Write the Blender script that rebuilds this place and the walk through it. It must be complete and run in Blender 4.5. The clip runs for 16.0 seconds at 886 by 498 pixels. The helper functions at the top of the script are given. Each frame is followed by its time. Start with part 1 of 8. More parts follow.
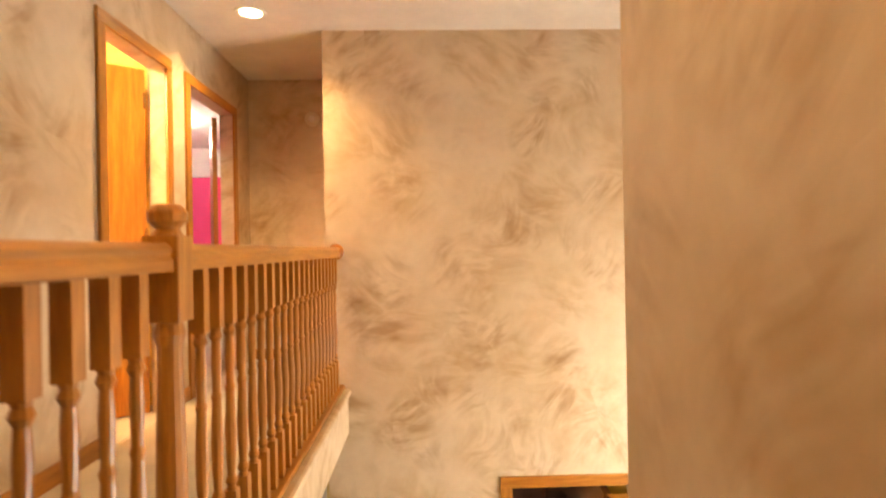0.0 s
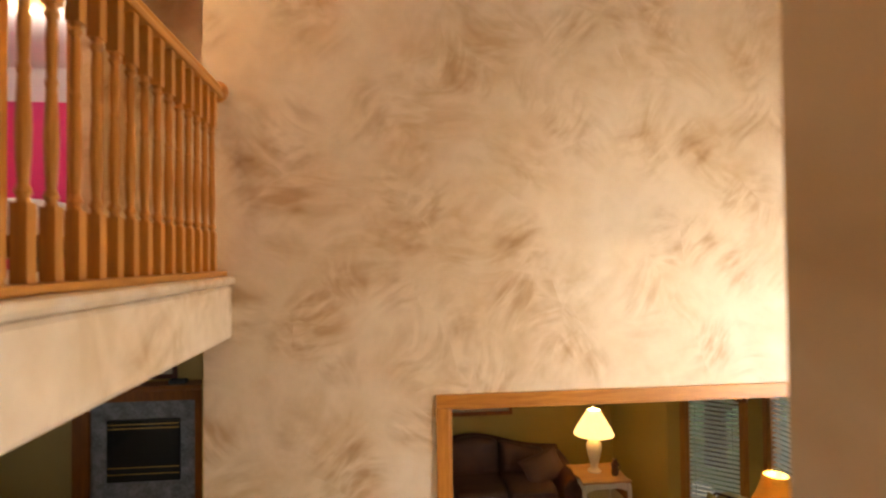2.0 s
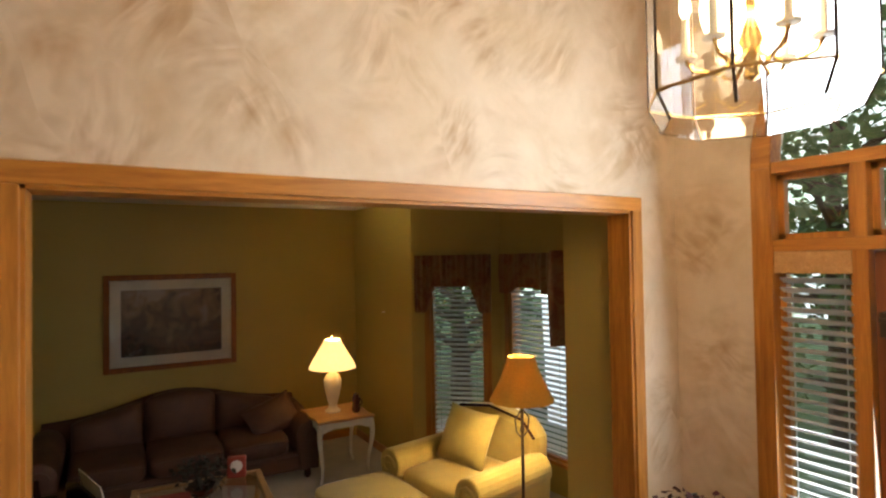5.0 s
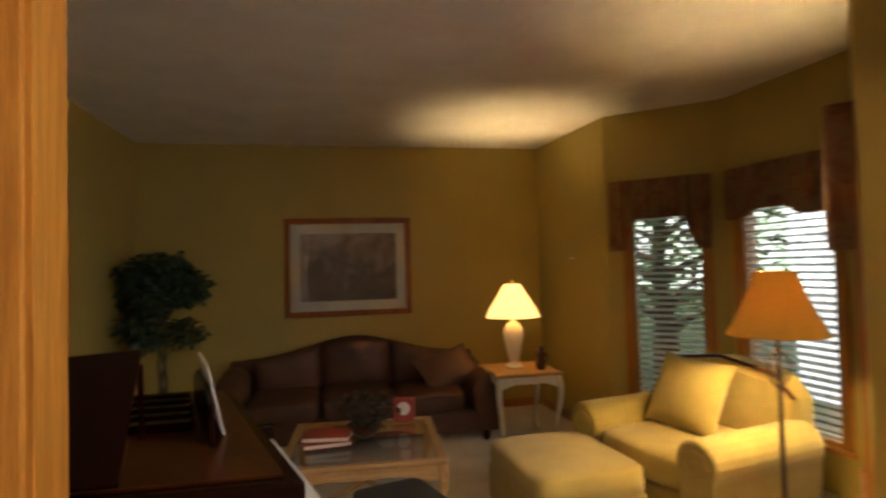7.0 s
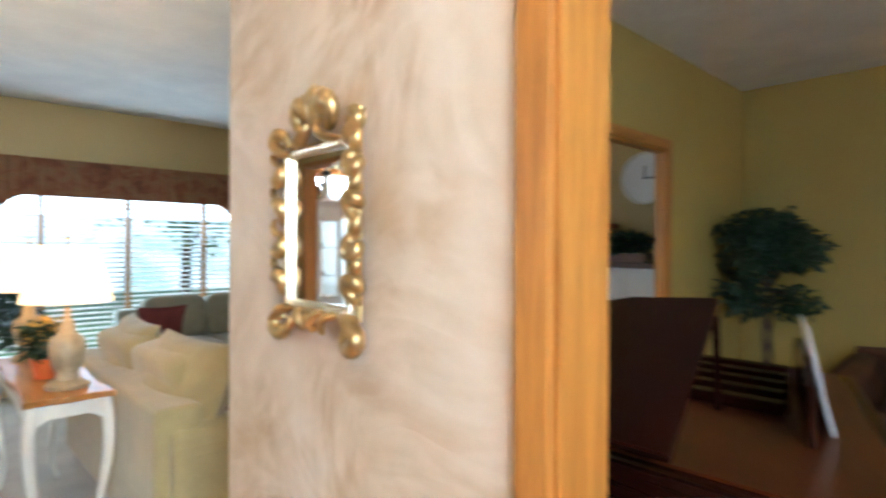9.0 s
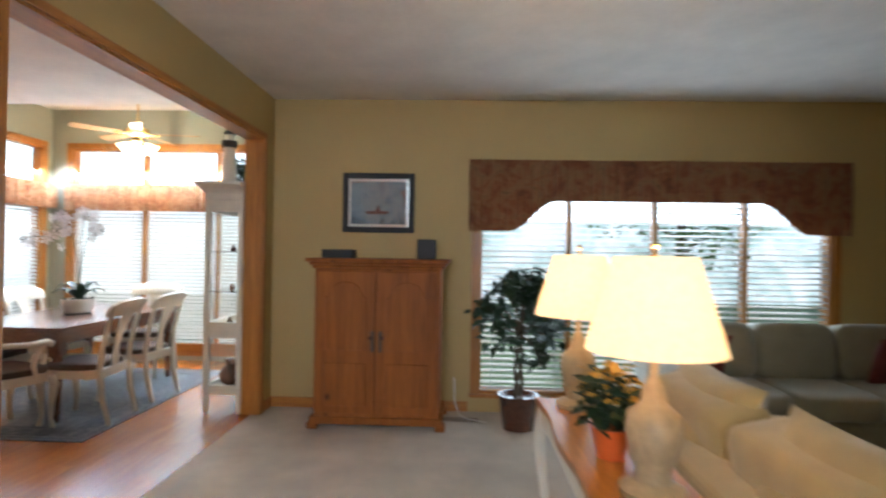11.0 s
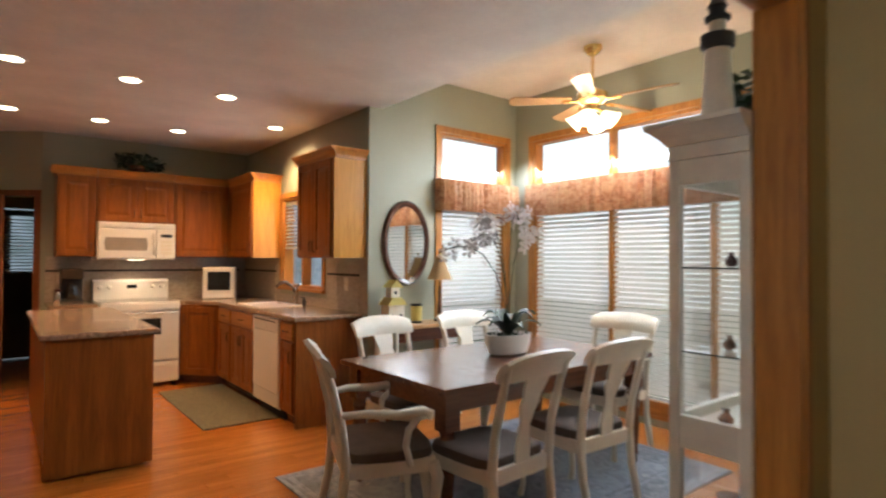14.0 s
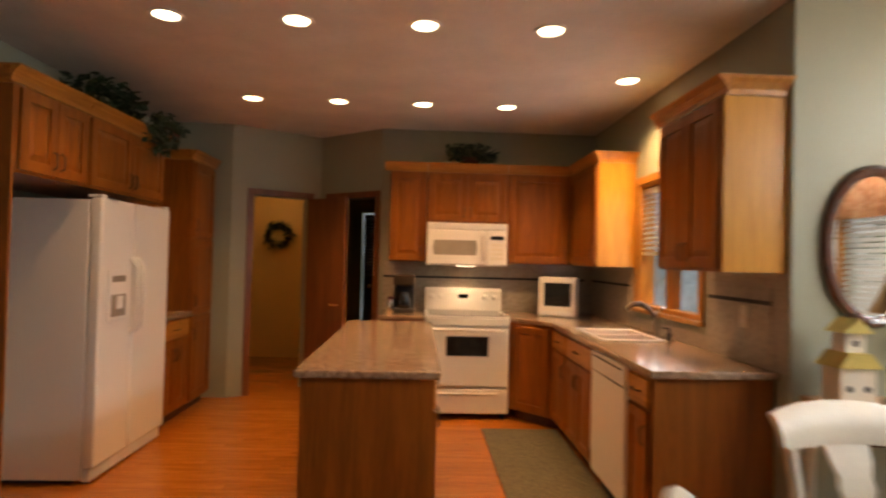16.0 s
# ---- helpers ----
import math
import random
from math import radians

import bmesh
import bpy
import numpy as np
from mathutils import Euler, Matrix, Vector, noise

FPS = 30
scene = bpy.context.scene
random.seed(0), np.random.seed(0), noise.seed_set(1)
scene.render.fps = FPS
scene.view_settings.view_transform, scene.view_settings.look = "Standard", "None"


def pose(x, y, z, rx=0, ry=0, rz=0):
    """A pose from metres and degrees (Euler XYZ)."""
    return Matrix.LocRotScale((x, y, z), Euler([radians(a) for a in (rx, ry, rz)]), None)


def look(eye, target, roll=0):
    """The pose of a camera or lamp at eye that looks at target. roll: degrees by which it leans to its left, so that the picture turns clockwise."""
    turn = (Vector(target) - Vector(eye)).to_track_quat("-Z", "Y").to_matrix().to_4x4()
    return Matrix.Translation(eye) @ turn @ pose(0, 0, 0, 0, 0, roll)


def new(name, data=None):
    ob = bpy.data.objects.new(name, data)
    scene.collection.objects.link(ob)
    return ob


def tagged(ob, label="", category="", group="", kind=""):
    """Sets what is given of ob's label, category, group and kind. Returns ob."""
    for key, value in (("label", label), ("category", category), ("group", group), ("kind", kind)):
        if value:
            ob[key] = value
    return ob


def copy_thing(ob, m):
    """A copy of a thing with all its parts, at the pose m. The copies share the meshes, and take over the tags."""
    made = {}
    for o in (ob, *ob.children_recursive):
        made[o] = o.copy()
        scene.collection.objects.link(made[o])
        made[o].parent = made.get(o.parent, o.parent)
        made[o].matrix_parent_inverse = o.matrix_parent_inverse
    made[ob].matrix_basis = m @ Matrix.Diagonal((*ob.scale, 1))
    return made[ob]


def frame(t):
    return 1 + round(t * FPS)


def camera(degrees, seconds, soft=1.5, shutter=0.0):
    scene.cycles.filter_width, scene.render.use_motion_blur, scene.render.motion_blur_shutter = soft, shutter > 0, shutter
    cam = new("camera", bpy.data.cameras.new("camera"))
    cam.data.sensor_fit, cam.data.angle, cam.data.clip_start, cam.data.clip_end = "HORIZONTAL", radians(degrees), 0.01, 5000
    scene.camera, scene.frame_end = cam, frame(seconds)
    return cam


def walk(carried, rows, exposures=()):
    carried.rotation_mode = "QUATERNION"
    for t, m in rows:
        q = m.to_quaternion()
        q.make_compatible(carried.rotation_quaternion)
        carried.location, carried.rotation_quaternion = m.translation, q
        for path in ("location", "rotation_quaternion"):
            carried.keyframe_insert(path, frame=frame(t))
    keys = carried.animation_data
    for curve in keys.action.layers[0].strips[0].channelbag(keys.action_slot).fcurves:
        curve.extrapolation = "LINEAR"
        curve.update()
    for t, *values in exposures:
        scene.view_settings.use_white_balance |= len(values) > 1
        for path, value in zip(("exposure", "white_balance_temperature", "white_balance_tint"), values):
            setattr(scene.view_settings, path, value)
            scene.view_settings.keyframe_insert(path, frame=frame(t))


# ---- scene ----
cam = camera(76.56, 16.0, soft=2.2, shutter=0.5)
# seconds, eye x y z, yaw, pitch, roll
PATH = [
    (0.0, -0.234, -0.137, 4.011, -1.84, 0.02, 0.99),
    (0.5, -0.212, 0.103, 3.798, -1.91, -0.40, 1.07),
    (1.0, -0.177, 0.341, 3.571, -2.74, -0.30, 0.78),
    (1.5, -0.088, 0.585, 3.347, -4.26, 0.30, 0.34),
    (2.0, -0.016, 0.783, 3.139, -6.18, 1.04, 0.58),
    (2.5, -0.005, 1.010, 2.948, -9.75, 1.18, 0.87),
    (3.0, 0.083, 1.175, 2.775, -13.29, 0.75, 0.75),
    (3.5, 0.144, 1.312, 2.626, -18.80, -0.04, 0.44),
    (4.2, 0.368, 1.498, 2.372, -27.67, 0.74, -0.49),
    (6.3, 0.746, 2.075, 1.726, -30.92, 1.52, 1.41),
    (6.5, 0.777, 2.133, 1.659, -25.88, 1.38, 1.54),
    (7.0, 0.915, 2.520, 1.500, -11.18, 1.82, 1.52),
    (7.3, 0.966, 2.591, 1.441, -3.09, 1.86, 0.48),
    (7.5, 1.012, 2.672, 1.407, 2.36, 1.51, -0.06),
    (8.0, 1.096, 2.687, 1.415, 15.95, -0.41, -0.97),
    (8.5, 1.000, 2.824, 1.378, 30.01, -1.01, -0.06),
    (9.0, 0.856, 3.002, 1.386, 46.32, -0.24, -0.23),
    (9.5, 0.651, 3.059, 1.376, 59.31, -0.24, -0.98),
    (10.0, 0.33, 3.045, 1.380, 70.60, -0.25, -1.30),
    (12.3, -1.768, 2.856, 1.415, 116.70, 1.12, -0.07),
    (12.5, -1.873, 2.808, 1.430, 119.80, 1.10, -0.02),
    (13.0, -2.211, 2.637, 1.398, 127.31, 1.37, -0.63),
    (13.5, -2.715, 2.260, 1.419, 134.16, 0.71, -0.77),
    (14.0, -3.099, 2.053, 1.391, 141.55, 1.08, -0.33),
    (14.5, -3.448, 1.626, 1.406, 148.80, 1.88, -0.77),
    (15.0, -3.665, 1.324, 1.420, 156.36, 2.41, -1.13),
    (15.5, -3.819, 0.989, 1.412, 165.90, 2.55, -1.38),
    (15.7, -3.855, 0.733, 1.424, 170.91, 1.74, -1.64),
    (16.0, -3.865, 0.416, 1.427, 177.65, 1.05, -1.44),
]
EXPOSURES = [(0.0, 0.75, 7600, 6), (1.5, 0.35, 7300, 8), (2.5, 0.0, 7100, 9), (3.5, -0.1, 6600, 8), (4.5, -0.15, 6400, 6), (6.4, -0.7, 7100, 10), (7.0, -0.1, 7200, 9),
             (7.5, 0.5, 6000, 0), (8.0, 0.95, 5900, 1), (8.5, 1.2, 5200, -1), (9.5, 1.1, 5000, 0), (10.0, 1.05, 5200, 3), (12.5, -0.15, 5800, 7), (13.0, -0.2, 5800, 7),
             (14.0, -0.1, 6100, 9), (15.0, -0.25, 6100, 9), (16.0, -0.25, 7300, 13)]
walk(cam, [(t, pose(x, y, z, 90 + pitch, roll, yaw)) for t, x, y, z, yaw, pitch, roll in PATH], EXPOSURES)

# ---- daylight ----
world = bpy.data.worlds.new("daylight")
scene.world = world
world.use_nodes = True
sky = world.node_tree.nodes.new("ShaderNodeTexSky")
sky.sky_type = "NISHITA"
sky.sun_disc = False
sky.sun_elevation, sky.sun_rotation = radians(48), radians(200)
world.node_tree.nodes["Background"].inputs["Strength"].default_value = 0.15
world.node_tree.links.new(sky.outputs["Color"], world.node_tree.nodes["Background"].inputs["Color"])


def lamp(name, kind, m, energy, colour, size=0.1, size_y=None, **kw):
    data = bpy.data.lights.new(name, kind)
    data.energy, data.color = energy, colour
    if kind == "AREA":
        data.shape = "RECTANGLE"
        data.size, data.size_y = size, size_y or size
    elif kind == "SPOT":
        data.shadow_soft_size, data.spot_size, data.spot_blend = size, kw.get("cone", 2.0), 0.7
    elif kind == "POINT":
        data.shadow_soft_size = size
    else:
        data.angle = size
    ob = new(name, data)
    ob.matrix_world = m
    return ob


sun = lamp("sun", "SUN", look((0, 0, 0), (0.35, -0.75, -0.9)), 2.2, (1.0, 0.95, 0.88), radians(0.5))
DAY = (0.82, 0.91, 1.0)
WARM = (1.0, 0.66, 0.36)
# sky light that comes in at the window openings
lamp("daylight_entry", "AREA", look((3.16, 2.37, 2.0), (0, 2.37, 1.7)), 110, DAY, 1.6, 2.4)
lamp("daylight_bay", "AREA", look((4.35, 5.6, 1.2), (0, 5.6, 1.0)), 9, DAY, 1.2, 1.5)
lamp("daylight_family", "AREA", look((-5.5, 4.65, 1.15), (0, 4.65, 2.4)), 30, DAY, 2.9, 1.8)
lamp("daylight_patio", "AREA", look((-7.41, -0.55, 2.37), (-6.1, -0.55, 0.0)), 125, DAY, 2.7, 0.44)
lamp("daylight_nook", "AREA", look((-6.86, -2.14, 2.37), (-6.86, -0.9, 0.0)), 24, DAY, 0.8, 0.42)
lamp("daylight_sink", "AREA", look((-5.60, -3.55, 1.6), (0, -3.55, 1.2)), 7, DAY, 0.95, 0.9)

# ---- materials ----
def nodes_of(name):
    m = bpy.data.materials.new(name)
    m.use_nodes = True
    t = m.node_tree
    return m, t, t.nodes["Principled BSDF"]


def noise_node(t, vec, scale, detail=4.0, rough=0.55, distort=0.0):
    n = t.nodes.new("ShaderNodeTexNoise")
    n.inputs["Scale"].default_value, n.inputs["Detail"].default_value = scale, detail
    n.inputs["Roughness"].default_value, n.inputs["Distortion"].default_value = rough, distort
    t.links.new(vec, n.inputs["Vector"])
    return n.outputs["Fac"]


def ramp(t, fac, stops):
    r = t.nodes.new("ShaderNodeValToRGB")
    el = r.color_ramp.elements
    while len(el) < len(stops):
        el.new(0.5)
    for e, (at, col) in zip(el, stops):
        e.position, e.color = at, (*col, 1)
    t.links.new(fac, r.inputs["Fac"])
    return r.outputs["Color"]


def blend(t, a, b, fac, mode="MIX"):
    n = t.nodes.new("ShaderNodeMix")
    n.data_type, n.blend_type = "RGBA", mode
    for sock, v in ((n.inputs[0], fac), (n.inputs[6], a), (n.inputs[7], b)):
        if isinstance(v, (int, float)):
            sock.default_value = v
        elif isinstance(v, tuple):
            sock.default_value = (*v, 1)
        else:
            t.links.new(v, sock)
    return n.outputs[2]


def bump(t, b, fac, strength, dist=0.01):
    n = t.nodes.new("ShaderNodeBump")
    n.inputs["Strength"].default_value, n.inputs["Distance"].default_value = strength, dist
    t.links.new(fac, n.inputs["Height"])
    t.links.new(n.outputs["Normal"], b.inputs["Normal"])


def coords(t, scale=(1, 1, 1), rot=(0, 0, 0), kind="Object"):
    c = t.nodes.new("ShaderNodeTexCoord")
    mp = t.nodes.new("ShaderNodeMapping")
    mp.inputs["Scale"].default_value, mp.inputs["Rotation"].default_value = scale, rot
    t.links.new(c.outputs[kind], mp.inputs["Vector"])
    return mp.outputs["Vector"]


def shade(c, k):
    return tuple(min(1.0, v * k) for v in c)


def plain(name, col, rough=0.6, metal=0.0, var=0.12, scale=6.0, bump_s=0.0, bump_scale=60.0, coat=0.0, sheen=0.0):
    """Paint, cloth, plastic or metal: two scales of variation and a fine relief."""
    m, t, b = nodes_of(name)
    v = coords(t)
    big = noise_node(t, v, scale, 3)
    fine = noise_node(t, v, bump_scale, 5)
    c1 = ramp(t, big, [(0.3, shade(col, 1 - var)), (0.7, shade(col, 1 + var * 0.6))])
    c2 = ramp(t, fine, [(0.3, (1 - var, 1 - var, 1 - var)), (0.7, (1, 1, 1))])
    t.links.new(blend(t, c1, c2, 0.6, "MULTIPLY"), b.inputs["Base Color"])
    b.inputs["Roughness"].default_value, b.inputs["Metallic"].default_value = rough, metal
    b.inputs["Coat Weight"].default_value = coat
    b.inputs["Sheen Weight"].default_value = sheen
    if bump_s:
        bump(t, b, fine, bump_s, 0.004)
    return m


def wood(name, dark, light, axis=2, scale=1.0, rough=0.38, coat=0.15, random=0.0, spec=0.5):
    """Grained wood, its grain along one axis."""
    m, t, b = nodes_of(name)
    k = [14.0 * scale] * 3
    k[axis] = 1.1 * scale
    v = coords(t, tuple(k))
    if random:
        info = t.nodes.new("ShaderNodeObjectInfo")
        add = t.nodes.new("ShaderNodeVectorMath")
        mul = t.nodes.new("ShaderNodeMath")
        mul.operation, mul.inputs[1].default_value = "MULTIPLY", 37.0
        t.links.new(info.outputs["Random"], mul.inputs[0])
        t.links.new(v, add.inputs[0])
        t.links.new(mul.outputs[0], add.inputs[1])
        v = add.outputs[0]
    a = noise_node(t, v, 1.6, 6, 0.6, 1.2)
    f = noise_node(t, v, 9.0, 3, 0.7, 0.3)
    c = ramp(t, a, [(0.28, dark), (0.52, tuple((p + q) / 2 for p, q in zip(dark, light))), (0.75, light)])
    fine = ramp(t, f, [(0.35, (0.72, 0.68, 0.62)), (0.6, (1, 1, 1))])
    c = blend(t, c, fine, 0.55, "MULTIPLY")
    if random:
        tone = ramp(t, info.outputs["Random"], [(0.0, (1 - random,) * 3), (1.0, (1.0, 1.0, 1.0))])
        c = blend(t, c, tone, 1.0, "MULTIPLY")
    t.links.new(c, b.inputs["Base Color"])
    b.inputs["Roughness"].default_value, b.inputs["Coat Weight"].default_value = rough, coat
    b.inputs["Coat Roughness"].default_value = 0.25
    b.inputs["Specular IOR Level"].default_value = spec
    bump(t, b, f, 0.06, 0.002)
    return m


def knots(m):
    """Scattered dark round knots in a pine board."""
    t = m.node_tree
    b = t.nodes["Principled BSDF"]
    old = b.inputs["Base Color"].links[0].from_socket
    vo = t.nodes.new("ShaderNodeTexVoronoi")
    vo.inputs["Scale"].default_value = 4.2
    t.links.new(coords(t, (1, 1, 0.8)), vo.inputs["Vector"])
    spot = ramp(t, vo.outputs["Distance"], [(0.04, (1, 1, 1)), (0.13, (0, 0, 0))])
    t.links.new(blend(t, old, blend(t, old, (0.25, 0.18, 0.12), 1.0, "MULTIPLY"), spot), b.inputs["Base Color"])


def faux_plaster(name):
    """Beige wall with trowel sweeps: patches of soft parallel brown strokes, each patch turned its own way."""
    m, t, b = nodes_of(name)
    v = coords(t, kind="Object")

    def warped(scale, amount):
        n = t.nodes.new("ShaderNodeTexNoise")
        n.inputs["Scale"].default_value, n.inputs["Detail"].default_value = scale, 0.6
        t.links.new(v, n.inputs["Vector"])
        a = t.nodes.new("ShaderNodeVectorMath")
        a.operation = "MULTIPLY_ADD"
        t.links.new(n.outputs["Color"], a.inputs[0])
        a.inputs[1].default_value = (amount,) * 3
        t.links.new(v, a.inputs[2])
        return a.outputs[0]

    def sweep(cell, amount, stretch, lo, hi):
        vec = warped(1.9, amount * 0.75)
        vo = t.nodes.new("ShaderNodeTexVoronoi")
        vo.inputs["Scale"].default_value = cell
        t.links.new(vec, vo.inputs["Vector"])
        turn = t.nodes.new("ShaderNodeVectorMath")
        turn.operation = "MULTIPLY_ADD"
        t.links.new(vo.outputs["Color"], turn.inputs[0])
        turn.inputs[1].default_value, turn.inputs[2].default_value = (2.2, 2.2, 0.6), (-1.1, -1.1, -0.3)
        rot = t.nodes.new("ShaderNodeVectorRotate")
        rot.rotation_type = "EULER_XYZ"
        t.links.new(vec, rot.inputs["Vector"])
        t.links.new(vo.outputs["Position"], rot.inputs["Center"])
        t.links.new(turn.outputs[0], rot.inputs["Rotation"])
        st = t.nodes.new("ShaderNodeMapping")
        st.inputs["Scale"].default_value = (2.4, 2.4, stretch)
        t.links.new(rot.outputs[0], st.inputs["Vector"])
        f = noise_node(t, st.outputs["Vector"], 2.2, 2.2, 0.55, 0.25)
        edge = ramp(t, vo.outputs["Distance"], [(0.30, (1, 1, 1)), (0.62, (0, 0, 0))])
        marks = ramp(t, f, [(lo, (1, 1, 1)), (hi, (0, 0, 0))])
        return blend(t, edge, marks, 1.0, "MULTIPLY"), f

    cloud = noise_node(t, v, 1.1, 4, 0.6, 0.4)
    fine = noise_node(t, v, 9.0, 4, 0.6, 0.3)
    base = ramp(t, cloud, [(0.3, (0.57, 0.435, 0.285)), (0.5, (0.65, 0.525, 0.385)), (0.72, (0.71, 0.60, 0.475))])
    base = blend(t, base, ramp(t, fine, [(0.3, (0.90, 0.87, 0.82)), (0.6, (1, 1, 1))]), 0.7, "MULTIPLY")
    wide, f1 = sweep(1.9, 0.6, 5.5, 0.32, 0.62)
    slim, f2 = sweep(3.0, 0.45, 8.0, 0.30, 0.60)
    some = ramp(t, noise_node(t, v, 1.7, 2, 0.5), [(0.32, (0, 0, 0)), (0.55, (1, 1, 1))])
    c = blend(t, base, blend(t, base, (0.79, 0.71, 0.59), 1.0, "MULTIPLY"), wide)
    dark = blend(t, c, (0.66, 0.56, 0.44), 1.0, "MULTIPLY")
    c = blend(t, c, dark, blend(t, slim, some, 1.0, "MULTIPLY"))
    t.links.new(c, b.inputs["Base Color"])
    b.inputs["Roughness"].default_value = 0.55
    bump(t, b, f1, 0.08, 0.005)
    return m


def glass(name, tint=(1, 1, 1), rough=0.0):
    m, t, b = nodes_of(name)
    b.inputs["Base Color"].default_value = (*tint, 1)
    b.inputs["Transmission Weight"].default_value = 1.0
    b.inputs["Roughness"].default_value = rough
    b.inputs["IOR"].default_value = 1.45
    return m


def emit(name, col, strength):
    m, t, b = nodes_of(name)
    b.inputs["Base Color"].default_value = (*col, 1)
    b.inputs["Emission Color"].default_value = (*col, 1)
    b.inputs["Emission Strength"].default_value = strength
    return m


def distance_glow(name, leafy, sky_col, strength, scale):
    """Glowing distance: pale sky with soft drifts of far greenery, daylight and haze put into the emission."""
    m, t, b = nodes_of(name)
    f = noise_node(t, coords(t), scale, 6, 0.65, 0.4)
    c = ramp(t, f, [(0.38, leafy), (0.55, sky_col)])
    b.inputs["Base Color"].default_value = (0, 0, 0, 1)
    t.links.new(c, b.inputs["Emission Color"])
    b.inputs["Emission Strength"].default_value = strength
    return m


def shade_cloth(name, col, strength):
    """A lit lamp shade: cloth that lets the bulb's light through."""
    m, t, b = nodes_of(name)
    v = coords(t)
    f = noise_node(t, v, 60, 3)
    c = ramp(t, f, [(0.3, shade(col, 0.85)), (0.7, col)])
    t.links.new(c, b.inputs["Base Color"])
    t.links.new(c, b.inputs["Emission Color"])
    b.inputs["Emission Strength"].default_value = strength
    b.inputs["Roughness"].default_value = 0.9
    return m


def floral(name, cols, scale=9.0):
    """Printed or pleated cloth in blotches of several colours."""
    m, t, b = nodes_of(name)
    v = coords(t)
    a = noise_node(t, v, scale, 5, 0.65, 0.9)
    n = len(cols)
    c = ramp(t, a, [(0.30 + 0.4 * i / (n - 1), col) for i, col in enumerate(cols)])
    f = noise_node(t, v, 90, 3)
    c = blend(t, c, ramp(t, f, [(0.3, (0.7, 0.7, 0.7)), (0.7, (1, 1, 1))]), 0.6, "MULTIPLY")
    t.links.new(c, b.inputs["Base Color"])
    b.inputs["Roughness"].default_value, b.inputs["Sheen Weight"].default_value = 0.9, 0.2
    bump(t, b, f, 0.2, 0.004)
    return m


def stone(name, cols, scale=30.0, rough=0.2, coat=0.3):
    m, t, b = nodes_of(name)
    v = coords(t)
    a = noise_node(t, v, scale, 6, 0.75)
    f = noise_node(t, v, scale * 6, 3, 0.7)
    n = len(cols)
    c = ramp(t, a, [(0.32 + 0.36 * i / (n - 1), col) for i, col in enumerate(cols)])
    c = blend(t, c, ramp(t, f, [(0.35, (0.55, 0.5, 0.45)), (0.55, (1, 1, 1))]), 0.6, "MULTIPLY")
    t.links.new(c, b.inputs["Base Color"])
    b.inputs["Roughness"].default_value, b.inputs["Coat Weight"].default_value = rough, coat
    return m


M_FAUX = faux_plaster("faux_plaster")
M_OLIVE = plain("olive_gold_paint", (0.44, 0.320, 0.080), 0.6, var=0.06, scale=1.2, bump_s=0.12, bump_scale=120)
M_TAN = plain("tan_gold_paint", (0.48, 0.35, 0.13), 0.6, var=0.06, scale=1.2, bump_s=0.12, bump_scale=120)
M_SAGE = plain("sage_green_paint", (0.33, 0.335, 0.25), 0.6, var=0.06, scale=1.2, bump_s=0.12, bump_scale=120)
M_YELLOW = plain("warm_yellow_paint", (0.72, 0.47, 0.14), 0.6, var=0.06, scale=1.2, bump_s=0.1, bump_scale=120)
M_PINK = plain("hot_pink_paint", (0.78, 0.06, 0.24), 0.55, var=0.05, scale=1.2, bump_s=0.1, bump_scale=120)
M_WHITE = plain("white_paint", (0.80, 0.78, 0.74), 0.5, var=0.05, scale=2.0, bump_s=0.05)
M_CEIL = plain("white_textured_ceiling", (0.78, 0.74, 0.68), 0.85, var=0.08, scale=3.0, bump_s=0.55, bump_scale=26)
M_OAK = wood("golden_oak", (0.30, 0.105, 0.013), (0.56, 0.245, 0.042), 2)
M_OAKX = wood("golden_oak_x", (0.30, 0.105, 0.013), (0.56, 0.245, 0.042), 0)
M_OAKY = wood("golden_oak_y", (0.30, 0.105, 0.013), (0.56, 0.245, 0.042), 1)
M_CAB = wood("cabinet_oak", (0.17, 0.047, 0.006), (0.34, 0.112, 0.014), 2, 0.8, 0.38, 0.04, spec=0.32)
# cabinet oak made paler: window light on the cabinet ends, put into colour
M_LIT_OAK = wood("window_lit_oak", (0.45, 0.19, 0.02), (0.62, 0.30, 0.045), 2, 0.6, 0.35, 0.0, spec=0.3)
M_PINE = wood("knotty_pine", (0.20, 0.058, 0.009), (0.38, 0.125, 0.017), 2, 0.6, 0.55, 0.0, spec=0.25)
knots(M_PINE)
M_DOOR = wood("stained_door", (0.15, 0.045, 0.014), (0.27, 0.095, 0.032), 2, 0.7)
M_FLOOR = wood("oak_floor_board", (0.36, 0.105, 0.013), (0.56, 0.20, 0.030), 0, 0.8, 0.24, 0.3, random=0.16)
M_DARKWOOD = wood("dark_cherry", (0.05, 0.016, 0.010), (0.13, 0.045, 0.025), 0, 1.0, 0.22, 0.5)
M_PIANO = wood("mahogany_piano", (0.006, 0.0015, 0.001), (0.016, 0.0035, 0.002), 0, 1.0, 0.2, 0.0, spec=0.12)
M_TABLE = wood("walnut_table", (0.09, 0.03, 0.015), (0.20, 0.075, 0.035), 0, 0.9, 0.22, 0.5)
M_MAPLE = wood("light_maple", (0.42, 0.22, 0.08), (0.62, 0.38, 0.17), 0, 1.0, 0.35)
M_CARPET = plain("cream_carpet", (0.55, 0.47, 0.36), 0.95, var=0.2, scale=3.0, bump_s=0.8, bump_scale=260, sheen=0.3)
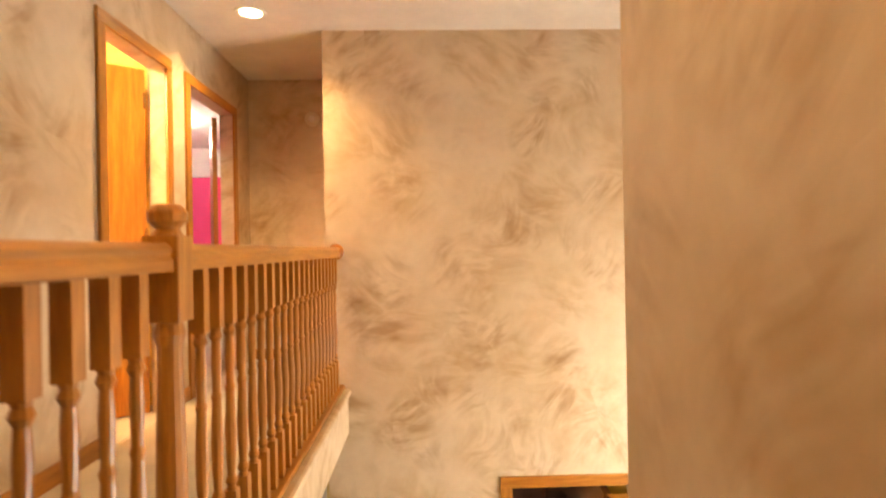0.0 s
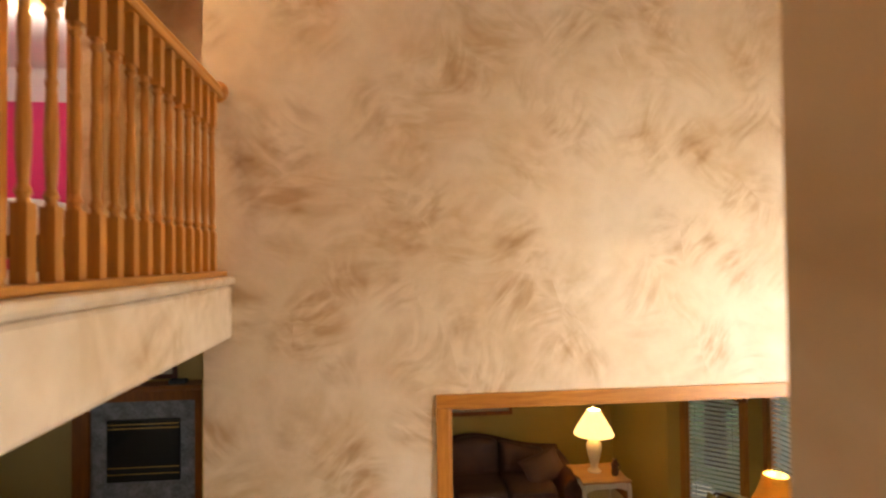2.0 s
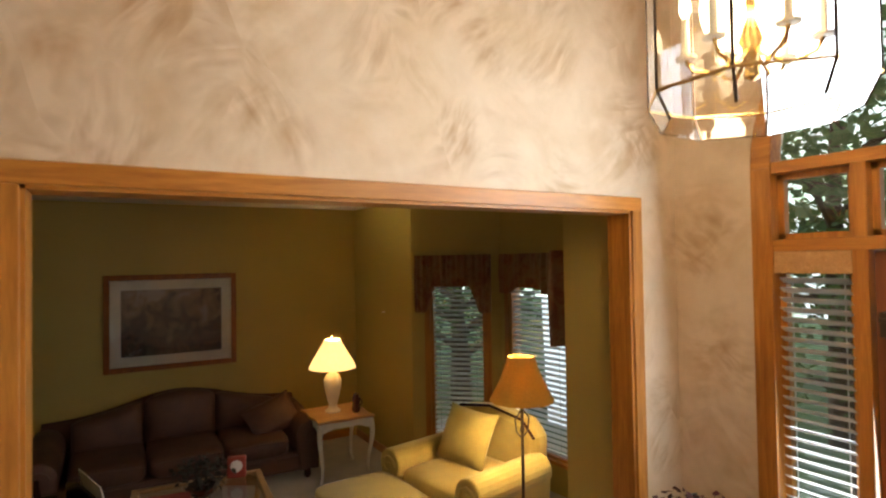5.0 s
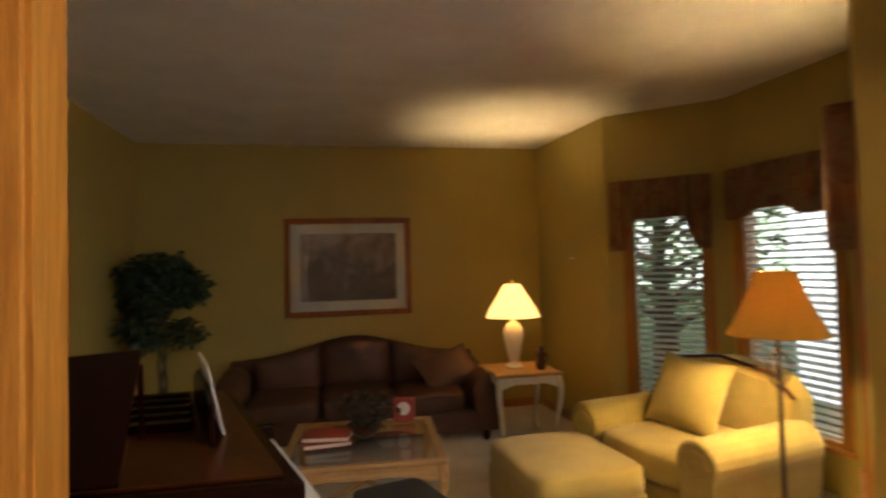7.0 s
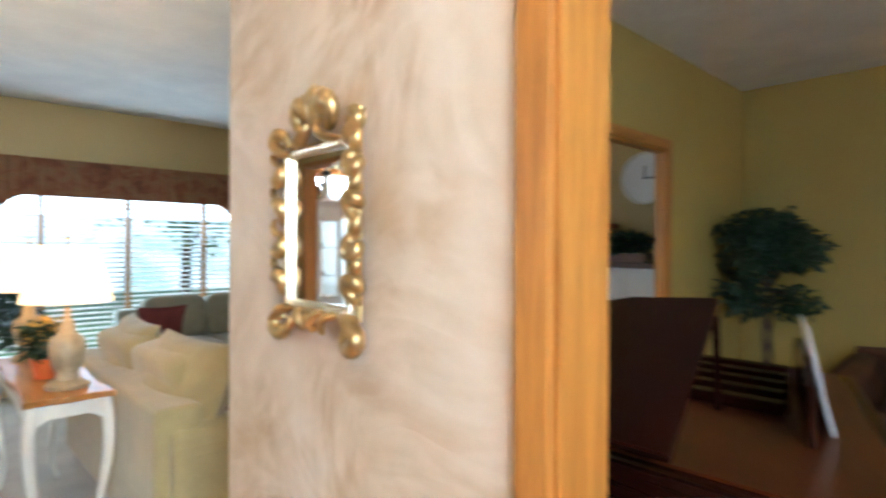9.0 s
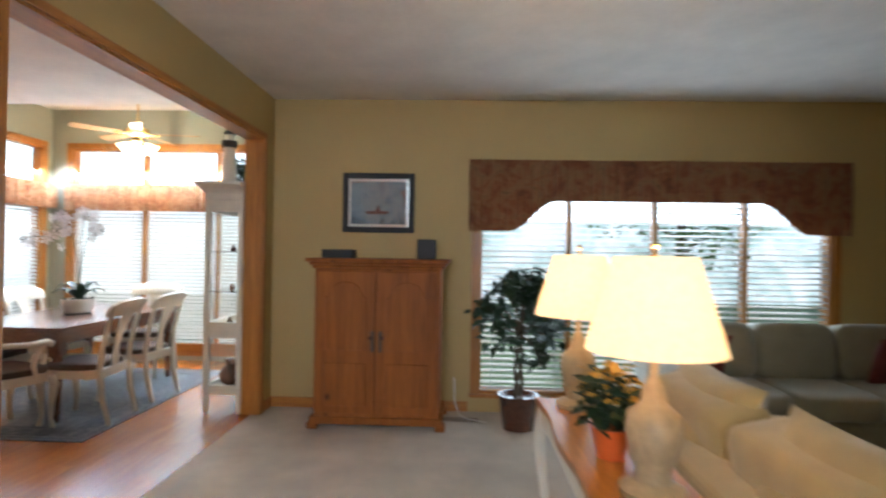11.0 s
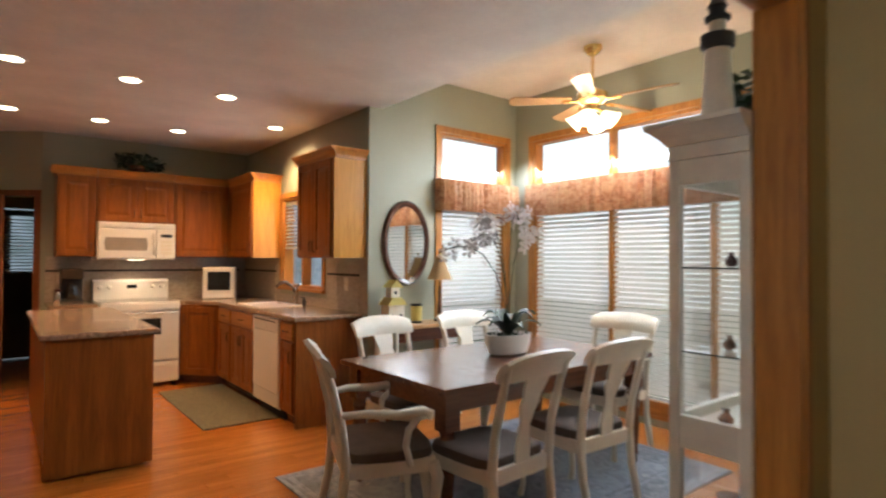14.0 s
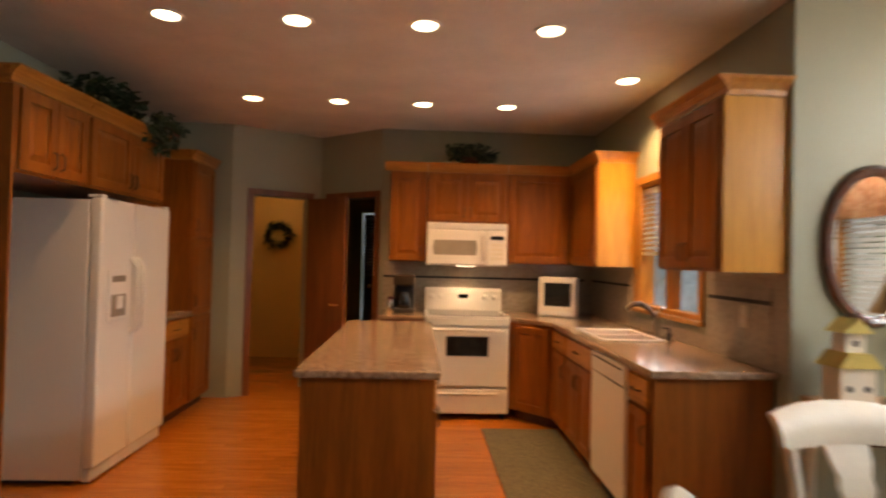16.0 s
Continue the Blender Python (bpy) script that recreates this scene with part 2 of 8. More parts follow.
M_CREAM = plain("cream_enamel", (0.76, 0.70, 0.58), 0.4, var=0.08, scale=8.0, bump_s=0.05)
M_APPL = plain("white_appliance", (0.78, 0.75, 0.70), 0.3, var=0.03, scale=2.0, coat=0.3)
M_BLACK = plain("black_glass", (0.012, 0.012, 0.013), 0.12, var=0.1, coat=0.5)
M_BLACKM = plain("matt_black", (0.02, 0.02, 0.022), 0.6, var=0.2)
M_BRASS = plain("polished_brass", (0.80, 0.56, 0.22), 0.25, 1.0, var=0.1)
M_NICKEL = plain("dark_pull", (0.10, 0.07, 0.05), 0.4, 0.8, var=0.1)
M_CHROME = plain("chrome", (0.75, 0.75, 0.74), 0.15, 1.0, var=0.05)
M_GRANITE = stone("brown_granite", [(0.13, 0.075, 0.045), (0.33, 0.22, 0.14), (0.46, 0.34, 0.24)], 34)
M_SPLASH = stone("beige_tile", [(0.40, 0.34, 0.27), (0.50, 0.44, 0.36)], 8, 0.4, 0.2)
M_SLATE = stone("grey_slate_tile", [(0.10, 0.10, 0.11), (0.20, 0.20, 0.22), (0.30, 0.30, 0.32)], 6, 0.4, 0.1)
M_GLASS = glass("window_glass")
M_MIRROR = plain("mirror_silver", (0.9, 0.9, 0.9), 0.02, 1.0, var=0.0)
M_SLAT = plain("white_blind_slat", (0.82, 0.81, 0.79), 0.45, var=0.04)


def thin(m, col, share):
    """Lets part of the light pass through a thin sheet."""
    t = m.node_tree
    out = [n for n in t.nodes if n.type == "OUTPUT_MATERIAL"][0]
    b = [n for n in t.nodes if n.type == "BSDF_PRINCIPLED"][0]
    tr, mx = t.nodes.new("ShaderNodeBsdfTranslucent"), t.nodes.new("ShaderNodeMixShader")
    tr.inputs["Color"].default_value, mx.inputs[0].default_value = (*col, 1), share
    t.links.new(b.outputs[0], mx.inputs[1])
    t.links.new(tr.outputs[0], mx.inputs[2])
    t.links.new(mx.outputs[0], out.inputs["Surface"])


M_TRANSLAT = plain("white_translucent_slat", (0.84, 0.83, 0.80), 0.45, var=0.04)
thin(M_TRANSLAT, (0.85, 0.84, 0.82), 0.06)
M_BACKLIT = plain("backlit_white_slat", (0.84, 0.83, 0.80), 0.45, var=0.04)
thin(M_BACKLIT, (0.90, 0.90, 0.88), 0.4)
M_TREE = plain("tree_leaf", (0.12, 0.19, 0.08), 0.6, var=0.5, scale=1.5)
thin(M_TREE, (0.16, 0.24, 0.07), 0.4)
# bright and shaded copies: each view's daylight or shade is its emission colour
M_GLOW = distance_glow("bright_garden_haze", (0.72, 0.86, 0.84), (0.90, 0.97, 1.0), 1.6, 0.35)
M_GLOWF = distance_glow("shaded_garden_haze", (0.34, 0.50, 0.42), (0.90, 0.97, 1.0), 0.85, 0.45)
M_GLOWS = distance_glow("shaded_side_garden_glow", (0.22, 0.30, 0.30), (0.50, 0.60, 0.70), 0.7, 0.5)
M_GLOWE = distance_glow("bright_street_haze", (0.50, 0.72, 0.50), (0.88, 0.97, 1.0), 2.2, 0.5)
M_LEATHER = plain("brown_leather", (0.095, 0.034, 0.016), 0.55, var=0.3, scale=5.0, bump_s=0.3, bump_scale=90)
M_GOLDCLOTH = plain("gold_upholstery", (0.52, 0.38, 0.10), 0.9, var=0.12, scale=6.0, bump_s=0.3, bump_scale=200, sheen=0.3)
M_BEIGECLOTH = plain("beige_upholstery", (0.44, 0.335, 0.14), 0.9, var=0.12, scale=6.0, bump_s=0.3, bump_scale=200, sheen=0.3)
M_GREENCLOTH = plain("sage_upholstery", (0.27, 0.25, 0.17), 0.9, var=0.12, scale=6.0, bump_s=0.3, bump_scale=200, sheen=0.3)
M_REDCLOTH = plain("burgundy_cloth", (0.16, 0.03, 0.025), 0.9, var=0.25, scale=9.0, bump_s=0.3, bump_scale=200)
M_SEAT = plain("brown_seat_cloth", (0.09, 0.06, 0.045), 0.85, var=0.25, scale=14.0, bump_s=0.3, bump_scale=160)
M_VAL = floral("rust_valance_cloth", [(0.07, 0.03, 0.018), (0.23, 0.075, 0.03), (0.31, 0.17, 0.075), (0.12, 0.085, 0.04)], 8)
M_GILT = plain("antique_gilt", (0.62, 0.42, 0.17), 0.33, 0.9, var=0.4, scale=18.0, bump_s=0.3, bump_scale=45)
M_LEAF = plain("green_leaf", (0.022, 0.050, 0.018), 0.5, var=0.4, scale=20.0)
M_BARK = plain("bark", (0.10, 0.065, 0.04), 0.9, var=0.3, scale=20.0, bump_s=0.5)
M_PETAL = plain("white_petal", (0.82, 0.78, 0.78), 0.6, var=0.08, scale=20.0)
M_BULB = emit("lamp_bulb", (1.0, 0.78, 0.48), 60.0)
M_CAN = emit("can_lamp_glow", (1.0, 0.80, 0.52), 14.0)
M_SHADEW = shade_cloth("cream_lamp_shade", (1.0, 0.82, 0.46), 1.2)
M_SHADEG = shade_cloth("frosted_glass_shade", (1.0, 0.86, 0.62), 3.0)
M_SHADEA = shade_cloth("amber_lamp_shade", (0.60, 0.33, 0.05), 0.14)
M_SHADEO = plain("unlit_shade", (0.42, 0.27, 0.12), 0.9, var=0.1)

thin(M_VAL, (0.42, 0.17, 0.06), 0.25)
thin(M_SHADEW, (1.0, 0.84, 0.50), 0.35)
thin(M_SHADEA, (0.70, 0.34, 0.06), 0.22)
# nook copy of the valance cloth, lightened to put window backlight into its colour
M_VAL_BACKLIT = floral("backlit_rust_cloth", [(0.09, 0.03, 0.018), (0.38, 0.15, 0.06), (0.64, 0.44, 0.26), (0.24, 0.09, 0.04)], 15)
thin(M_VAL_BACKLIT, (0.80, 0.45, 0.22), 0.3)
M_SHADEF = shade_cloth("white_bell_shade", (1.0, 0.84, 0.55), 0.55)
thin(M_SHADEF, (1.0, 0.84, 0.55), 0.4)

# ---- building helpers ----
def box(bm, x0, y0, z0, x1, y1, z1, m=None):
    v = [bm.verts.new(m @ Vector(p) if m else p) for p in (
        (x0, y0, z0), (x1, y0, z0), (x1, y1, z0), (x0, y1, z0), (x0, y0, z1), (x1, y0, z1), (x1, y1, z1), (x0, y1, z1))]
    for f in ((3, 2, 1, 0), (4, 5, 6, 7), (0, 1, 5, 4), (1, 2, 6, 5), (2, 3, 7, 6), (3, 0, 4, 7)):
        bm.faces.new([v[i] for i in f])
    return bm


def boxes(*specs):
    bm = bmesh.new()
    for s in specs:
        box(bm, *s)
    return bm


def prism(bm, pts, axis, a0, a1, m=None):
    """A flat outline (counter-clockwise) pushed along an axis."""
    def at(p, a):
        q = [p[0], p[1]]
        q.insert(axis, a)
        return m @ Vector(q) if m else Vector(q)
    lo, hi = [bm.verts.new(at(p, a0)) for p in pts], [bm.verts.new(at(p, a1)) for p in pts]
    n = len(pts)
    bm.faces.new(lo[::-1]), bm.faces.new(hi)
    for i in range(n):
        bm.faces.new((lo[i], lo[(i + 1) % n], hi[(i + 1) % n], hi[i]))
    return bm


def lathe(bm, prof, n=16, m=None, x=0.0, y=0.0):
    """A turned shape from (radius, height) pairs."""
    rings = []
    for r, z in prof:
        ring = []
        for i in range(n):
            p = Vector((x + r * math.cos(2 * math.pi * i / n), y + r * math.sin(2 * math.pi * i / n), z))
            ring.append(bm.verts.new(m @ p if m else p))
        rings.append(ring)
    for a, b in zip(rings, rings[1:]):
        for i in range(n):
            bm.faces.new((a[i], a[(i + 1) % n], b[(i + 1) % n], b[i]))
    if prof[0][0] > 1e-4:
        bm.faces.new(rings[0][::-1])
    if prof[-1][0] > 1e-4:
        bm.faces.new(rings[-1])
    return bm


def tube(bm, pts, rad, n=8, flat=1.0):
    """A round bar along points; rad a number or one for each point."""
    pts = [Vector(p) for p in pts]
    rs = [rad] * len(pts) if isinstance(rad, (int, float)) else rad
    prev = None
    rings = []
    for i, p in enumerate(pts):
        d = (pts[min(i + 1, len(pts) - 1)] - pts[max(i - 1, 0)]).normalized()
        a = prev if prev else (Vector((0, 0, 1)) if abs(d.z) < 0.9 else Vector((1, 0, 0)))
        u = d.cross(a).normalized()
        w = u.cross(d).normalized()
        prev = w
        rings.append([bm.verts.new(p + rs[i] * (math.cos(2 * math.pi * k / n) * u + flat * math.sin(2 * math.pi * k / n) * w)) for k in range(n)])
    for a, b in zip(rings, rings[1:]):
        for k in range(n):
            bm.faces.new((a[k], a[(k + 1) % n], b[(k + 1) % n], b[k]))
    bm.faces.new(rings[0][::-1]), bm.faces.new(rings[-1])
    return bm


def cushion(bm, c, half, e=0.45, n=12, m=None):
    """A soft block: a superellipsoid about c."""
    def sp(v, k):
        return math.copysign(abs(v) ** k, v)
    rings = []
    for i in range(1, n):
        a = -math.pi / 2 + math.pi * i / n
        ring = []
        for j in range(2 * n):
            b = math.pi * j / n
            p = Vector((c[0] + half[0] * sp(math.cos(a), e) * sp(math.cos(b), e), c[1] + half[1] * sp(math.cos(a), e) * sp(math.sin(b), e), c[2] + half[2] * sp(math.sin(a), e)))
            ring.append(bm.verts.new(m @ p if m else p))
        rings.append(ring)
    k = 2 * n
    for a, b in zip(rings, rings[1:]):
        for j in range(k):
            bm.faces.new((a[j], a[(j + 1) % k], b[(j + 1) % k], b[j]))
    bm.faces.new(rings[0][::-1]), bm.faces.new(rings[-1])
    return bm


def arc(cx, cy, r, a0, a1, n=12, ry=None):
    return [(cx + r * math.cos(radians(a0 + (a1 - a0) * i / n)), cy + (ry or r) * math.sin(radians(a0 + (a1 - a0) * i / n))) for i in range(n + 1)]


def mesh_of(name, bm, mat, smooth=False):
    bmesh.ops.recalc_face_normals(bm, faces=bm.faces)
    me = bpy.data.meshes.new(name)
    bm.to_mesh(me)
    bm.free()
    if smooth:
        me.polygons.foreach_set("use_smooth", [True] * len(me.polygons))
    for one in (mat if isinstance(mat, (list, tuple)) else [mat]):
        me.materials.append(one)
    return me


def part(name, bm, material, parent, label="", bevel=0.0, smooth=False):
    ob = new(name, mesh_of(name, bm, material, smooth))
    ob.parent = parent
    if bevel:
        b = ob.modifiers.new("bevel", "BEVEL")
        b.width, b.segments, b.limit_method, b.angle_limit = bevel, 2, "ANGLE", radians(40)
    if smooth:
        ob.data.set_sharp_from_angle(angle=radians(50))
    return tagged(ob, label)


def piece(name, me, parent, m):
    ob = new(name, me)
    ob.parent = parent
    ob.matrix_basis = m
    return ob


def thing(name, label, category, m, group="", kind=""):
    ob = new(name)
    ob.empty_display_size = 0.1
    ob.matrix_world = m
    return tagged(ob, label, category, group, kind)


def solid(name, bm, material, label, category, kind="", bevel=0.0, smooth=False, m=None, group=""):
    ob = part(name, bm, material, None, label, bevel, smooth)
    if m:
        ob.matrix_world = m
    return tagged(ob, label, category, group, kind)


def structure(name, bm, material, label, category, bevel=0.0):
    return solid(name, bm, material, label, category, "structure", bevel)


def wall_bm(axis, a0, a1, f0, f1, z0, z1, holes=()):
    """A wall along x (0) or y (1) from a0 to a1, its faces at f0 and f1, with holes (from, to, bottom, top)."""
    bm = bmesh.new()
    cuts = sorted({a0, a1, *[h[0] for h in holes], *[h[1] for h in holes]})
    for p, q in zip(cuts, cuts[1:]):
        mid = (p + q) / 2
        spans = [(z0, z1)]
        for h in holes:
            if h[0] < mid < h[1]:
                nxt = []
                for lo, hi in spans:
                    if h[2] > lo:
                        nxt.append((lo, min(hi, h[2])))
                    if h[3] < hi:
                        nxt.append((max(lo, h[3]), hi))
                spans = nxt
        for lo, hi in spans:
            if hi - lo > 1e-4:
                if axis == 0:
                    box(bm, p, f0, lo, q, f1, hi)
                else:
                    box(bm, f0, p, lo, f1, q, hi)
    bmesh.ops.remove_doubles(bm, verts=bm.verts, dist=1e-5)
    return bm


def casing(name, axis, b0, b1, top, face, out, wide=0.07, thick=0.018, label="golden oak casing round the opening", bottom=0.0, m=None):
    """Flat trim round an opening, on the face at a coordinate, standing proud towards out (+1 or -1)."""
    f0, f1 = sorted((face, face + out * thick))
    holder = thing(name, label, "casing", Matrix(), kind="structure")
    for nm, sp, mt in (("casing_side", (b0 - wide, b0, bottom, top), M_OAK), ("casing_side", (b1, b1 + wide, bottom, top), M_OAK),
                       ("casing_head", (b0 - wide, b1 + wide, top, top + wide), M_OAKX if axis == 0 else M_OAKY)):
        a0, a1, z0, z1 = sp
        bm = bmesh.new()
        if axis == 0:
            box(bm, a0, f0, z0, a1, f1, z1)
        else:
            box(bm, f0, a0, z0, f1, a1, z1)
        part(nm, bm, mt, holder, bevel=0.004)
    return holder

# ---- structure: foyer, stair and upper hall ----
LO = (0.325, 2.87, 2.36)          # living room opening: from, to, head
DO = (-5.29, -2.62, 2.33)          # dining opening
UP, TOP, SOF = 3.07, 5.53, 2.748  # upper floor, upper ceiling, underside of the balcony
NORTH, XE = 8.283, 3.22           # north wall of the house, entry wall

structure("wall_foyer_north", wall_bm(0, -0.92, XE, 3.75, 3.82, 0, TOP, [(LO[0], LO[1], 0, LO[2])]), M_FAUX, "tall beige faux plaster wall with brown trowel strokes", "wall")
structure("wall_stair", boxes((0.194, -1.3, 0, 0.32, 1.056, TOP)), M_FAUX, "beige faux plaster wall beside the stair", "wall")
structure("wall_foyer_south", boxes((-2.0, -1.44, 0, XE + 0.15, -1.3, TOP)), M_FAUX, "beige faux plaster wall behind the stair", "wall")
structure("wall_hall_west", wall_bm(1, -1.3, 4.98, -1.87, -1.77, UP, TOP, [(2.62, 3.26, UP, 5.12), (3.60, 4.44, UP, 5.12)]), M_FAUX, "faux plaster upstairs hall wall with two doors", "wall")
structure("wall_hall_end", boxes((-1.77, 4.87, UP, -0.82, 4.98, TOP)), M_FAUX, "faux plaster end wall of the upstairs hall", "wall")
structure("wall_hall_east", boxes((-0.92, 3.82, UP, -0.82, 4.87, TOP)), M_FAUX, "faux plaster return wall of the upstairs hall", "wall")
structure("ceiling_upper", boxes((-1.87, -1.44, TOP, XE + 0.15, 4.98, TOP + 0.1)), M_CEIL, "white textured ceiling high over foyer and hall", "ceiling")
structure("floor_upper", boxes((-1.77, -1.3, UP - 0.03, -0.905, 4.87, UP), (-0.905, -1.3, UP - 0.03, 0.194, -0.73, UP)), M_CARPET, "cream carpet of the upstairs hall", "floor")
structure("balcony_edge", boxes((-1.87, -1.3, SOF, -0.775, 3.748, UP - 0.05), (-0.90, -0.72, UP - 0.05, -0.755, 3.748, UP - 0.006)), M_FAUX, "faux plaster balcony edge under the railing", "wall", 0.02)
structure("balcony_slab", boxes((-1.87, 3.75, SOF, -0.922, 4.98, UP - 0.034), (-0.77, -1.3, SOF, 0.194, -0.73, UP - 0.034)), M_CEIL, "plain plaster slab of the upper floor", "ceiling")
structure("baseboard_hall", boxes((-1.768, -1.3, UP, -1.754, 2.545, UP + 0.09), (-1.768, 3.335, UP, -1.754, 3.525, UP + 0.09), (-1.75, 4.854, UP, -0.93, 4.868, UP + 0.09)), M_OAKY, "golden oak baseboard of the upstairs hall", "baseboard", 0.004)

stair = thing("staircase", "carpeted stair going down to the foyer", "staircase", Matrix(), kind="structure")
for i in range(16):
    z, y = UP - 0.1806 * (i + 1), -0.72 + 0.19 * i
    wide = 0.19 if y < 1.06 else 0.19 + min(1.0, (y - 0.9) * 1.2)
    part("step", boxes((-0.75, y, max(z - 0.36, 0.0), wide, y + 0.215, z)), M_CARPET, stair, bevel=0.02)

# entry wall with its arched door and window unit
YM, RA, SP = 2.37, 0.89, 2.52


def entry_wall():
    bm = bmesh.new()
    box(bm, XE, -1.3, 0, XE + 0.15, YM - RA, TOP), box(bm, XE, YM + RA, 0, XE + 0.15, 3.82, TOP)
    a = arc(YM, SP, RA, 0, 180, 24)
    prism(bm, [(YM + RA, SP)] + a[1:-1] + [(YM - RA, SP), (YM - RA, TOP), (YM + RA, TOP)], 0, XE, XE + 0.15)
    return bm


structure("wall_entry", entry_wall(), M_FAUX, "faux plaster entry wall with an arched opening", "wall")
unit = thing("entry_unit", "arched oak entry frame with sidelights, transoms and door", "entry door", Matrix.Translation((XE, YM, 0)), kind="structure")
bm = bmesh.new()
prism(bm, arc(0, SP, RA + 0.05, 0, 180, 28) + arc(0, SP, RA - 0.045, 180, 0, 28), 0, -0.028, 0.06)
part("arch_casing", bm, M_OAKY, unit, bevel=0.004)
for y in (RA - 0.045, -RA - 0.05):
    part("casing_side", boxes((-0.028, y, 0, 0.06, y + 0.095, SP)), M_OAK, unit, bevel=0.004)
for y in (0.465, -0.525):
    part("mullion", boxes((-0.015, y, 0.0, 0.1, y + 0.06, SP)), M_OAK, unit, bevel=0.004)
for z in (2.13, SP - 0.03):
    part("transom_bar", boxes((-0.02, -RA + 0.045, z, 0.1, RA - 0.045, z + 0.055)), M_OAKY, unit, bevel=0.004)
part("mullion", boxes((-0.01, -0.02, SP + 0.025, 0.08, 0.02, SP + RA - 0.04)), M_OAK, unit, bevel=0.004)
for y0, y1, z0, z1 in ((0.525, 0.845, 0.1, 2.13), (-0.845, -0.525, 0.1, 2.13), (0.525, 0.845, 2.185, 2.49), (-0.465, 0.465, 2.185, 2.49), (-0.845, -0.525, 2.185, 2.49)):
    part("pane", boxes((0.055, y0, z0, 0.063, y1, z1)), M_GLASS, unit).visible_shadow = False
    rim = bmesh.new()
    for q in ((y0, z0, y0 + 0.028, z1), (y1 - 0.028, z0, y1, z1), (y0, z0, y1, z0 + 0.028), (y0, z1 - 0.028, y1, z1)):
        box(rim, 0.035, q[0], q[1], 0.075, q[2], q[3])
    part("sash", rim, M_OAK, unit)
bm = bmesh.new()
prism(bm, arc(0, SP + 0.025, RA - 0.05, 0, 180, 24), 0, 0.055, 0.063)
part("arch_pane", bm, M_GLASS, unit).visible_shadow = False
leaf = part("door_leaf", boxes((0.025, -0.46, 0.01, 0.065, 0.46, 2.125)), M_DOOR, unit, "stained oak panelled entry door", 0.003)
for z0, z1 in ((0.15, 0.72), (0.85, 1.45), (1.6, 1.9)):
    for y0 in (-0.36, 0.06):
        part("raised_panel", boxes((0.012, y0, z0, 0.026, y0 + 0.3, z1)), M_DOOR, leaf, bevel=0.01)
part("lever", boxes((-0.03, 0.38, 1.78, 0.025, 0.43, 1.88), (-0.04, 0.33, 1.84, -0.025, 0.43, 1.855)), M_NICKEL, leaf, "dark metal latch", 0.004)
structure("floor_foyer", boxes((-0.92, -1.3, -0.05, XE + 0.1, 3.89, 0.0)), M_FLOOR, "warm oak floor of the foyer", "floor")

# ---- structure: living room ----
structure("wall_living_south", wall_bm(0, -0.92, 2.95, 3.82, 3.89, 0, 2.76, [(LO[0], LO[1], 0, LO[2])]), M_OLIVE, "olive gold painted living room wall", "wall")
structure("wall_living_west", wall_bm(1, 3.89, NORTH, -0.92, -0.89, 0, 2.76, [(5.7, 6.79, 0, 2.06)]), M_OLIVE, "olive gold living room wall with a cased opening", "wall")
structure("wall_living_north", boxes((-0.92, NORTH, 0, 3.2, NORTH + 0.12, 2.76)), M_OLIVE, "olive gold living room end wall behind the sofa", "wall")
structure("ceiling_living", boxes((-0.89, 3.89, 2.755, 4.4, NORTH, 2.785)), M_CEIL, "white textured living room ceiling", "ceiling")
structure("floor_living", boxes((-0.92, 3.89, -0.05, 4.4, NORTH, 0.0)), M_CARPET, "cream living room carpet", "floor")
jamb = thing("opening_jamb", "golden oak lining of the wide living room opening", "casing", Matrix(), kind="structure")
part("jamb_side", boxes((LO[0], 3.746, 0, LO[0] + 0.02, 3.894, LO[2])), M_OAK, jamb, bevel=0.002)
part("jamb_side", boxes((LO[1] - 0.02, 3.746, 0, LO[1], 3.894, LO[2])), M_OAK, jamb, bevel=0.002)
part("jamb_head", boxes((LO[0], 3.746, LO[2] - 0.02, LO[1], 3.894, LO[2])), M_OAKX, jamb, bevel=0.002)
casing("casing_foyer", 0, LO[0] + 0.006, LO[1] - 0.006, LO[2] - 0.006, 3.75, -1)
casing("casing_living", 0, LO[0] + 0.006, LO[1] - 0.006, LO[2] - 0.006, 3.89, 1)
casing("casing_living_west", 1, 5.7, 6.79, 2.06, -0.89, 1)
casing("casing_family_east", 1, 5.7, 6.79, 2.06, -0.95, -1)
structure("jamb_west_opening", boxes((-0.952, 6.77, 0, -0.888, 6.788, 2.06), (-0.952, 5.702, 0, -0.888, 5.72, 2.06), (-0.952, 5.702, 2.04, -0.888, 6.788, 2.058)), M_OAK, "golden oak lining of the opening to the family room", "casing")
structure("baseboard_living", boxes((-0.87, NORTH - 0.014, 0, 3.08, NORTH - 0.001, 0.09), (3.10, 7.05, 0, 3.114, NORTH - 0.02, 0.09)), M_OAKX, "golden oak baseboard of the living room", "baseboard", 0.004)


def along(p, q, z=0.0):
    """The frame of a wall from p to q: x along it, y out of the room (to the left of the way), z up."""
    d = Vector((q[0] - p[0], q[1] - p[1]))
    return Matrix.Translation((p[0], p[1], z)) @ Matrix.Rotation(math.atan2(d.y, d.x), 4, "Z"), d.length


def seg_wall(name, p, q, z0, z1, holes, mat, label):
    m, n = along(p, q)
    bm = wall_bm(0, 0, n, 0, 0.12, z0, z1, holes)
    bm.transform(m)
    return structure(name, bm, mat, label, "wall")


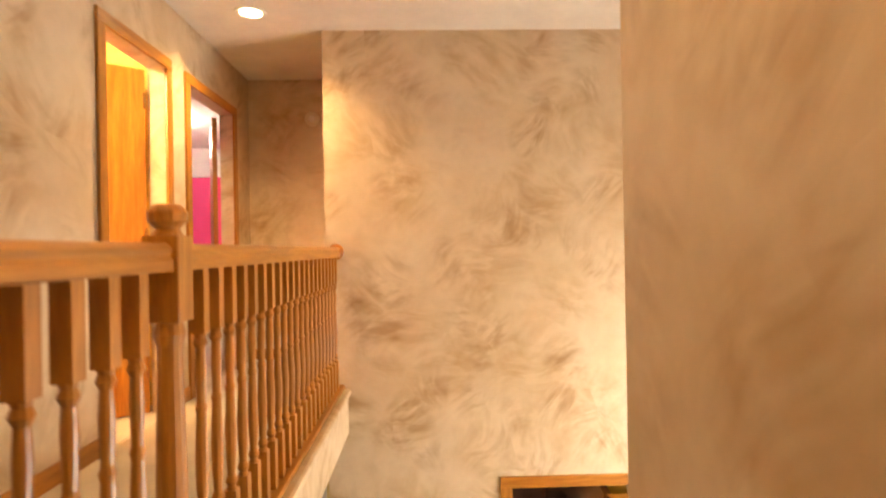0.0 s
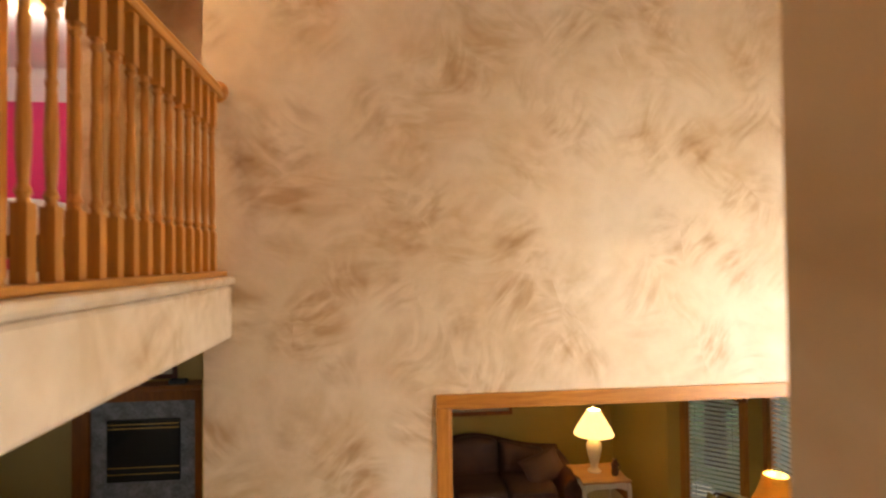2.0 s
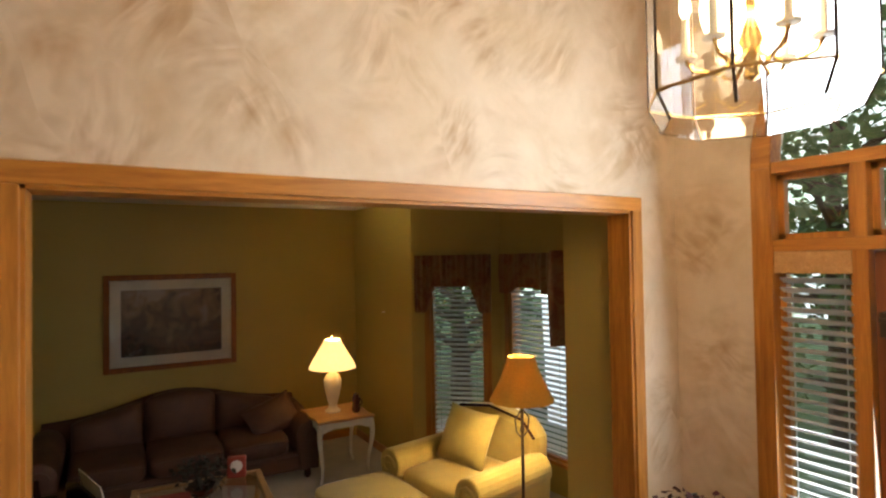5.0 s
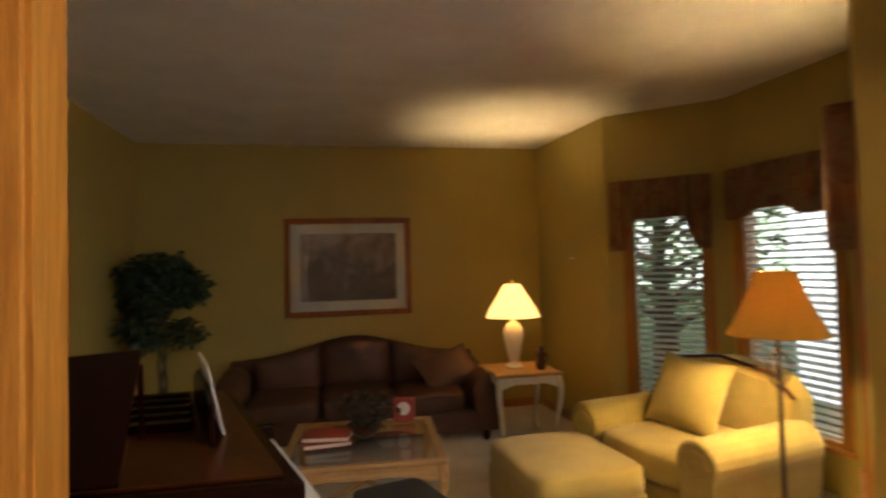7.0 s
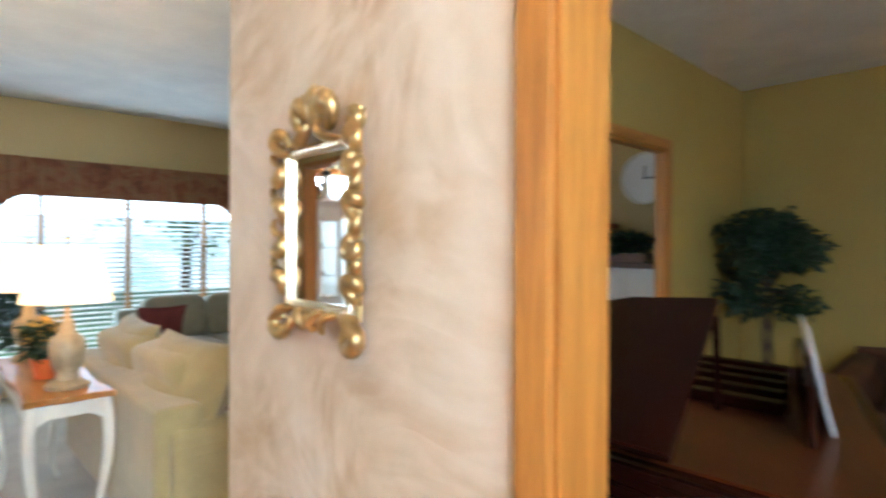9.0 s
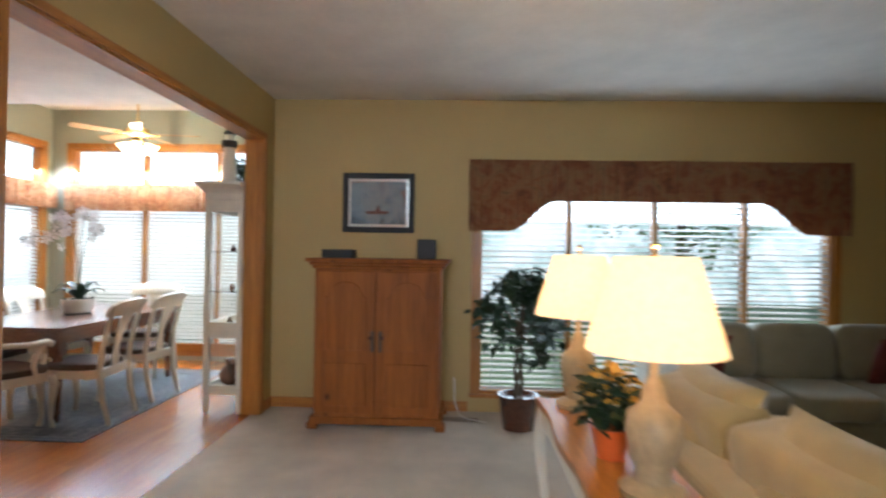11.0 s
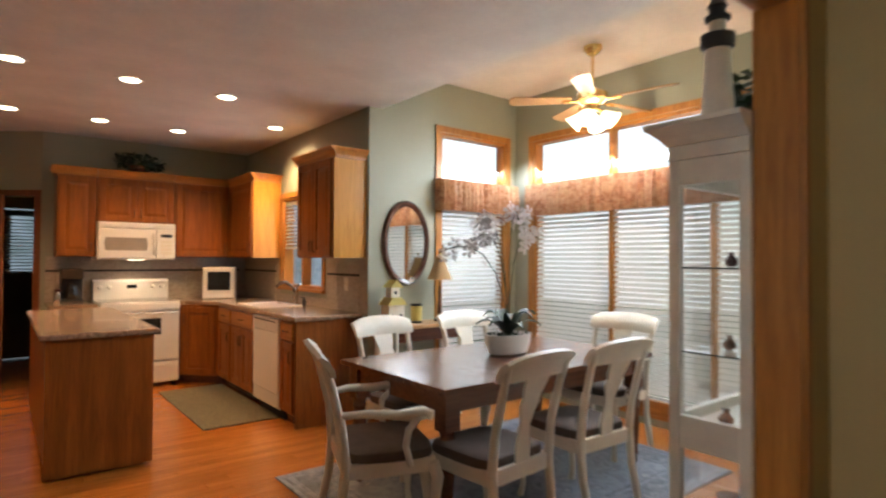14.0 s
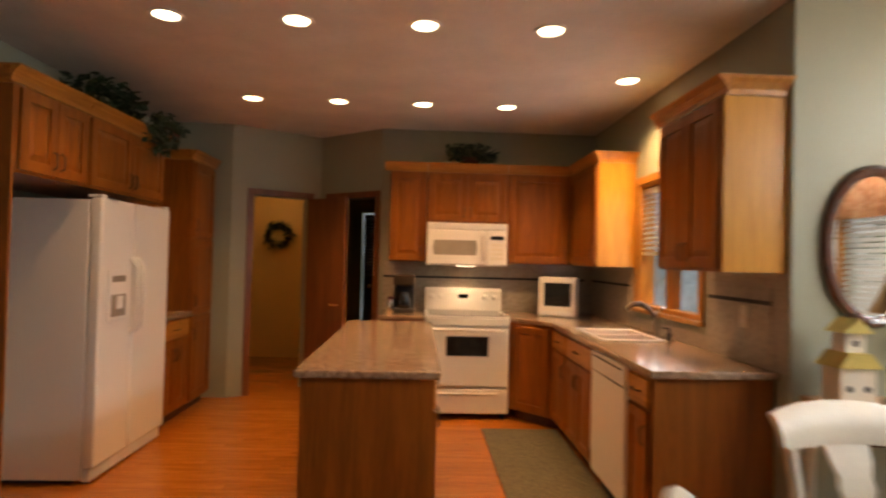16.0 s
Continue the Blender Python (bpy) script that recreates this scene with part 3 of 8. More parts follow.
# the bay, from north to south: out of the room lies to the left of each segment
BAY = [(3.12, NORTH), (3.23, 6.97), (3.93, 6.35), (4.02, 5.35), (2.95, 4.35), (2.95, 3.89)]
BAY_WIN = {1: (0.20, 0.77), 2: (0.12, 0.88), 3: (0.30, 1.16)}
for k in range(5):
    h = [(*BAY_WIN[k], 0.30, 2.0)] if k in BAY_WIN else []
    seg_wall("wall_bay_%d" % (k + 1), BAY[k], BAY[k + 1], 0, 2.76, h, M_OLIVE, "olive gold painted bay wall")

# ---- structure: family room ----
FW = (3.13, 6.15, 0.16, 2.10)
structure("wall_family_west", wall_bm(1, 1.23, 8.40, -5.67, -5.55, 0, 2.74, [FW]), M_TAN, "tan gold family room wall with a wide window", "wall")
structure("wall_family_north", boxes((-5.67, 8.283, 0, -0.92, 8.40, 2.74)), M_TAN, "tan gold family room wall with the fireplace", "wall")
structure("wall_family_south", wall_bm(0, -5.55, -0.86, 1.23, 1.30, 0, 2.74, [(DO[0], DO[1], 0, DO[2])]), M_TAN, "tan gold wall with the wide dining opening", "wall")
structure("wall_family_east", wall_bm(1, 3.82, 8.283, -0.95, -0.92, 0, 2.74, [(5.7, 6.79, 0, 2.06)]), M_TAN, "tan gold wall of the family room", "wall")
structure("ceiling_family", boxes((-5.67, 1.23, 2.73, -0.92, 8.40, 2.76)), M_CEIL, "white textured family room ceiling", "ceiling")
structure("floor_family", boxes((-5.67, 1.23, -0.05, -0.92, 8.40, 0.0)), M_CARPET, "cream family room carpet", "floor")
structure("baseboard_family", boxes((-5.55, 1.3, 0, -5.536, 3.05, 0.09), (-5.53, 1.302, 0, -5.34, 1.316, 0.09), (-2.6, 1.302, 0, -0.9, 1.316, 0.09), (-5.5, 8.269, 0, -4.0, 8.281, 0.09)), M_OAKY, "golden oak baseboard of the family room", "baseboard", 0.004)
jamb = thing("dining_jamb", "golden oak lining of the wide dining opening", "casing", Matrix(), kind="structure")
part("jamb_side", boxes((DO[0], 1.156, 0, DO[0] + 0.02, 1.304, DO[2])), M_OAK, jamb, bevel=0.002)
part("jamb_side", boxes((DO[1] - 0.02, 1.156, 0, DO[1], 1.304, DO[2])), M_OAK, jamb, bevel=0.002)
part("jamb_head", boxes((DO[0], 1.156, DO[2] - 0.02, DO[1], 1.304, DO[2])), M_OAKX, jamb, bevel=0.002)
casing("casing_dining_north", 0, DO[0] + 0.006, DO[1] - 0.006, DO[2] - 0.006, 1.30, 1, wide=0.045)
casing("casing_dining_south", 0, DO[0] + 0.006, DO[1] - 0.006, DO[2] - 0.006, 1.16, -1)

# ---- structure: kitchen and dining nook ----
KA, KB, KC = (-1.97, -5.27), (-2.76, -5.80), (-3.46, -5.25)
SW = (-4.05, -3.05, 1.08, 2.06)
NWIN = (-7.30, -6.42, 0.50, 2.62)
PAT = (-1.92, 0.86, 0.06, 2.62)
structure("wall_dining_north", wall_bm(0, -7.55, -1.1, 1.16, 1.23, 0, 3.12, [(DO[0], DO[1], 0, DO[2])]), M_SAGE, "sage green wall with the wide opening", "wall")
structure("wall_kitchen_west", wall_bm(1, -5.35, -2.18, -5.75, -5.63, 0, 2.74, [SW]), M_SAGE, "sage green kitchen wall with the sink window", "wall")
structure("wall_nook_south", wall_bm(0, -7.55, -5.75, -2.30, -2.18, 0, 3.12, [NWIN]), M_SAGE, "sage green nook wall with a tall window", "wall")
structure("wall_nook_west", wall_bm(1, -2.30, 1.23, -7.57, -7.45, 0, 3.12, [PAT]), M_SAGE, "sage green nook wall with tall patio windows", "wall")
structure("wall_kitchen_south", boxes((-5.75, -5.37, 0, -3.46, -5.25, 2.74)), M_SAGE, "sage green kitchen wall behind the range", "wall")
structure("wall_kitchen_east", boxes((-1.2, -5.37, 0, -1.08, 1.23, 2.74)), M_SAGE, "sage green kitchen wall behind the refrigerator", "wall")
structure("wall_pantry_end", boxes((-1.97, -5.37, 0, -1.2, -5.27, 2.74)), M_SAGE, "sage green wall end beside the pantry", "wall")
seg_wall("wall_angle_1", KA, KB, 0, 2.74, [(0.22, 0.80, 0, 2.04)], M_SAGE, "sage green angled wall with a doorway")
seg_wall("wall_angle_2", KB, KC, 0, 2.74, [(0.16, 0.82, 0, 2.04)], M_SAGE, "sage green angled wall with a doorway")
structure("ceiling_kitchen", boxes((-5.76, -7.7, 2.73, -1.0, 1.16, 2.76)), M_CEIL, "white textured kitchen ceiling", "ceiling")
structure("ceiling_nook", boxes((-7.55, -2.3, 3.10, -5.76, 1.23, 3.13)), M_CEIL, "raised white ceiling of the dining nook", "ceiling")
structure("ceiling_step", boxes((-5.76, -2.3, 2.76, -5.70, 1.23, 3.13)), M_CEIL, "white step between the two ceilings", "ceiling")
structure("subfloor_kitchen", boxes((-7.6, -7.7, -0.08, -1.0, 1.23, -0.024)), M_DARKWOOD, "dark underlay between the floor boards", "floor")
structure("wall_back_rooms", boxes((-2.78, -7.7, 0, -0.98, -7.58, 2.74), (-1.1, -7.6, 0, -0.98, -5.37, 2.74)), M_YELLOW, "warm yellow wall of the back hall", "wall")
mud = wall_bm(0, -4.3, -2.78, -7.7, -7.58, 0, 2.74, [(-3.92, -3.04, 0, 2.06)])
box(mud, -4.3, -7.58, 0, -4.2, -5.37, 2.74), box(mud, -2.82, -7.58, 0, -2.78, -5.92, 2.74)
structure("wall_mudroom", mud, M_OLIVE, "olive wall of the mud room with its back door", "wall")
structure("wall_back_hall_side", boxes((-2.78, -7.58, 0, -2.74, -5.92, 2.74)), M_YELLOW, "warm yellow side wall of the back hall", "wall")
bd = thing("back_door", "dark olive back door with a blind over its glass", "door", Matrix.Translation((-3.90, -7.66, 0)))
part("leaf", boxes((0, 0, 0.01, 0.18, 0.04, 2.04), (0.66, 0, 0.01, 0.84, 0.04, 2.04), (0.18, 0, 0.01, 0.66, 0.04, 1.20), (0.18, 0, 1.98, 0.66, 0.04, 2.04)), plain("dark_olive_paint", (0.11, 0.10, 0.05), 0.4, var=0.1), bd, bevel=0.003)
part("pane", boxes((0.18, 0.015, 1.20, 0.66, 0.021, 1.98)), M_GLASS, bd).visible_shadow = False
part("door_knob", lathe(bmesh.new(), [(0.012, 0), (0.012, 0.03), (0.028, 0.035), (0.028, 0.06), (0.0, 0.066)], 14, Matrix.Translation((0.75, 0.04, 1.02)) @ pose(0, 0, 0, -90)), M_BRASS, bd, "brass knob", smooth=True)
for k, (p, q, h) in enumerate(((KA, KB, (0.22, 0.80)), (KB, KC, (0.16, 0.82)))):
    m, n = along(p, q)
    c = thing("door_casing_%d" % (k + 1), "stained oak door casing in the angled wall", "casing", m, kind="structure")
    for x in (h[0] - 0.065, h[1]):
        part("casing_side", boxes((x, -0.018, 0, x + 0.065, -0.001, 2.04)), M_DOOR, c, bevel=0.003)
    part("casing_head", boxes((h[0] - 0.065, -0.018, 2.04, h[1] + 0.065, -0.001, 2.105)), M_DOOR, c, bevel=0.003)

# ---- upstairs rooms behind the two doors ----
structure("wall_bath", boxes((-3.4, 1.7, UP, -3.3, 3.42, TOP), (-3.3, 1.6, UP, -1.87, 1.7, TOP), (-3.3, 3.42, UP, -1.87, 3.46, TOP)), M_YELLOW, "warm yellow walls of the lit upstairs room", "wall")
structure("wall_pink_room", boxes((-4.8, 3.46, UP, -4.7, 8.2, TOP - 0.42), (-4.7, 8.1, UP, -1.8, 8.2, TOP - 0.42), (-4.7, 3.46, UP, -1.87, 3.52, TOP - 0.42)), M_PINK, "hot pink bedroom walls", "wall")
structure("cornice_pink_room", boxes((-4.8, 3.46, TOP - 0.42, -4.7, 8.2, TOP), (-4.7, 8.1, TOP - 0.42, -1.8, 8.2, TOP), (-4.7, 3.46, TOP - 0.42, -1.87, 3.52, TOP), (-1.9, 4.98, UP, -1.78, 8.1, TOP)), M_WHITE, "white upper band of the pink bedroom wall", "wall")
structure("ceiling_bedrooms", boxes((-4.8, 1.6, TOP, -1.9, 8.2, TOP + 0.1)), M_CEIL, "white ceiling of the upstairs rooms", "ceiling")
structure("floor_bedrooms", boxes((-4.8, 1.6, UP - 0.03, -1.78, 8.2, UP - 0.002)), M_CARPET, "cream carpet of the upstairs rooms", "floor")
casing("door_casing_bath", 1, 2.62, 3.26, 5.12, -1.77, 1, bottom=UP, label="golden oak casing of an upstairs door")
casing("door_casing_bedroom", 1, 3.60, 4.44, 5.12, -1.77, 1, bottom=UP, label="golden oak casing of the pink room's door")

# ---- ground outside ----
structure("ground", boxes((-400, -400, -0.5, 400, 400, -0.35)), plain("lawn", (0.06, 0.11, 0.03), 0.9, var=0.3, scale=2.0), "green lawn round the house", "ground")

# flat glowing sheets; outdoor light, haze and shade are painted in their emission
structure("backdrop_garden", boxes((-22.1, 3.0, -0.4, -22, 24, 34)), M_GLOWF, "glowing backdrop of a shaded hazy garden beyond the family room window", "backdrop")
structure("backdrop_west", boxes((-22.1, -22, -0.4, -22, 3.0, 34)), M_GLOW, "glowing backdrop of bright overcast distance beyond the garden", "backdrop")
structure("backdrop_side_garden", boxes((-15.8, -16.1, -0.4, 2, -16, 12)), M_GLOWS, "glowing backdrop of a shaded side garden beyond the sink window", "backdrop")
structure("backdrop_south", boxes((-22, -16.1, -0.4, -15.8, -16, 34)), M_GLOW, "glowing backdrop of bright overcast distance beyond the garden", "backdrop")
structure("backdrop_east", boxes((24, -12, -0.4, 24.1, 40, 14)), M_GLOWE, "glowing backdrop of bright hazy distance beyond the street", "backdrop")
structure("backdrop_north", boxes((-1, 40, -0.4, 24, 40.1, 14)), M_GLOWE, "glowing backdrop of bright hazy distance beyond the garden", "backdrop")

# ---- windows, blinds and valances ----
def window(name, m, w, z0, z1, label, bars=(), rail=None, trim=M_OAK, deep=0.12, sill=True, cas=0.06):
    """A window in an opening w wide: x along the wall, y out, z up."""
    win = thing(name, label, "window", m, kind="structure")
    fr = part("window_frame", boxes((0, 0, z0, 0.03, deep, z1), (w - 0.03, 0, z0, w, deep, z1), (0.03, 0, z1 - 0.03, w - 0.03, deep, z1), (0.03, 0, z0, w - 0.03, deep, z0 + 0.03)), trim, win, bevel=0.002)
    xs = [0.03, *bars, w - 0.03]
    for x in bars:
        part("mullion", boxes((x - 0.02, 0.01, z0 + 0.03, x + 0.02, deep - 0.01, z1 - 0.03)), trim, win, bevel=0.003)
    zs = [z0 + 0.03, z1 - 0.03] if rail is None else [z0 + 0.03, rail, z1 - 0.03]
    if rail is not None:
        part("transom_bar", boxes((0.03, 0.005, rail - 0.03, w - 0.03, deep - 0.01, rail + 0.03)), trim, win, bevel=0.003)
    for a, b in zip(xs, xs[1:]):
        for c, d in zip(zs, zs[1:]):
            part("pane", boxes((a, 0.07, c, b, 0.076, d)), M_GLASS, win).visible_shadow = False
    for x in (-cas, w):
        part("casing_side", boxes((x, -0.016, z0, x + cas, -0.001, z1)), trim, win, bevel=0.003)
    part("casing_head", boxes((-cas, -0.018, z1, w + cas, -0.001, z1 + cas)), trim, win, bevel=0.003)
    if sill:
        part("window_sill", boxes((-cas - 0.01, -0.04, z0 - 0.03, w + cas + 0.01, -0.001, z0)), trim, win, bevel=0.004)
    return win


def blind(m, w, z0, z1, pitch=0.045, tilt=28.0, y=0.035, mat=None, label="white slatted blind hanging in the window"):
    """A slatted blind: head rail, slats, bottom rail and cords."""
    mat = mat or M_TRANSLAT
    bl = thing("window_blind", label, "blind", m @ Matrix.Translation((0, y, z0)), group="window blinds")
    h = z1 - z0
    part("head_rail", boxes((0, -0.02, h - 0.045, w, 0.025, h)), mat or M_SLAT, bl, bevel=0.002)
    part("bottom_rail", boxes((0, -0.018, 0.0, w, 0.018, 0.022)), mat or M_SLAT, bl, bevel=0.002)
    me = mesh_of("slat", boxes((0, -0.023, -0.0014, w, 0.023, 0.0014)), mat or M_SLAT)
    n = int((h - 0.08) / pitch)
    for i in range(n):
        piece("slat", me, bl, pose(0, 0, 0.035 + pitch * (i + 0.5), tilt))
    for x in (0.12 * w, 0.88 * w):
        part("cord", boxes((x - 0.002, -0.026, 0.02, x + 0.002, -0.0235, h - 0.04)), mat or M_SLAT, bl)
    return bl


def valance(m, w, z0, z1, label, dip=0.0, deep=0.11, side=0.28, mat=None, pleat=1.0):
    """A padded cloth valance on a board, its lower edge stepping down at the ends by dip."""
    va = thing("valance", label, "valance", m)
    n = max(60, int(w * 90))
    bm = bmesh.new()
    rows = []
    for i in range(n + 1):
        x = w * i / n
        e = min(x, w - x)
        k = 0.0 if e > side else 0.5 + 0.5 * math.cos(math.pi * min(1.0, max(0.0, (e - side * 0.45) / (side * 0.55))))
        low = z0 - dip * k
        wob = 0.005 * pleat * math.sin(x * 105 + 1.6 * math.sin(x * 17)) + 0.003 * pleat * math.sin(x * 61)
        rows.append([bm.verts.new((x, -deep + wob, z1)), bm.verts.new((x, -deep - 0.012 + wob * 1.6, (z1 + low) / 2)), bm.verts.new((x, -deep + wob * 2.0, low)), bm.verts.new((x, -deep + 0.02 + wob * 2.0, low))])
        rows[-1].append(bm.verts.new((x, -deep + 0.02 + wob, z1)))
    for a, b in zip(rows, rows[1:]):
        for j in range(5):
            bm.faces.new((a[j], b[j], b[(j + 1) % 5], a[(j + 1) % 5]))
    for r in (rows[0], rows[-1]):
        bm.faces.new(r)
    part("skirt", bm, mat or M_VAL, va, smooth=True)
    for x in (0, w - 0.015):
        part("return", boxes((x, -deep + 0.02, z0 - dip * 0.98, x + 0.015, -0.005, z1)), mat or M_VAL, va, bevel=0.003)
    part("top_board", boxes((0, -deep + 0.02, z1 - 0.015, w, -0.004, z1)), mat or M_VAL, va)
    return va


# living room bay
for k, (a, b) in BAY_WIN.items():
    m, n = along(BAY[k], BAY[k + 1])
    window("window_bay_%d" % k, m @ Matrix.Translation((a, 0, 0)), b - a, 0.30, 2.0, "oak-framed bay window with a view of trees")
    blind(m @ Matrix.Translation((a + 0.035, 0, 0)), b - a - 0.07, 0.34, 1.96, 0.05, 20.0)
m, n = along(BAY[1], BAY[2])
valance(m @ Matrix.Translation((0.06, 0, 0)), n - 0.16, 1.85, 2.17, "rust patterned cloth valance with a scalloped edge", 0.26, side=0.22, pleat=1.7)
m, n = along(BAY[2], BAY[3])
valance(m @ Matrix.Translation((0.10, 0, 0)), n - 0.24, 1.85, 2.17, "rust patterned cloth valance with a scalloped edge", 0.06, pleat=1.7)
m, n = along(BAY[3], BAY[4])
valance(m @ Matrix.Translation((0.16, 0, 0)), n - 0.42, 1.75, 2.17, "rust patterned cloth valance beside the lamp", 0.22)

# entry sidelights
for y0 in (0.545, -0.825):
    blind(Matrix.Translation((XE, YM + y0, 0)) @ pose(0, 0, 0, 0, 0, 90) @ Matrix.Translation((0, -0.05, 0)), 0.285, 0.14, 2.1, 0.045, 32.0, 0.03, mat=M_BACKLIT)
    part("head_box", boxes((-0.015, y0 - 0.02, 2.03, 0.035, y0 + 0.30, 2.13)), M_MAPLE, unit, "pale wood blind box", 0.003)

# family room
fm = Matrix.Translation((-5.55, FW[0], 0)) @ pose(0, 0, 0, 0, 0, 90)
wf = FW[1] - FW[0]
window("window_family", fm, wf, FW[2], FW[3], "wide oak-framed family room window of four lights", (wf * 0.26, wf * 0.505, wf * 0.76))
for k in range(4):
    a, b = ((0.035, wf * 0.26 - 0.03), (wf * 0.26 + 0.03, wf * 0.505 - 0.03), (wf * 0.505 + 0.03, wf * 0.76 - 0.03), (wf * 0.76 + 0.03, wf - 0.035))[k]
    blind(fm @ Matrix.Translation((a, 0, 0)), b - a, FW[2] + 0.04, FW[3] - 0.05, 0.05, 18.0)
valance(fm @ Matrix.Translation((-0.09, 0, 0)), wf + 0.18, 1.84, 2.19, "long rust patterned valance with scalloped ends", 0.26, side=0.75)

# dining nook
nm = Matrix.Translation((NWIN[1], -2.18, 0)) @ pose(0, 0, 0, 0, 0, 180)
wn = NWIN[1] - NWIN[0]
window("window_nook", nm, wn, NWIN[2], NWIN[3], "tall oak-framed nook window with a high light", rail=2.12)
blind(nm @ Matrix.Translation((0.035, 0, 0)), wn - 0.07, NWIN[2] + 0.04, 2.07, 0.045, 46.0, mat=M_BACKLIT)
valance(nm @ Matrix.Translation((-0.07, 0, 0)), wn + 0.14, 1.86, 2.16, "pleated rust cloth valance", 0.0, 0.10, mat=M_VAL_BACKLIT, pleat=2.4)
pm = Matrix.Translation((-7.45, PAT[0], 0)) @ pose(0, 0, 0, 0, 0, 90)
wp = PAT[1] - PAT[0]
window("window_patio", pm, wp, PAT[2], PAT[3], "wide oak patio window wall with high lights", (wp * 0.333, wp * 0.667), rail=2.12, sill=False)
for k in range(3):
    blind(pm @ Matrix.Translation((wp * k / 3 + 0.03, 0, 0)), wp / 3 - 0.06, 0.22, 2.07, 0.045, 48.0, mat=M_BACKLIT)
valance(pm @ Matrix.Translation((-0.02, 0, 0)), wp + 0.1, 1.84, 2.16, "long pleated rust cloth valance", 0.0, 0.10, mat=M_VAL_BACKLIT, pleat=2.4)
part("bottom_rail", boxes((0.03, 0.0, 0.09, wp - 0.03, 0.06, 0.21)), M_OAKX, bpy.data.objects["window_patio"], bevel=0.004)

# back door glass
blind(Matrix.Translation((-3.10, -7.60, 0)) @ pose(0, 0, 0, 0, 0, 180), 0.60, 1.17, 2.0, 0.045, 20.0, 0.0)

# kitchen sink window
sm = Matrix.Translation((-5.63, SW[0], 0)) @ pose(0, 0, 0, 0, 0, 90)
ws = SW[1] - SW[0]
window("window_sink", sm, ws, SW[2], SW[3], "oak-framed window over the sink", (ws * 0.5,))
blind(sm @ Matrix.Translation((0.035, 0, 0)), ws - 0.07, 1.50, SW[3] - 0.035, 0.04, 20.0)

# ---- upstairs hall and foyer things ----
RAILX = -0.845


def baluster_bm():
    bm = bmesh.new()
    box(bm, -0.019, -0.019, 0.0, 0.019, 0.019, 0.2)
    lathe(bm, [(0.017, 0.2), (0.013, 0.212), (0.019, 0.226), (0.012, 0.245), (0.016, 0.30), (0.018, 0.38), (0.013, 0.50), (0.016, 0.515), (0.012, 0.53), (0.015, 0.62), (0.012, 0.675), (0.019, 0.69), (0.014, 0.705), (0.017, 0.715)], 10)
    box(bm, -0.019, -0.019, 0.715, 0.019, 0.019, 0.905)
    return bm


rail = thing("balcony_railing", "golden oak balustrade with turned balusters along the balcony", "railing", Matrix.Translation((RAILX, 0, UP)), kind="structure")
bm = bmesh.new()
prof = [(-0.032, 0.90), (-0.032, 0.925), (-0.024, 0.935), (-0.030, 0.952), (-0.018, 0.966), (0.018, 0.966), (0.030, 0.952), (0.024, 0.935), (0.032, 0.925), (0.032, 0.90)]
prism(bm, prof[::-1], 1, -0.72, 3.735)
part("handrail", bm, M_OAKY, rail, bevel=0.004)
part("shoe_rail", boxes((-0.045, -0.72, -0.006, 0.045, 3.745, 0.022)), M_OAKY, rail, bevel=0.006)
me = mesh_of("baluster", baluster_bm(), M_OAK)
y = 3.64
while y > -0.6:
    if abs(y - 1.22) > 0.08:
        piece("baluster", me, rail, pose(0, y, 0.01))
    y -= 0.112
bm = bmesh.new()
box(bm, -0.042, -0.042, 0, 0.042, 0.042, 0.28)
lathe(bm, [(0.04, 0.28), (0.028, 0.30), (0.036, 0.33), (0.033, 0.5), (0.028, 0.72), (0.036, 0.75), (0.03, 0.78)], 14)
box(bm, -0.042, -0.042, 0.78, 0.042, 0.042, 0.985)
lathe(bm, [(0.036, 0.985), (0.026, 1.0), (0.044, 1.018), (0.046, 1.04), (0.03, 1.058), (0.0, 1.062)], 14)
nw = part("newel_post", bm, M_OAK, rail, bevel=0.004)
nw.location = (0, 1.22, 0)
bm = bmesh.new()
lathe(bm, [(0.055, 0), (0.055, 0.012), (0.045, 0.02), (0.03, 0.028)], 18)
ro = part("rosette", bm, M_OAK, rail)
ro.matrix_basis = pose(0, 3.747, 0.935, 90)

dl = thing("upstairs_door", "tall varnished oak door standing open in the lit room", "door", pose(-1.88, 3.24, UP, 0, 0, 38))
part("leaf", boxes((-0.60, -0.018, 0.01, 0, 0.018, 2.03)), M_OAK, dl, bevel=0.003)
for z in (0.25, 1.0, 1.8):
    part("hinge", boxes((-0.012, -0.022, z, 0.006, -0.0185, z + 0.09)), M_BRASS, dl)
dl = thing("bedroom_door", "varnished oak door opened into the pink room", "door", pose(-1.91, 4.43, UP, 0, 0, -68))
part("leaf", boxes((-0.80, -0.018, 0.01, 0, 0.018, 2.03)), M_OAK, dl, bevel=0.003)
lathe(bm := bmesh.new(), [(0.012, 0), (0.012, 0.03), (0.027, 0.035), (0.027, 0.06), (0.0, 0.065)], 14)
kn = part("door_knob", bm, M_BRASS, dl, "polished brass knob")
kn.matrix_basis = pose(-0.74, -0.018, 0.95, 90)

bed = thing("bed", "white-covered bed with a dark frame in the pink room", "bed", pose(-3.6, 6.6, UP - 0.002))
part("bed_frame", boxes((-0.85, -1.0, 0.12, 0.85, 1.0, 0.3)), M_DARKWOOD, bed, bevel=0.01)
part("mattress", cushion(bmesh.new(), (0, 0, 0.45), (0.86, 1.01, 0.17), 0.25), M_WHITE, bed, smooth=True)
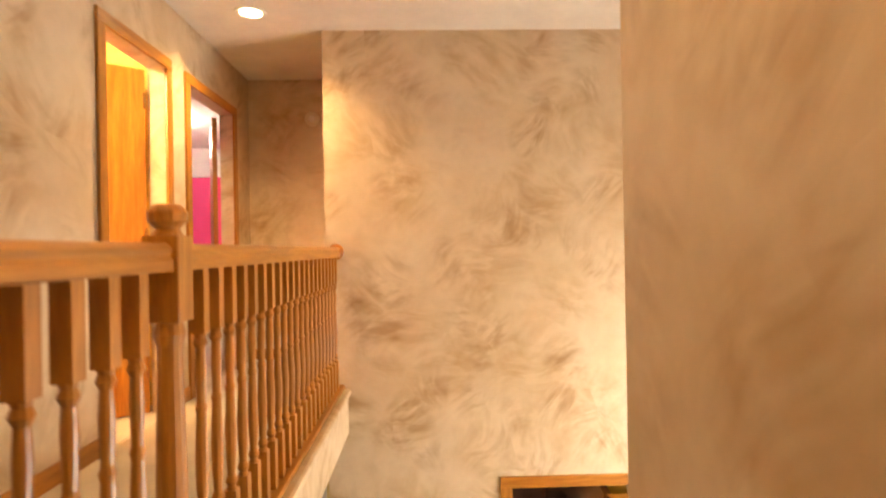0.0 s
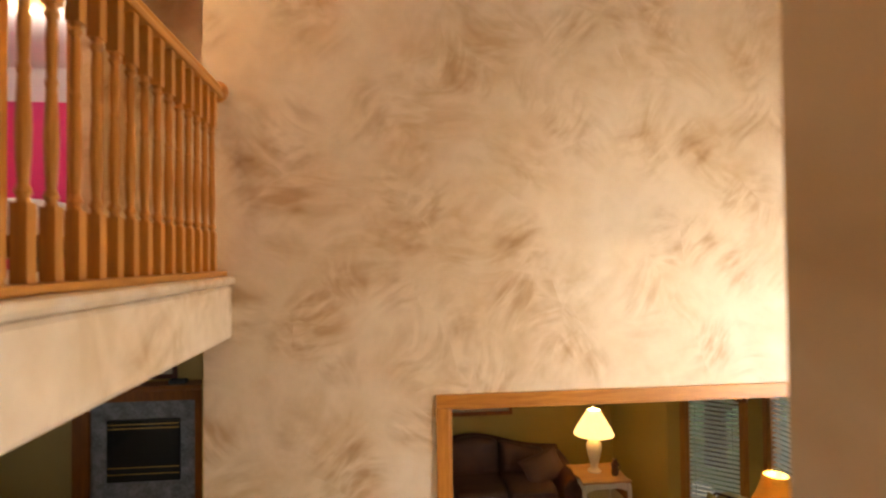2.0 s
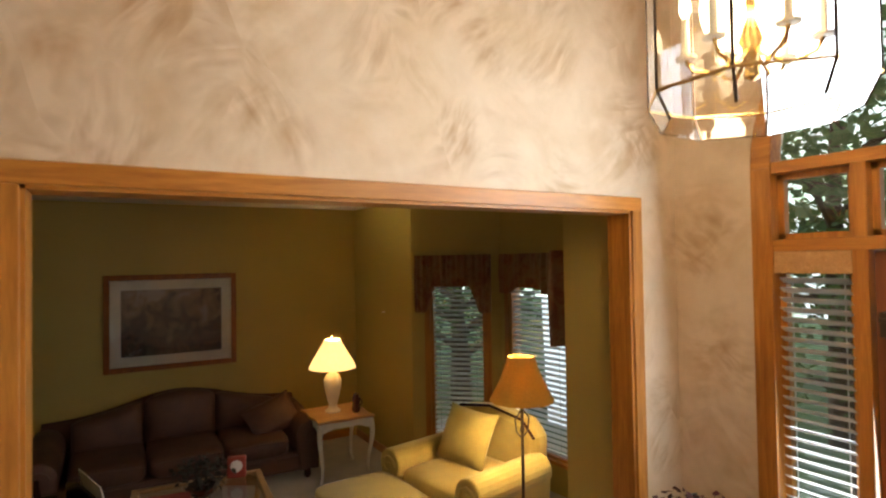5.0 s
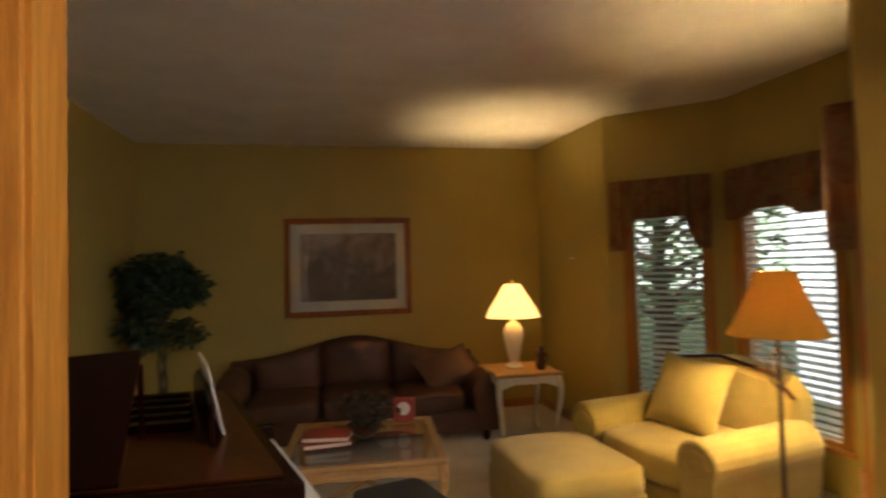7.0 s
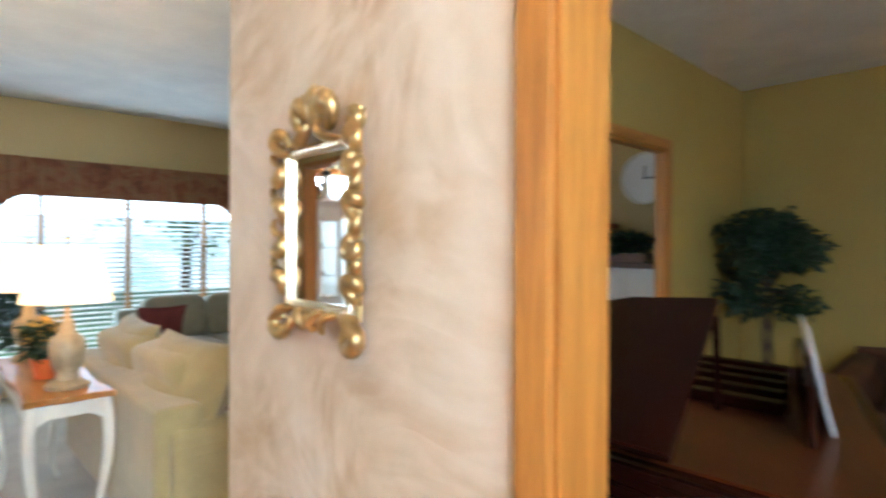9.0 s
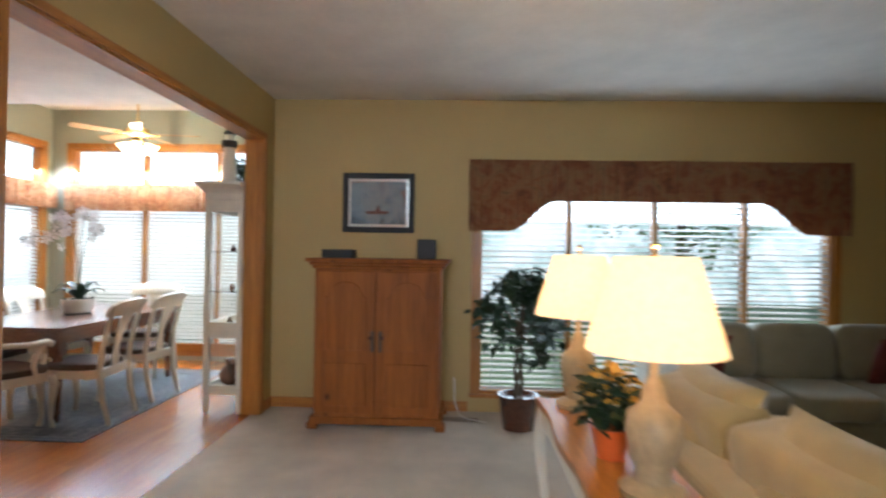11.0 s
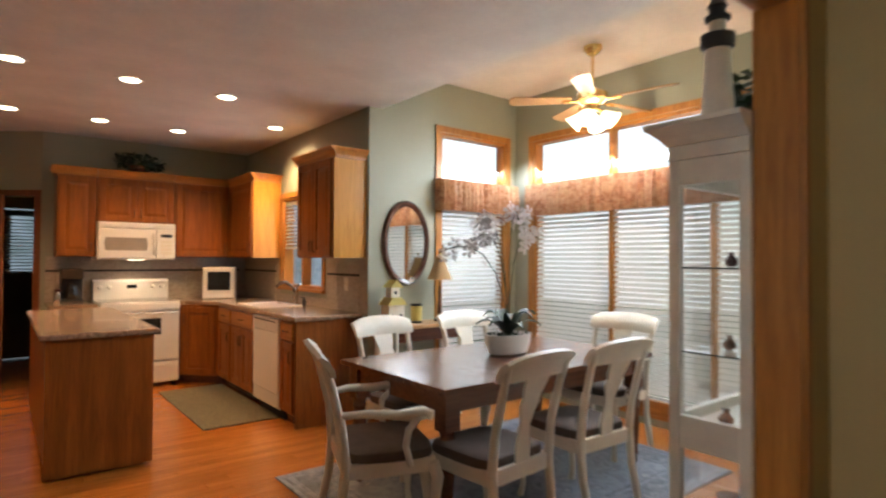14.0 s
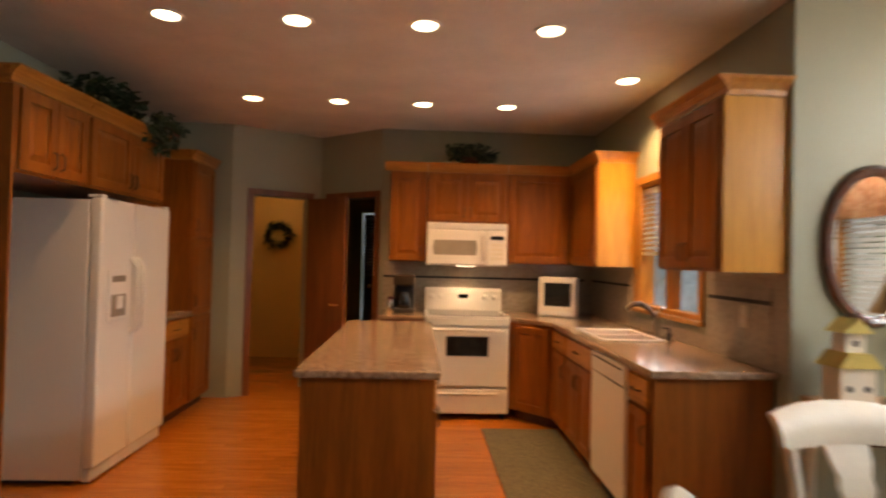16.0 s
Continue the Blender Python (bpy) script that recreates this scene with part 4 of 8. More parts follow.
for x in (-0.75, 0.75):
    for y in (-0.9, 0.9):
        part("leg", boxes((x - 0.03, y - 0.03, 0, x + 0.03, y + 0.03, 0.12)), M_DARKWOOD, bed)

sd = thing("smoke_detector", "round white smoke detector on the hall end wall", "smoke detector", Matrix.Translation((-1.21, 4.87, 5.18)) @ pose(0, 0, 0, 90))
part("base", lathe(bmesh.new(), [(0.065, 0.002), (0.065, 0.02), (0.05, 0.034), (0.0, 0.036)], 24), M_CREAM, sd, smooth=True)
part("grille", lathe(bmesh.new(), [(0.03, 0.034), (0.026, 0.042), (0.0, 0.044)], 18), M_WHITE, sd)


def can_light(x, y, z, power, label="recessed ceiling light with a white trim ring", cone=2.3, colour=WARM):
    c = thing("recessed_light", label, "ceiling light", Matrix.Translation((x, y, z)), group="recessed lights")
    part("trim_ring", lathe(bmesh.new(), [(0.072, -0.001), (0.098, -0.001), (0.095, -0.008), (0.072, -0.006), (0.070, -0.001)], 28), M_WHITE, c, smooth=True)
    part("lens", lathe(bmesh.new(), [(0.070, -0.0015), (0.05, -0.004), (0.0, -0.005)], 24), M_CAN, c, "glowing warm lens")
    if power:
        lamp("recessed_lamp", "SPOT", Matrix.Translation((x, y, z - 0.03)), power, colour, 0.05, cone=cone)
    return c


can_light(-1.31, 3.45, TOP, 90)
# the next two are unseen, added to brighten stair and foyer walls
can_light(0.9, 0.3, TOP, 80)
can_light(-0.4, 0.2, TOP, 50)

# lantern chandelier
CH = (1.95, 2.55)
ch = thing("lantern_chandelier", "large brass lantern of clear glass with lit candle bulbs", "chandelier", Matrix.Translation((CH[0], CH[1], 2.45)))


def octagon(r, z, k=8):
    return [Vector((r * math.cos(math.pi / k + 2 * math.pi * i / k), r * math.sin(math.pi / k + 2 * math.pi * i / k), z)) for i in range(k)]


rings = [octagon(0.222, 0.0), octagon(0.255, 0.07), octagon(0.255, 0.64), octagon(0.246, 0.72), octagon(0.202, 0.84), octagon(0.125, 0.95), octagon(0.055, 0.99)]
for a, b in zip(rings, rings[1:]):
    for i in range(8):
        j = (i + 1) % 8
        c = (a[i] + a[j] + b[i] + b[j]) / 4
        bm = bmesh.new()
        quad = [c + (p - c) * 0.985 for p in (a[i], a[j], b[j], b[i])]
        nrm = (quad[1] - quad[0]).cross(quad[3] - quad[0]).normalized() * 0.002
        lo, hi = [bm.verts.new(p - nrm) for p in quad], [bm.verts.new(p + nrm) for p in quad]
        bm.faces.new(lo[::-1]), bm.faces.new(hi)
        for q in range(4):
            bm.faces.new((lo[q], lo[(q + 1) % 4], hi[(q + 1) % 4], hi[q]))
        part("glass_panel", bm, M_GLASS, ch).visible_shadow = False
for i in range(8):
    part("corner_bar", tube(bmesh.new(), [r[i] for r in rings], 0.0045, 6), M_NICKEL, ch, "dark brass bar")
for r in rings[1:4:2] + [rings[2]]:
    part("ring_bar", tube(bmesh.new(), [*r, r[0]], 0.005, 6), M_BRASS, ch)
part("cap", lathe(bmesh.new(), [(0.085, 0.975), (0.085, 0.995), (0.05, 1.02), (0.03, 1.08), (0.012, 1.12), (0.012, 1.2), (0.0, 1.2)], 20), M_NICKEL, ch, "dark brass cap")
part("chain", tube(bmesh.new(), [(0, 0, 1.2), (0, 0, TOP - 2.45 - 0.02)], 0.012, 8), M_NICKEL, ch)
part("canopy", lathe(bmesh.new(), [(0.0, TOP - 2.45 - 0.06), (0.05, TOP - 2.45 - 0.05), (0.07, TOP - 2.45)], 20), M_NICKEL, ch)
part("stem", lathe(bmesh.new(), [(0.0, 0.1), (0.02, 0.11), (0.012, 0.16), (0.03, 0.2), (0.012, 0.26), (0.012, 0.46), (0.03, 0.5), (0.012, 0.55), (0.012, 0.98)], 14), M_BRASS, ch, smooth=True)
for tier, (z, rad, k) in enumerate(((0.18, 0.15, 6), (0.46, 0.12, 4))):
    for i in range(k):
        a = 2 * math.pi * (i + 0.5 * tier) / k
        d = Vector((math.cos(a), math.sin(a), 0))
        arm = part("candle_arm", tube(bmesh.new(), [d * 0.012 + Vector((0, 0, z)), d * rad * 0.5 + Vector((0, 0, z - 0.05)), d * rad * 0.9 + Vector((0, 0, z - 0.03)), d * rad + Vector((0, 0, z))], 0.006, 6), M_BRASS, ch, smooth=True)
        b = lathe(bmesh.new(), [(0.026, z), (0.028, z + 0.008), (0.010, z + 0.012), (0.010, z + 0.11), (0.0, z + 0.111)], 10, x=d.x * rad, y=d.y * rad)
        part("candle_sleeve", b, M_CREAM, arm)
        b = lathe(bmesh.new(), [(0.007, z + 0.111), (0.016, z + 0.135), (0.012, z + 0.165), (0.0, z + 0.195)], 10, x=d.x * rad, y=d.y * rad)
        part("bulb", b, M_BULB, arm, smooth=True)
lamp("chandelier_light_low", "POINT", Matrix.Translation((CH[0], CH[1], 2.45 + 0.30)), 46, (1.0, 0.72, 0.42), 0.13)
lamp("chandelier_light_high", "POINT", Matrix.Translation((CH[0], CH[1], 2.45 + 0.58)), 24, (1.0, 0.72, 0.42), 0.11)

# gilt mirror on the pier
gm = thing("gilt_mirror", "small wall mirror in a carved gilt scroll frame", "mirror", pose(-0.338, 3.744, 1.43, 0, 0, -1.7))
M_CHAMP = plain("champagne_gilt", (0.78, 0.66, 0.44), 0.25, 0.85, var=0.15, scale=14.0)
GW, GH = 0.137, 0.18
part("mirror_glass", boxes((-GW, -0.018, -GH, GW, -0.012, GH)), M_MIRROR, gm)
part("backing", boxes((-GW - 0.03, -0.012, -GH - 0.035, GW + 0.03, -0.001, GH + 0.035)), M_GILT, gm, bevel=0.004)
for x0, x1, z0, z1 in ((-GW - 0.022, -GW, -GH - 0.022, GH + 0.022), (GW, GW + 0.022, -GH - 0.022, GH + 0.022), (-GW, GW, GH, GH + 0.022), (-GW, GW, -GH - 0.022, -GH)):
    part("inner_frame", boxes((x0, -0.034, z0, x1, -0.012, z1)), M_CHAMP, gm, "pale gilt inner moulding", 0.007)


def scroll(cx, cz, r, a0, turns, side, thick=0.017):
    pts, rad = [], []
    for i in range(17):
        k = i / 16
        a = radians(a0) + side * turns * 2 * math.pi * k
        rr = r * (1 - 0.78 * k)
        pts.append((cx + rr * math.cos(a), -0.022 - 0.018 * math.sin(math.pi * k), cz + rr * math.sin(a)))
        rad.append(thick * (0.35 + 0.9 * math.sin(math.pi * min(1.0, 0.12 + 0.80 * k))))
    return tube(bmesh.new(), pts, rad, 8)


def plume(x0, z0, x1, z1, bend, thick):
    """A tapering carved leaf that curls towards its tip."""
    pts, rad = [], []
    for i in range(11):
        k = i / 10
        n = Vector((z1 - z0, 0, x0 - x1)).normalized() * bend * math.sin(math.pi * k)
        pts.append((x0 + (x1 - x0) * k + n.x, -0.020 - 0.022 * math.sin(math.pi * k * 0.8), z0 + (z1 - z0) * k + n.z))
        rad.append(thick * (0.25 + math.sin(math.pi * (0.1 + 0.82 * k))))
    return tube(bmesh.new(), pts, rad, 8, 0.7)


for sx in (-1, 1):
    for k in range(4):
        cz = -0.135 + 0.092 * k
        part("scroll", scroll(sx * (GW + 0.046), cz, 0.030, 90 if k % 2 else -90, 0.85, sx if k % 2 else -sx), M_GILT, gm, smooth=True)
        part("leaf", plume(sx * (GW + 0.028), cz + 0.022, sx * (GW + 0.066), cz + 0.07, sx * 0.014, 0.011), M_GILT, gm, smooth=True)
    part("corner_leaf", plume(sx * (GW - 0.012), GH + 0.012, sx * (GW + 0.072), GH + 0.075, sx * 0.022, 0.017), M_GILT, gm, smooth=True)
    part("corner_scroll", scroll(sx * (GW + 0.045), GH + 0.045, 0.035, 200 if sx > 0 else -20, 0.9, -sx, 0.014), M_GILT, gm, smooth=True)
    part("foot_leaf", plume(sx * (GW - 0.02), -GH - 0.02, sx * (GW + 0.07), -GH - 0.085, -sx * 0.02, 0.018), M_GILT, gm, smooth=True)
    part("foot_scroll", scroll(sx * (GW + 0.035), -GH - 0.06, 0.042, 160 if sx > 0 else 20, 0.9, sx), M_GILT, gm, smooth=True)
    part("crest_scroll", scroll(sx * 0.052, GH + 0.10, 0.042, -90, 0.95, sx), M_GILT, gm, smooth=True)
    part("crest_leaf", plume(sx * 0.10, GH + 0.025, sx * 0.02, GH + 0.075, -sx * 0.016, 0.014), M_GILT, gm, smooth=True)
    for k in range(2):
        part("foot_leaf", plume(sx * (0.095 - 0.055 * k), -GH - 0.022, sx * (0.045 - 0.05 * k), -GH - 0.07, sx * 0.014, 0.014), M_GILT, gm, smooth=True)
part("crest_shell", cushion(bmesh.new(), (0, -0.03, GH + 0.105), (0.026, 0.020, 0.045), 0.85), M_GILT, gm, smooth=True)
for k in range(5):
    part("shell_ray", plume(0.0, GH + 0.09, 0.016 * (k - 2) * 1.6, GH + 0.165 - 0.008 * abs(k - 2), 0.0, 0.009), M_GILT, gm, smooth=True)

# flower stand beside the entry
st = thing("flower_stand", "small dark wooden pedestal stand by the entry", "stand", pose(2.86, 3.42, 0))
part("top", lathe(bmesh.new(), [(0.17, 0.60), (0.18, 0.61), (0.17, 0.63), (0.0, 0.63)], 24), M_DARKWOOD, st)
part("column", lathe(bmesh.new(), [(0.03, 0.06), (0.045, 0.2), (0.025, 0.4), (0.04, 0.6)], 14), M_DARKWOOD, st, smooth=True)
part("base", lathe(bmesh.new(), [(0.15, 0.0), (0.15, 0.03), (0.05, 0.07)], 20), M_DARKWOOD, st)
M_BERRY = plain("dried_red_flower", (0.11, 0.03, 0.03), 0.8, var=0.5, scale=30)


def foliage(bm, rng, c, half, count, size, droop=0.2, ball=True):
    """Many small folded leaves scattered through a volume."""
    for _ in range(count):
        while True:
            p = Vector((rng.uniform(-1, 1), rng.uniform(-1, 1), rng.uniform(-1, 1)))
            if not ball or (p.length < 1 and p.length > 0.25 * rng.random()):
                break
        p = Vector((c[0] + p.x * half[0], c[1] + p.y * half[1], c[2] + p.z * half[2]))
        s = size * rng.uniform(0.6, 1.25)
        m = Matrix.Translation(p) @ Euler((rng.uniform(-0.9, 0.9) - droop, rng.uniform(-0.9, 0.9), rng.uniform(0, 6.28))).to_matrix().to_4x4()
        v = [bm.verts.new(m @ Vector(q)) for q in ((0, 0, 0), (0.30 * s, 0.45 * s, 0.06 * s), (0, s, -0.05 * s), (-0.30 * s, 0.45 * s, 0.06 * s))]
        bm.faces.new((v[0], v[1], v[2])), bm.faces.new((v[0], v[2], v[3]))
    return bm


fl = thing("flower_arrangement", "dark red dried flower arrangement in a bowl on the stand", "flowers", pose(2.86, 3.42, 0.63))
part("bowl", lathe(bmesh.new(), [(0.05, 0.0), (0.09, 0.03), (0.12, 0.09), (0.11, 0.09), (0.08, 0.04), (0.0, 0.02)], 18), M_DARKWOOD, fl, smooth=True)
part("leaves", foliage(bmesh.new(), random.Random(11), (0, 0, 0.2), (0.22, 0.2, 0.14), 260, 0.07), M_LEAF, fl)
part("blossoms", foliage(bmesh.new(), random.Random(12), (0, 0, 0.24), (0.22, 0.2, 0.17), 320, 0.05), M_BERRY, fl)

# the pink bedroom's fitting is unseen, added to brighten that room
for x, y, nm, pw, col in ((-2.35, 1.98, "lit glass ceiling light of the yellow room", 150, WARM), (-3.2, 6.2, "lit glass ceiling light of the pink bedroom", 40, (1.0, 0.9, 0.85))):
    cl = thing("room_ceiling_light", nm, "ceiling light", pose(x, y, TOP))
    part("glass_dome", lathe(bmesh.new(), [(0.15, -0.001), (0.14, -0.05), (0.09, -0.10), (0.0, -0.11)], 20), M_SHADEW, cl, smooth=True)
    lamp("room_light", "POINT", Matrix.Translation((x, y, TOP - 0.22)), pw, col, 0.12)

# ---- living room things ----
def frame_picture(name, m, w, h, frame_w, mat_frame, mat_art, label, mat_board=None, board=0.07):
    """A framed picture, its back at y = 0, facing -y, its centre at the origin."""
    ob = thing(name, label, "picture", m)
    x, z = w / 2, h / 2
    for a in ((-x, -z, -x + frame_w, z), (x - frame_w, -z, x, z), (-x + frame_w, z - frame_w, x - frame_w, z), (-x + frame_w, -z, x - frame_w, -z + frame_w)):
        part("frame_side", boxes((a[0], -0.03, a[1], a[2], -0.001, a[3])), mat_frame, ob, bevel=0.008)
    xi, zi = x - frame_w, z - frame_w
    if mat_board:
        part("mat_board", boxes((-xi, -0.014, -zi, xi, -0.004, zi)), mat_board, ob)
        xi, zi = xi - board, zi - board
    part("print", boxes((-xi, -0.017, -zi, xi, -0.0145, zi)), mat_art, ob)
    part("picture_glass", boxes((-(x - frame_w), -0.024, -(z - frame_w), x - frame_w, -0.021, z - frame_w)), M_PICGLASS, ob)
    return ob


def art(name, cols, scale, stretch=(1, 1, 1), lift=0.0):
    """A print in soft blotches; lift sorts the colours from the foot of the picture to its top."""
    m, t, b = nodes_of(name)
    v = coords(t, stretch)
    a = noise_node(t, v, scale, 6, 0.6, 0.6)
    if lift:
        sep, add = t.nodes.new("ShaderNodeSeparateXYZ"), t.nodes.new("ShaderNodeMath")
        add.operation, add.inputs[1].default_value = "MULTIPLY_ADD", lift
        t.links.new(v, sep.inputs[0])
        t.links.new(sep.outputs[2], add.inputs[0])
        t.links.new(a, add.inputs[2])
        a = add.outputs[0]
    c = ramp(t, a, [(0.3 + 0.4 * i / (len(cols) - 1), c) for i, c in enumerate(cols)])
    t.links.new(c, b.inputs["Base Color"])
    b.inputs["Roughness"].default_value = 0.5
    return m


M_PICGLASS = glass("picture_glass")
M_ART1 = art("landscape_print", [(0.04, 0.018, 0.010), (0.13, 0.06, 0.03), (0.05, 0.032, 0.018), (0.17, 0.10, 0.06), (0.24, 0.15, 0.10), (0.34, 0.27, 0.23)], 5, (1, 1, 1), 0.45)
M_ART2 = art("lighthouse_print", [(0.03, 0.06, 0.09), (0.12, 0.20, 0.27), (0.22, 0.30, 0.36), (0.16, 0.24, 0.30), (0.28, 0.10, 0.06)], 6, (1, 1, 1), 0.5)
M_ART3 = art("rocks_print", [(0.05, 0.07, 0.10), (0.20, 0.26, 0.36), (0.50, 0.56, 0.66), (0.30, 0.16, 0.08)], 6, (1, 1, 2.5))
frame_picture("landscape_picture", Matrix.Translation((1.085, NORTH, 1.525)), 1.26, 0.985, 0.055, M_CAB, M_ART1, "framed landscape print with a cream mat over the sofa", M_CREAM, 0.1)


def sofa(name, m, w, cloth, label, seats=3, hump=0.0, back_h=0.86, depth=0.95, arm=0.24):
    """A padded sofa facing -y, its back at y = depth, its middle at x = 0."""
    s = thing(name, label, "sofa", m)
    x = w / 2
    part("base", boxes((-x + 0.03, 0.06, 0.07, x - 0.03, depth - 0.03, 0.30)), cloth, s, bevel=0.03)
    for sx in (-1, 1):
        bm = bmesh.new()
        pr = [(sx * (x - arm + 0.02), 0.10), (sx * (x - 0.05), 0.10)] + [(sx * (x - arm / 2) + p[0], 0.50 + p[1]) for p in arc(0, 0, arm / 2, -20 if sx > 0 else 200, 200 if sx > 0 else -20, 12)]
        prism(bm, pr if sx > 0 else pr[::-1], 1, 0.02, depth - 0.08)
        part("arm", bm, cloth, s, bevel=0.025)
    bm = bmesh.new()
    n = 24
    top = [(x - 2 * x * i / n, back_h - 0.10 + hump * math.sin(math.pi * i / n) ** 2) for i in range(n + 1)]
    prism(bm, [(-x + 0.06, 0.28), (x - 0.06, 0.28)] + [(max(-x + 0.06, min(x - 0.06, p[0])), p[1]) for p in top], 1, depth - 0.22, depth - 0.02)
    part("back_frame", bm, cloth, s, bevel=0.05)
    iw = (w - 2 * arm) / seats
    for i in range(seats):
        cx = -x + arm + iw * (i + 0.5)
        rise = hump * math.sin(math.pi * (cx + x) / w) ** 2
        part("seat_cushion", cushion(bmesh.new(), (cx, depth * 0.40, 0.385), (iw / 2 - 0.004, depth * 0.40, 0.095), 0.35), cloth, s, smooth=True)
        tilt = Matrix.Translation((cx, depth - 0.29, 0.66 + rise * 0.6)) @ Matrix.Rotation(radians(-12), 4, "X")
        part("back_cushion", cushion(bmesh.new(), (0, 0, 0), (iw / 2 - 0.002, 0.12, 0.22 + rise * 0.4), 0.34, m=tilt), cloth, s, smooth=True)
    for sx in (-1, 1):
        for y in (0.1, depth - 0.12):
            part("foot", lathe(bmesh.new(), [(0.025, 0), (0.035, 0.03), (0.03, 0.075)], 10, x=sx * (x - 0.1), y=y), M_DARKWOOD, s)
    return s


def pillow(m, half, cloth, label):
    """A square scatter cushion with pinched corners; its shortest half-size is its thickness."""
    p = thing("throw_pillow", label, "pillow", m)
    k = min(range(3), key=lambda i: half[i])
    a, c = [i for i in range(3) if i != k]
    bm, n, grid = bmesh.new(), 14, {}
    for side in (-1, 1):
        for i in range(n + 1):
            for j in range(n + 1):
                u, v = -1 + 2 * i / n, -1 + 2 * j / n
                rim = i in (0, n) or j in (0, n)
                if rim and side > 0:
                    grid[side, i, j] = grid[-1, i, j]
                    continue
                q = [0.0] * 3
                q[a] = half[a] * u * (1 - 0.09 * (1 - v * v))
                q[c] = half[c] * v * (1 - 0.09 * (1 - u * u))
                q[k] = side * half[k] * ((1 - u * u) * (1 - v * v)) ** 0.42
                grid[side, i, j] = bm.verts.new(q)
        for i in range(n):
            for j in range(n):
                f = [grid[side, i, j], grid[side, i + 1, j], grid[side, i + 1, j + 1], grid[side, i, j + 1]]
                bm.faces.new(f if side > 0 else f[::-1])
    part("pillow_case", bm, cloth, p, smooth=True)
    return p


def loft(bm, rings):
    """Skins closed rings of points and caps both ends."""
    rows = [[bm.verts.new(p) for p in r] for r in rings]
    n = len(rows[0])
    for a, b in zip(rows, rows[1:]):
        for i in range(n):
            bm.faces.new((a[i], a[(i + 1) % n], b[(i + 1) % n], b[i]))
    bm.faces.new(rows[0][::-1]), bm.faces.new(rows[-1])
    return bm


def camelback_sofa(m, w, cloth, label):
    """A leather sofa facing -y: humped back in three pads, rolled arms, crowned seat cushions."""
    s = thing("leather_sofa", label, "sofa", m)
    x, depth = w / 2, 1.02

    def crest(u):
        return 0.665 + 0.195 * math.exp(-(u / 0.52) ** 2)

    part("base", boxes((-x + 0.10, 0.06, 0.09, x - 0.10, depth - 0.04, 0.27)), cloth, s, bevel=0.03)
    part("front_rail", boxes((-x + 0.24, 0.035, 0.10, x - 0.24, 0.06, 0.25)), cloth, s, bevel=0.012)
    shell = []
    for i in range(33):
        u = -1 + i / 16
        z = crest(u)
        shell.append([(u * (x - 0.09), y, h) for y, h in ((depth - 0.20, 0.26), (depth - 0.16, z - 0.05), (depth - 0.11, z - 0.008), (depth - 0.05, z - 0.012), (depth - 0.02, z - 0.06), (depth - 0.03, 0.26))])
    part("back_frame", loft(bmesh.new(), shell), cloth, s, smooth=True)
    cuts = [-0.80, -0.28, 0.28, 0.80]
    for u0, u1 in zip(cuts, cuts[1:]):
        rings = []
        for i in range(21):
            k = -1 + i / 10
            u = (u0 + u1) / 2 + (u1 - u0) / 2 * k
            full = (1 - abs(k) ** 4) ** 0.5 * 0.94 + 0.06
            top, low = crest(u) + 0.012 * full, 0.40
            mid, hh, th = (top + low) / 2, (top - low) / 2, 0.125 * full
            ring = []
            for q in range(18):
                a = 2 * math.pi * q / 18
                ca, sa = math.cos(a), math.sin(a)
                zz = mid + hh * math.copysign(abs(sa) ** 0.6, sa) * (0.90 + 0.10 * full)
                yy = depth - 0.29 + 0.10 * (zz - 0.6) + th * math.copysign(abs(ca) ** 0.6, ca)
                ring.append((u * (x - 0.10), yy, zz))
            rings.append(ring)
        part("back_cushion", loft(bmesh.new(), rings), cloth, s, smooth=True)
        cx = (u0 + u1) / 2 * (x - 0.10)
        hw = (u1 - u0) / 2 * (x - 0.10)
        part("seat_cushion", cushion(bmesh.new(), (cx, 0.40, 0.355), (hw - 0.003, 0.40, 0.10), 0.38), cloth, s, smooth=True)
        part("seat_piping", tube(bmesh.new(), [(cx - hw + 0.03, 0.015, 0.405), (cx, 0.0, 0.42), (cx + hw - 0.03, 0.015, 0.405)], 0.007, 6), cloth, s)
    for sx in (-1, 1):
        rings = []
        for y, r, z in ((0.0, 0.105, 0.425), (0.02, 0.135, 0.43), (0.10, 0.142, 0.435), (0.45, 0.142, 0.445), (0.75, 0.145, 0.47), (0.92, 0.13, 0.50), (0.96, 0.09, 0.50)):
            cx = sx * (x - 0.145)
            pts = [(cx + sx * r * math.cos(radians(a)), y, z + r * math.sin(radians(a))) for a in range(-50, 200, 14)]
            pts += [(cx - sx * 0.10, y + 0.02, 0.10), (cx + sx * 0.075, y + 0.02, 0.10)]
            rings.append(pts)
        arm = part("arm", loft(bmesh.new(), rings), cloth, s, smooth=True)
        part("arm_scroll", tube(bmesh.new(), [(sx * (x - 0.145) + 0.09 * (1 - k / 15) * math.cos(k * 0.7), -0.006, 0.425 + 0.09 * (1 - k / 15) * math.sin(k * 0.7)) for k in range(14)], 0.007, 6), cloth, arm)
        for y in (0.1, depth - 0.12):
            part("foot", lathe(bmesh.new(), [(0.025, 0), (0.038, 0.03), (0.03, 0.095)], 10, x=sx * (x - 0.16), y=y), M_DARKWOOD, s)
    return s


camelback_sofa(pose(1.12, 7.17, 0), 2.48, M_LEATHER, "dark brown leather camel-back sofa against the wall")
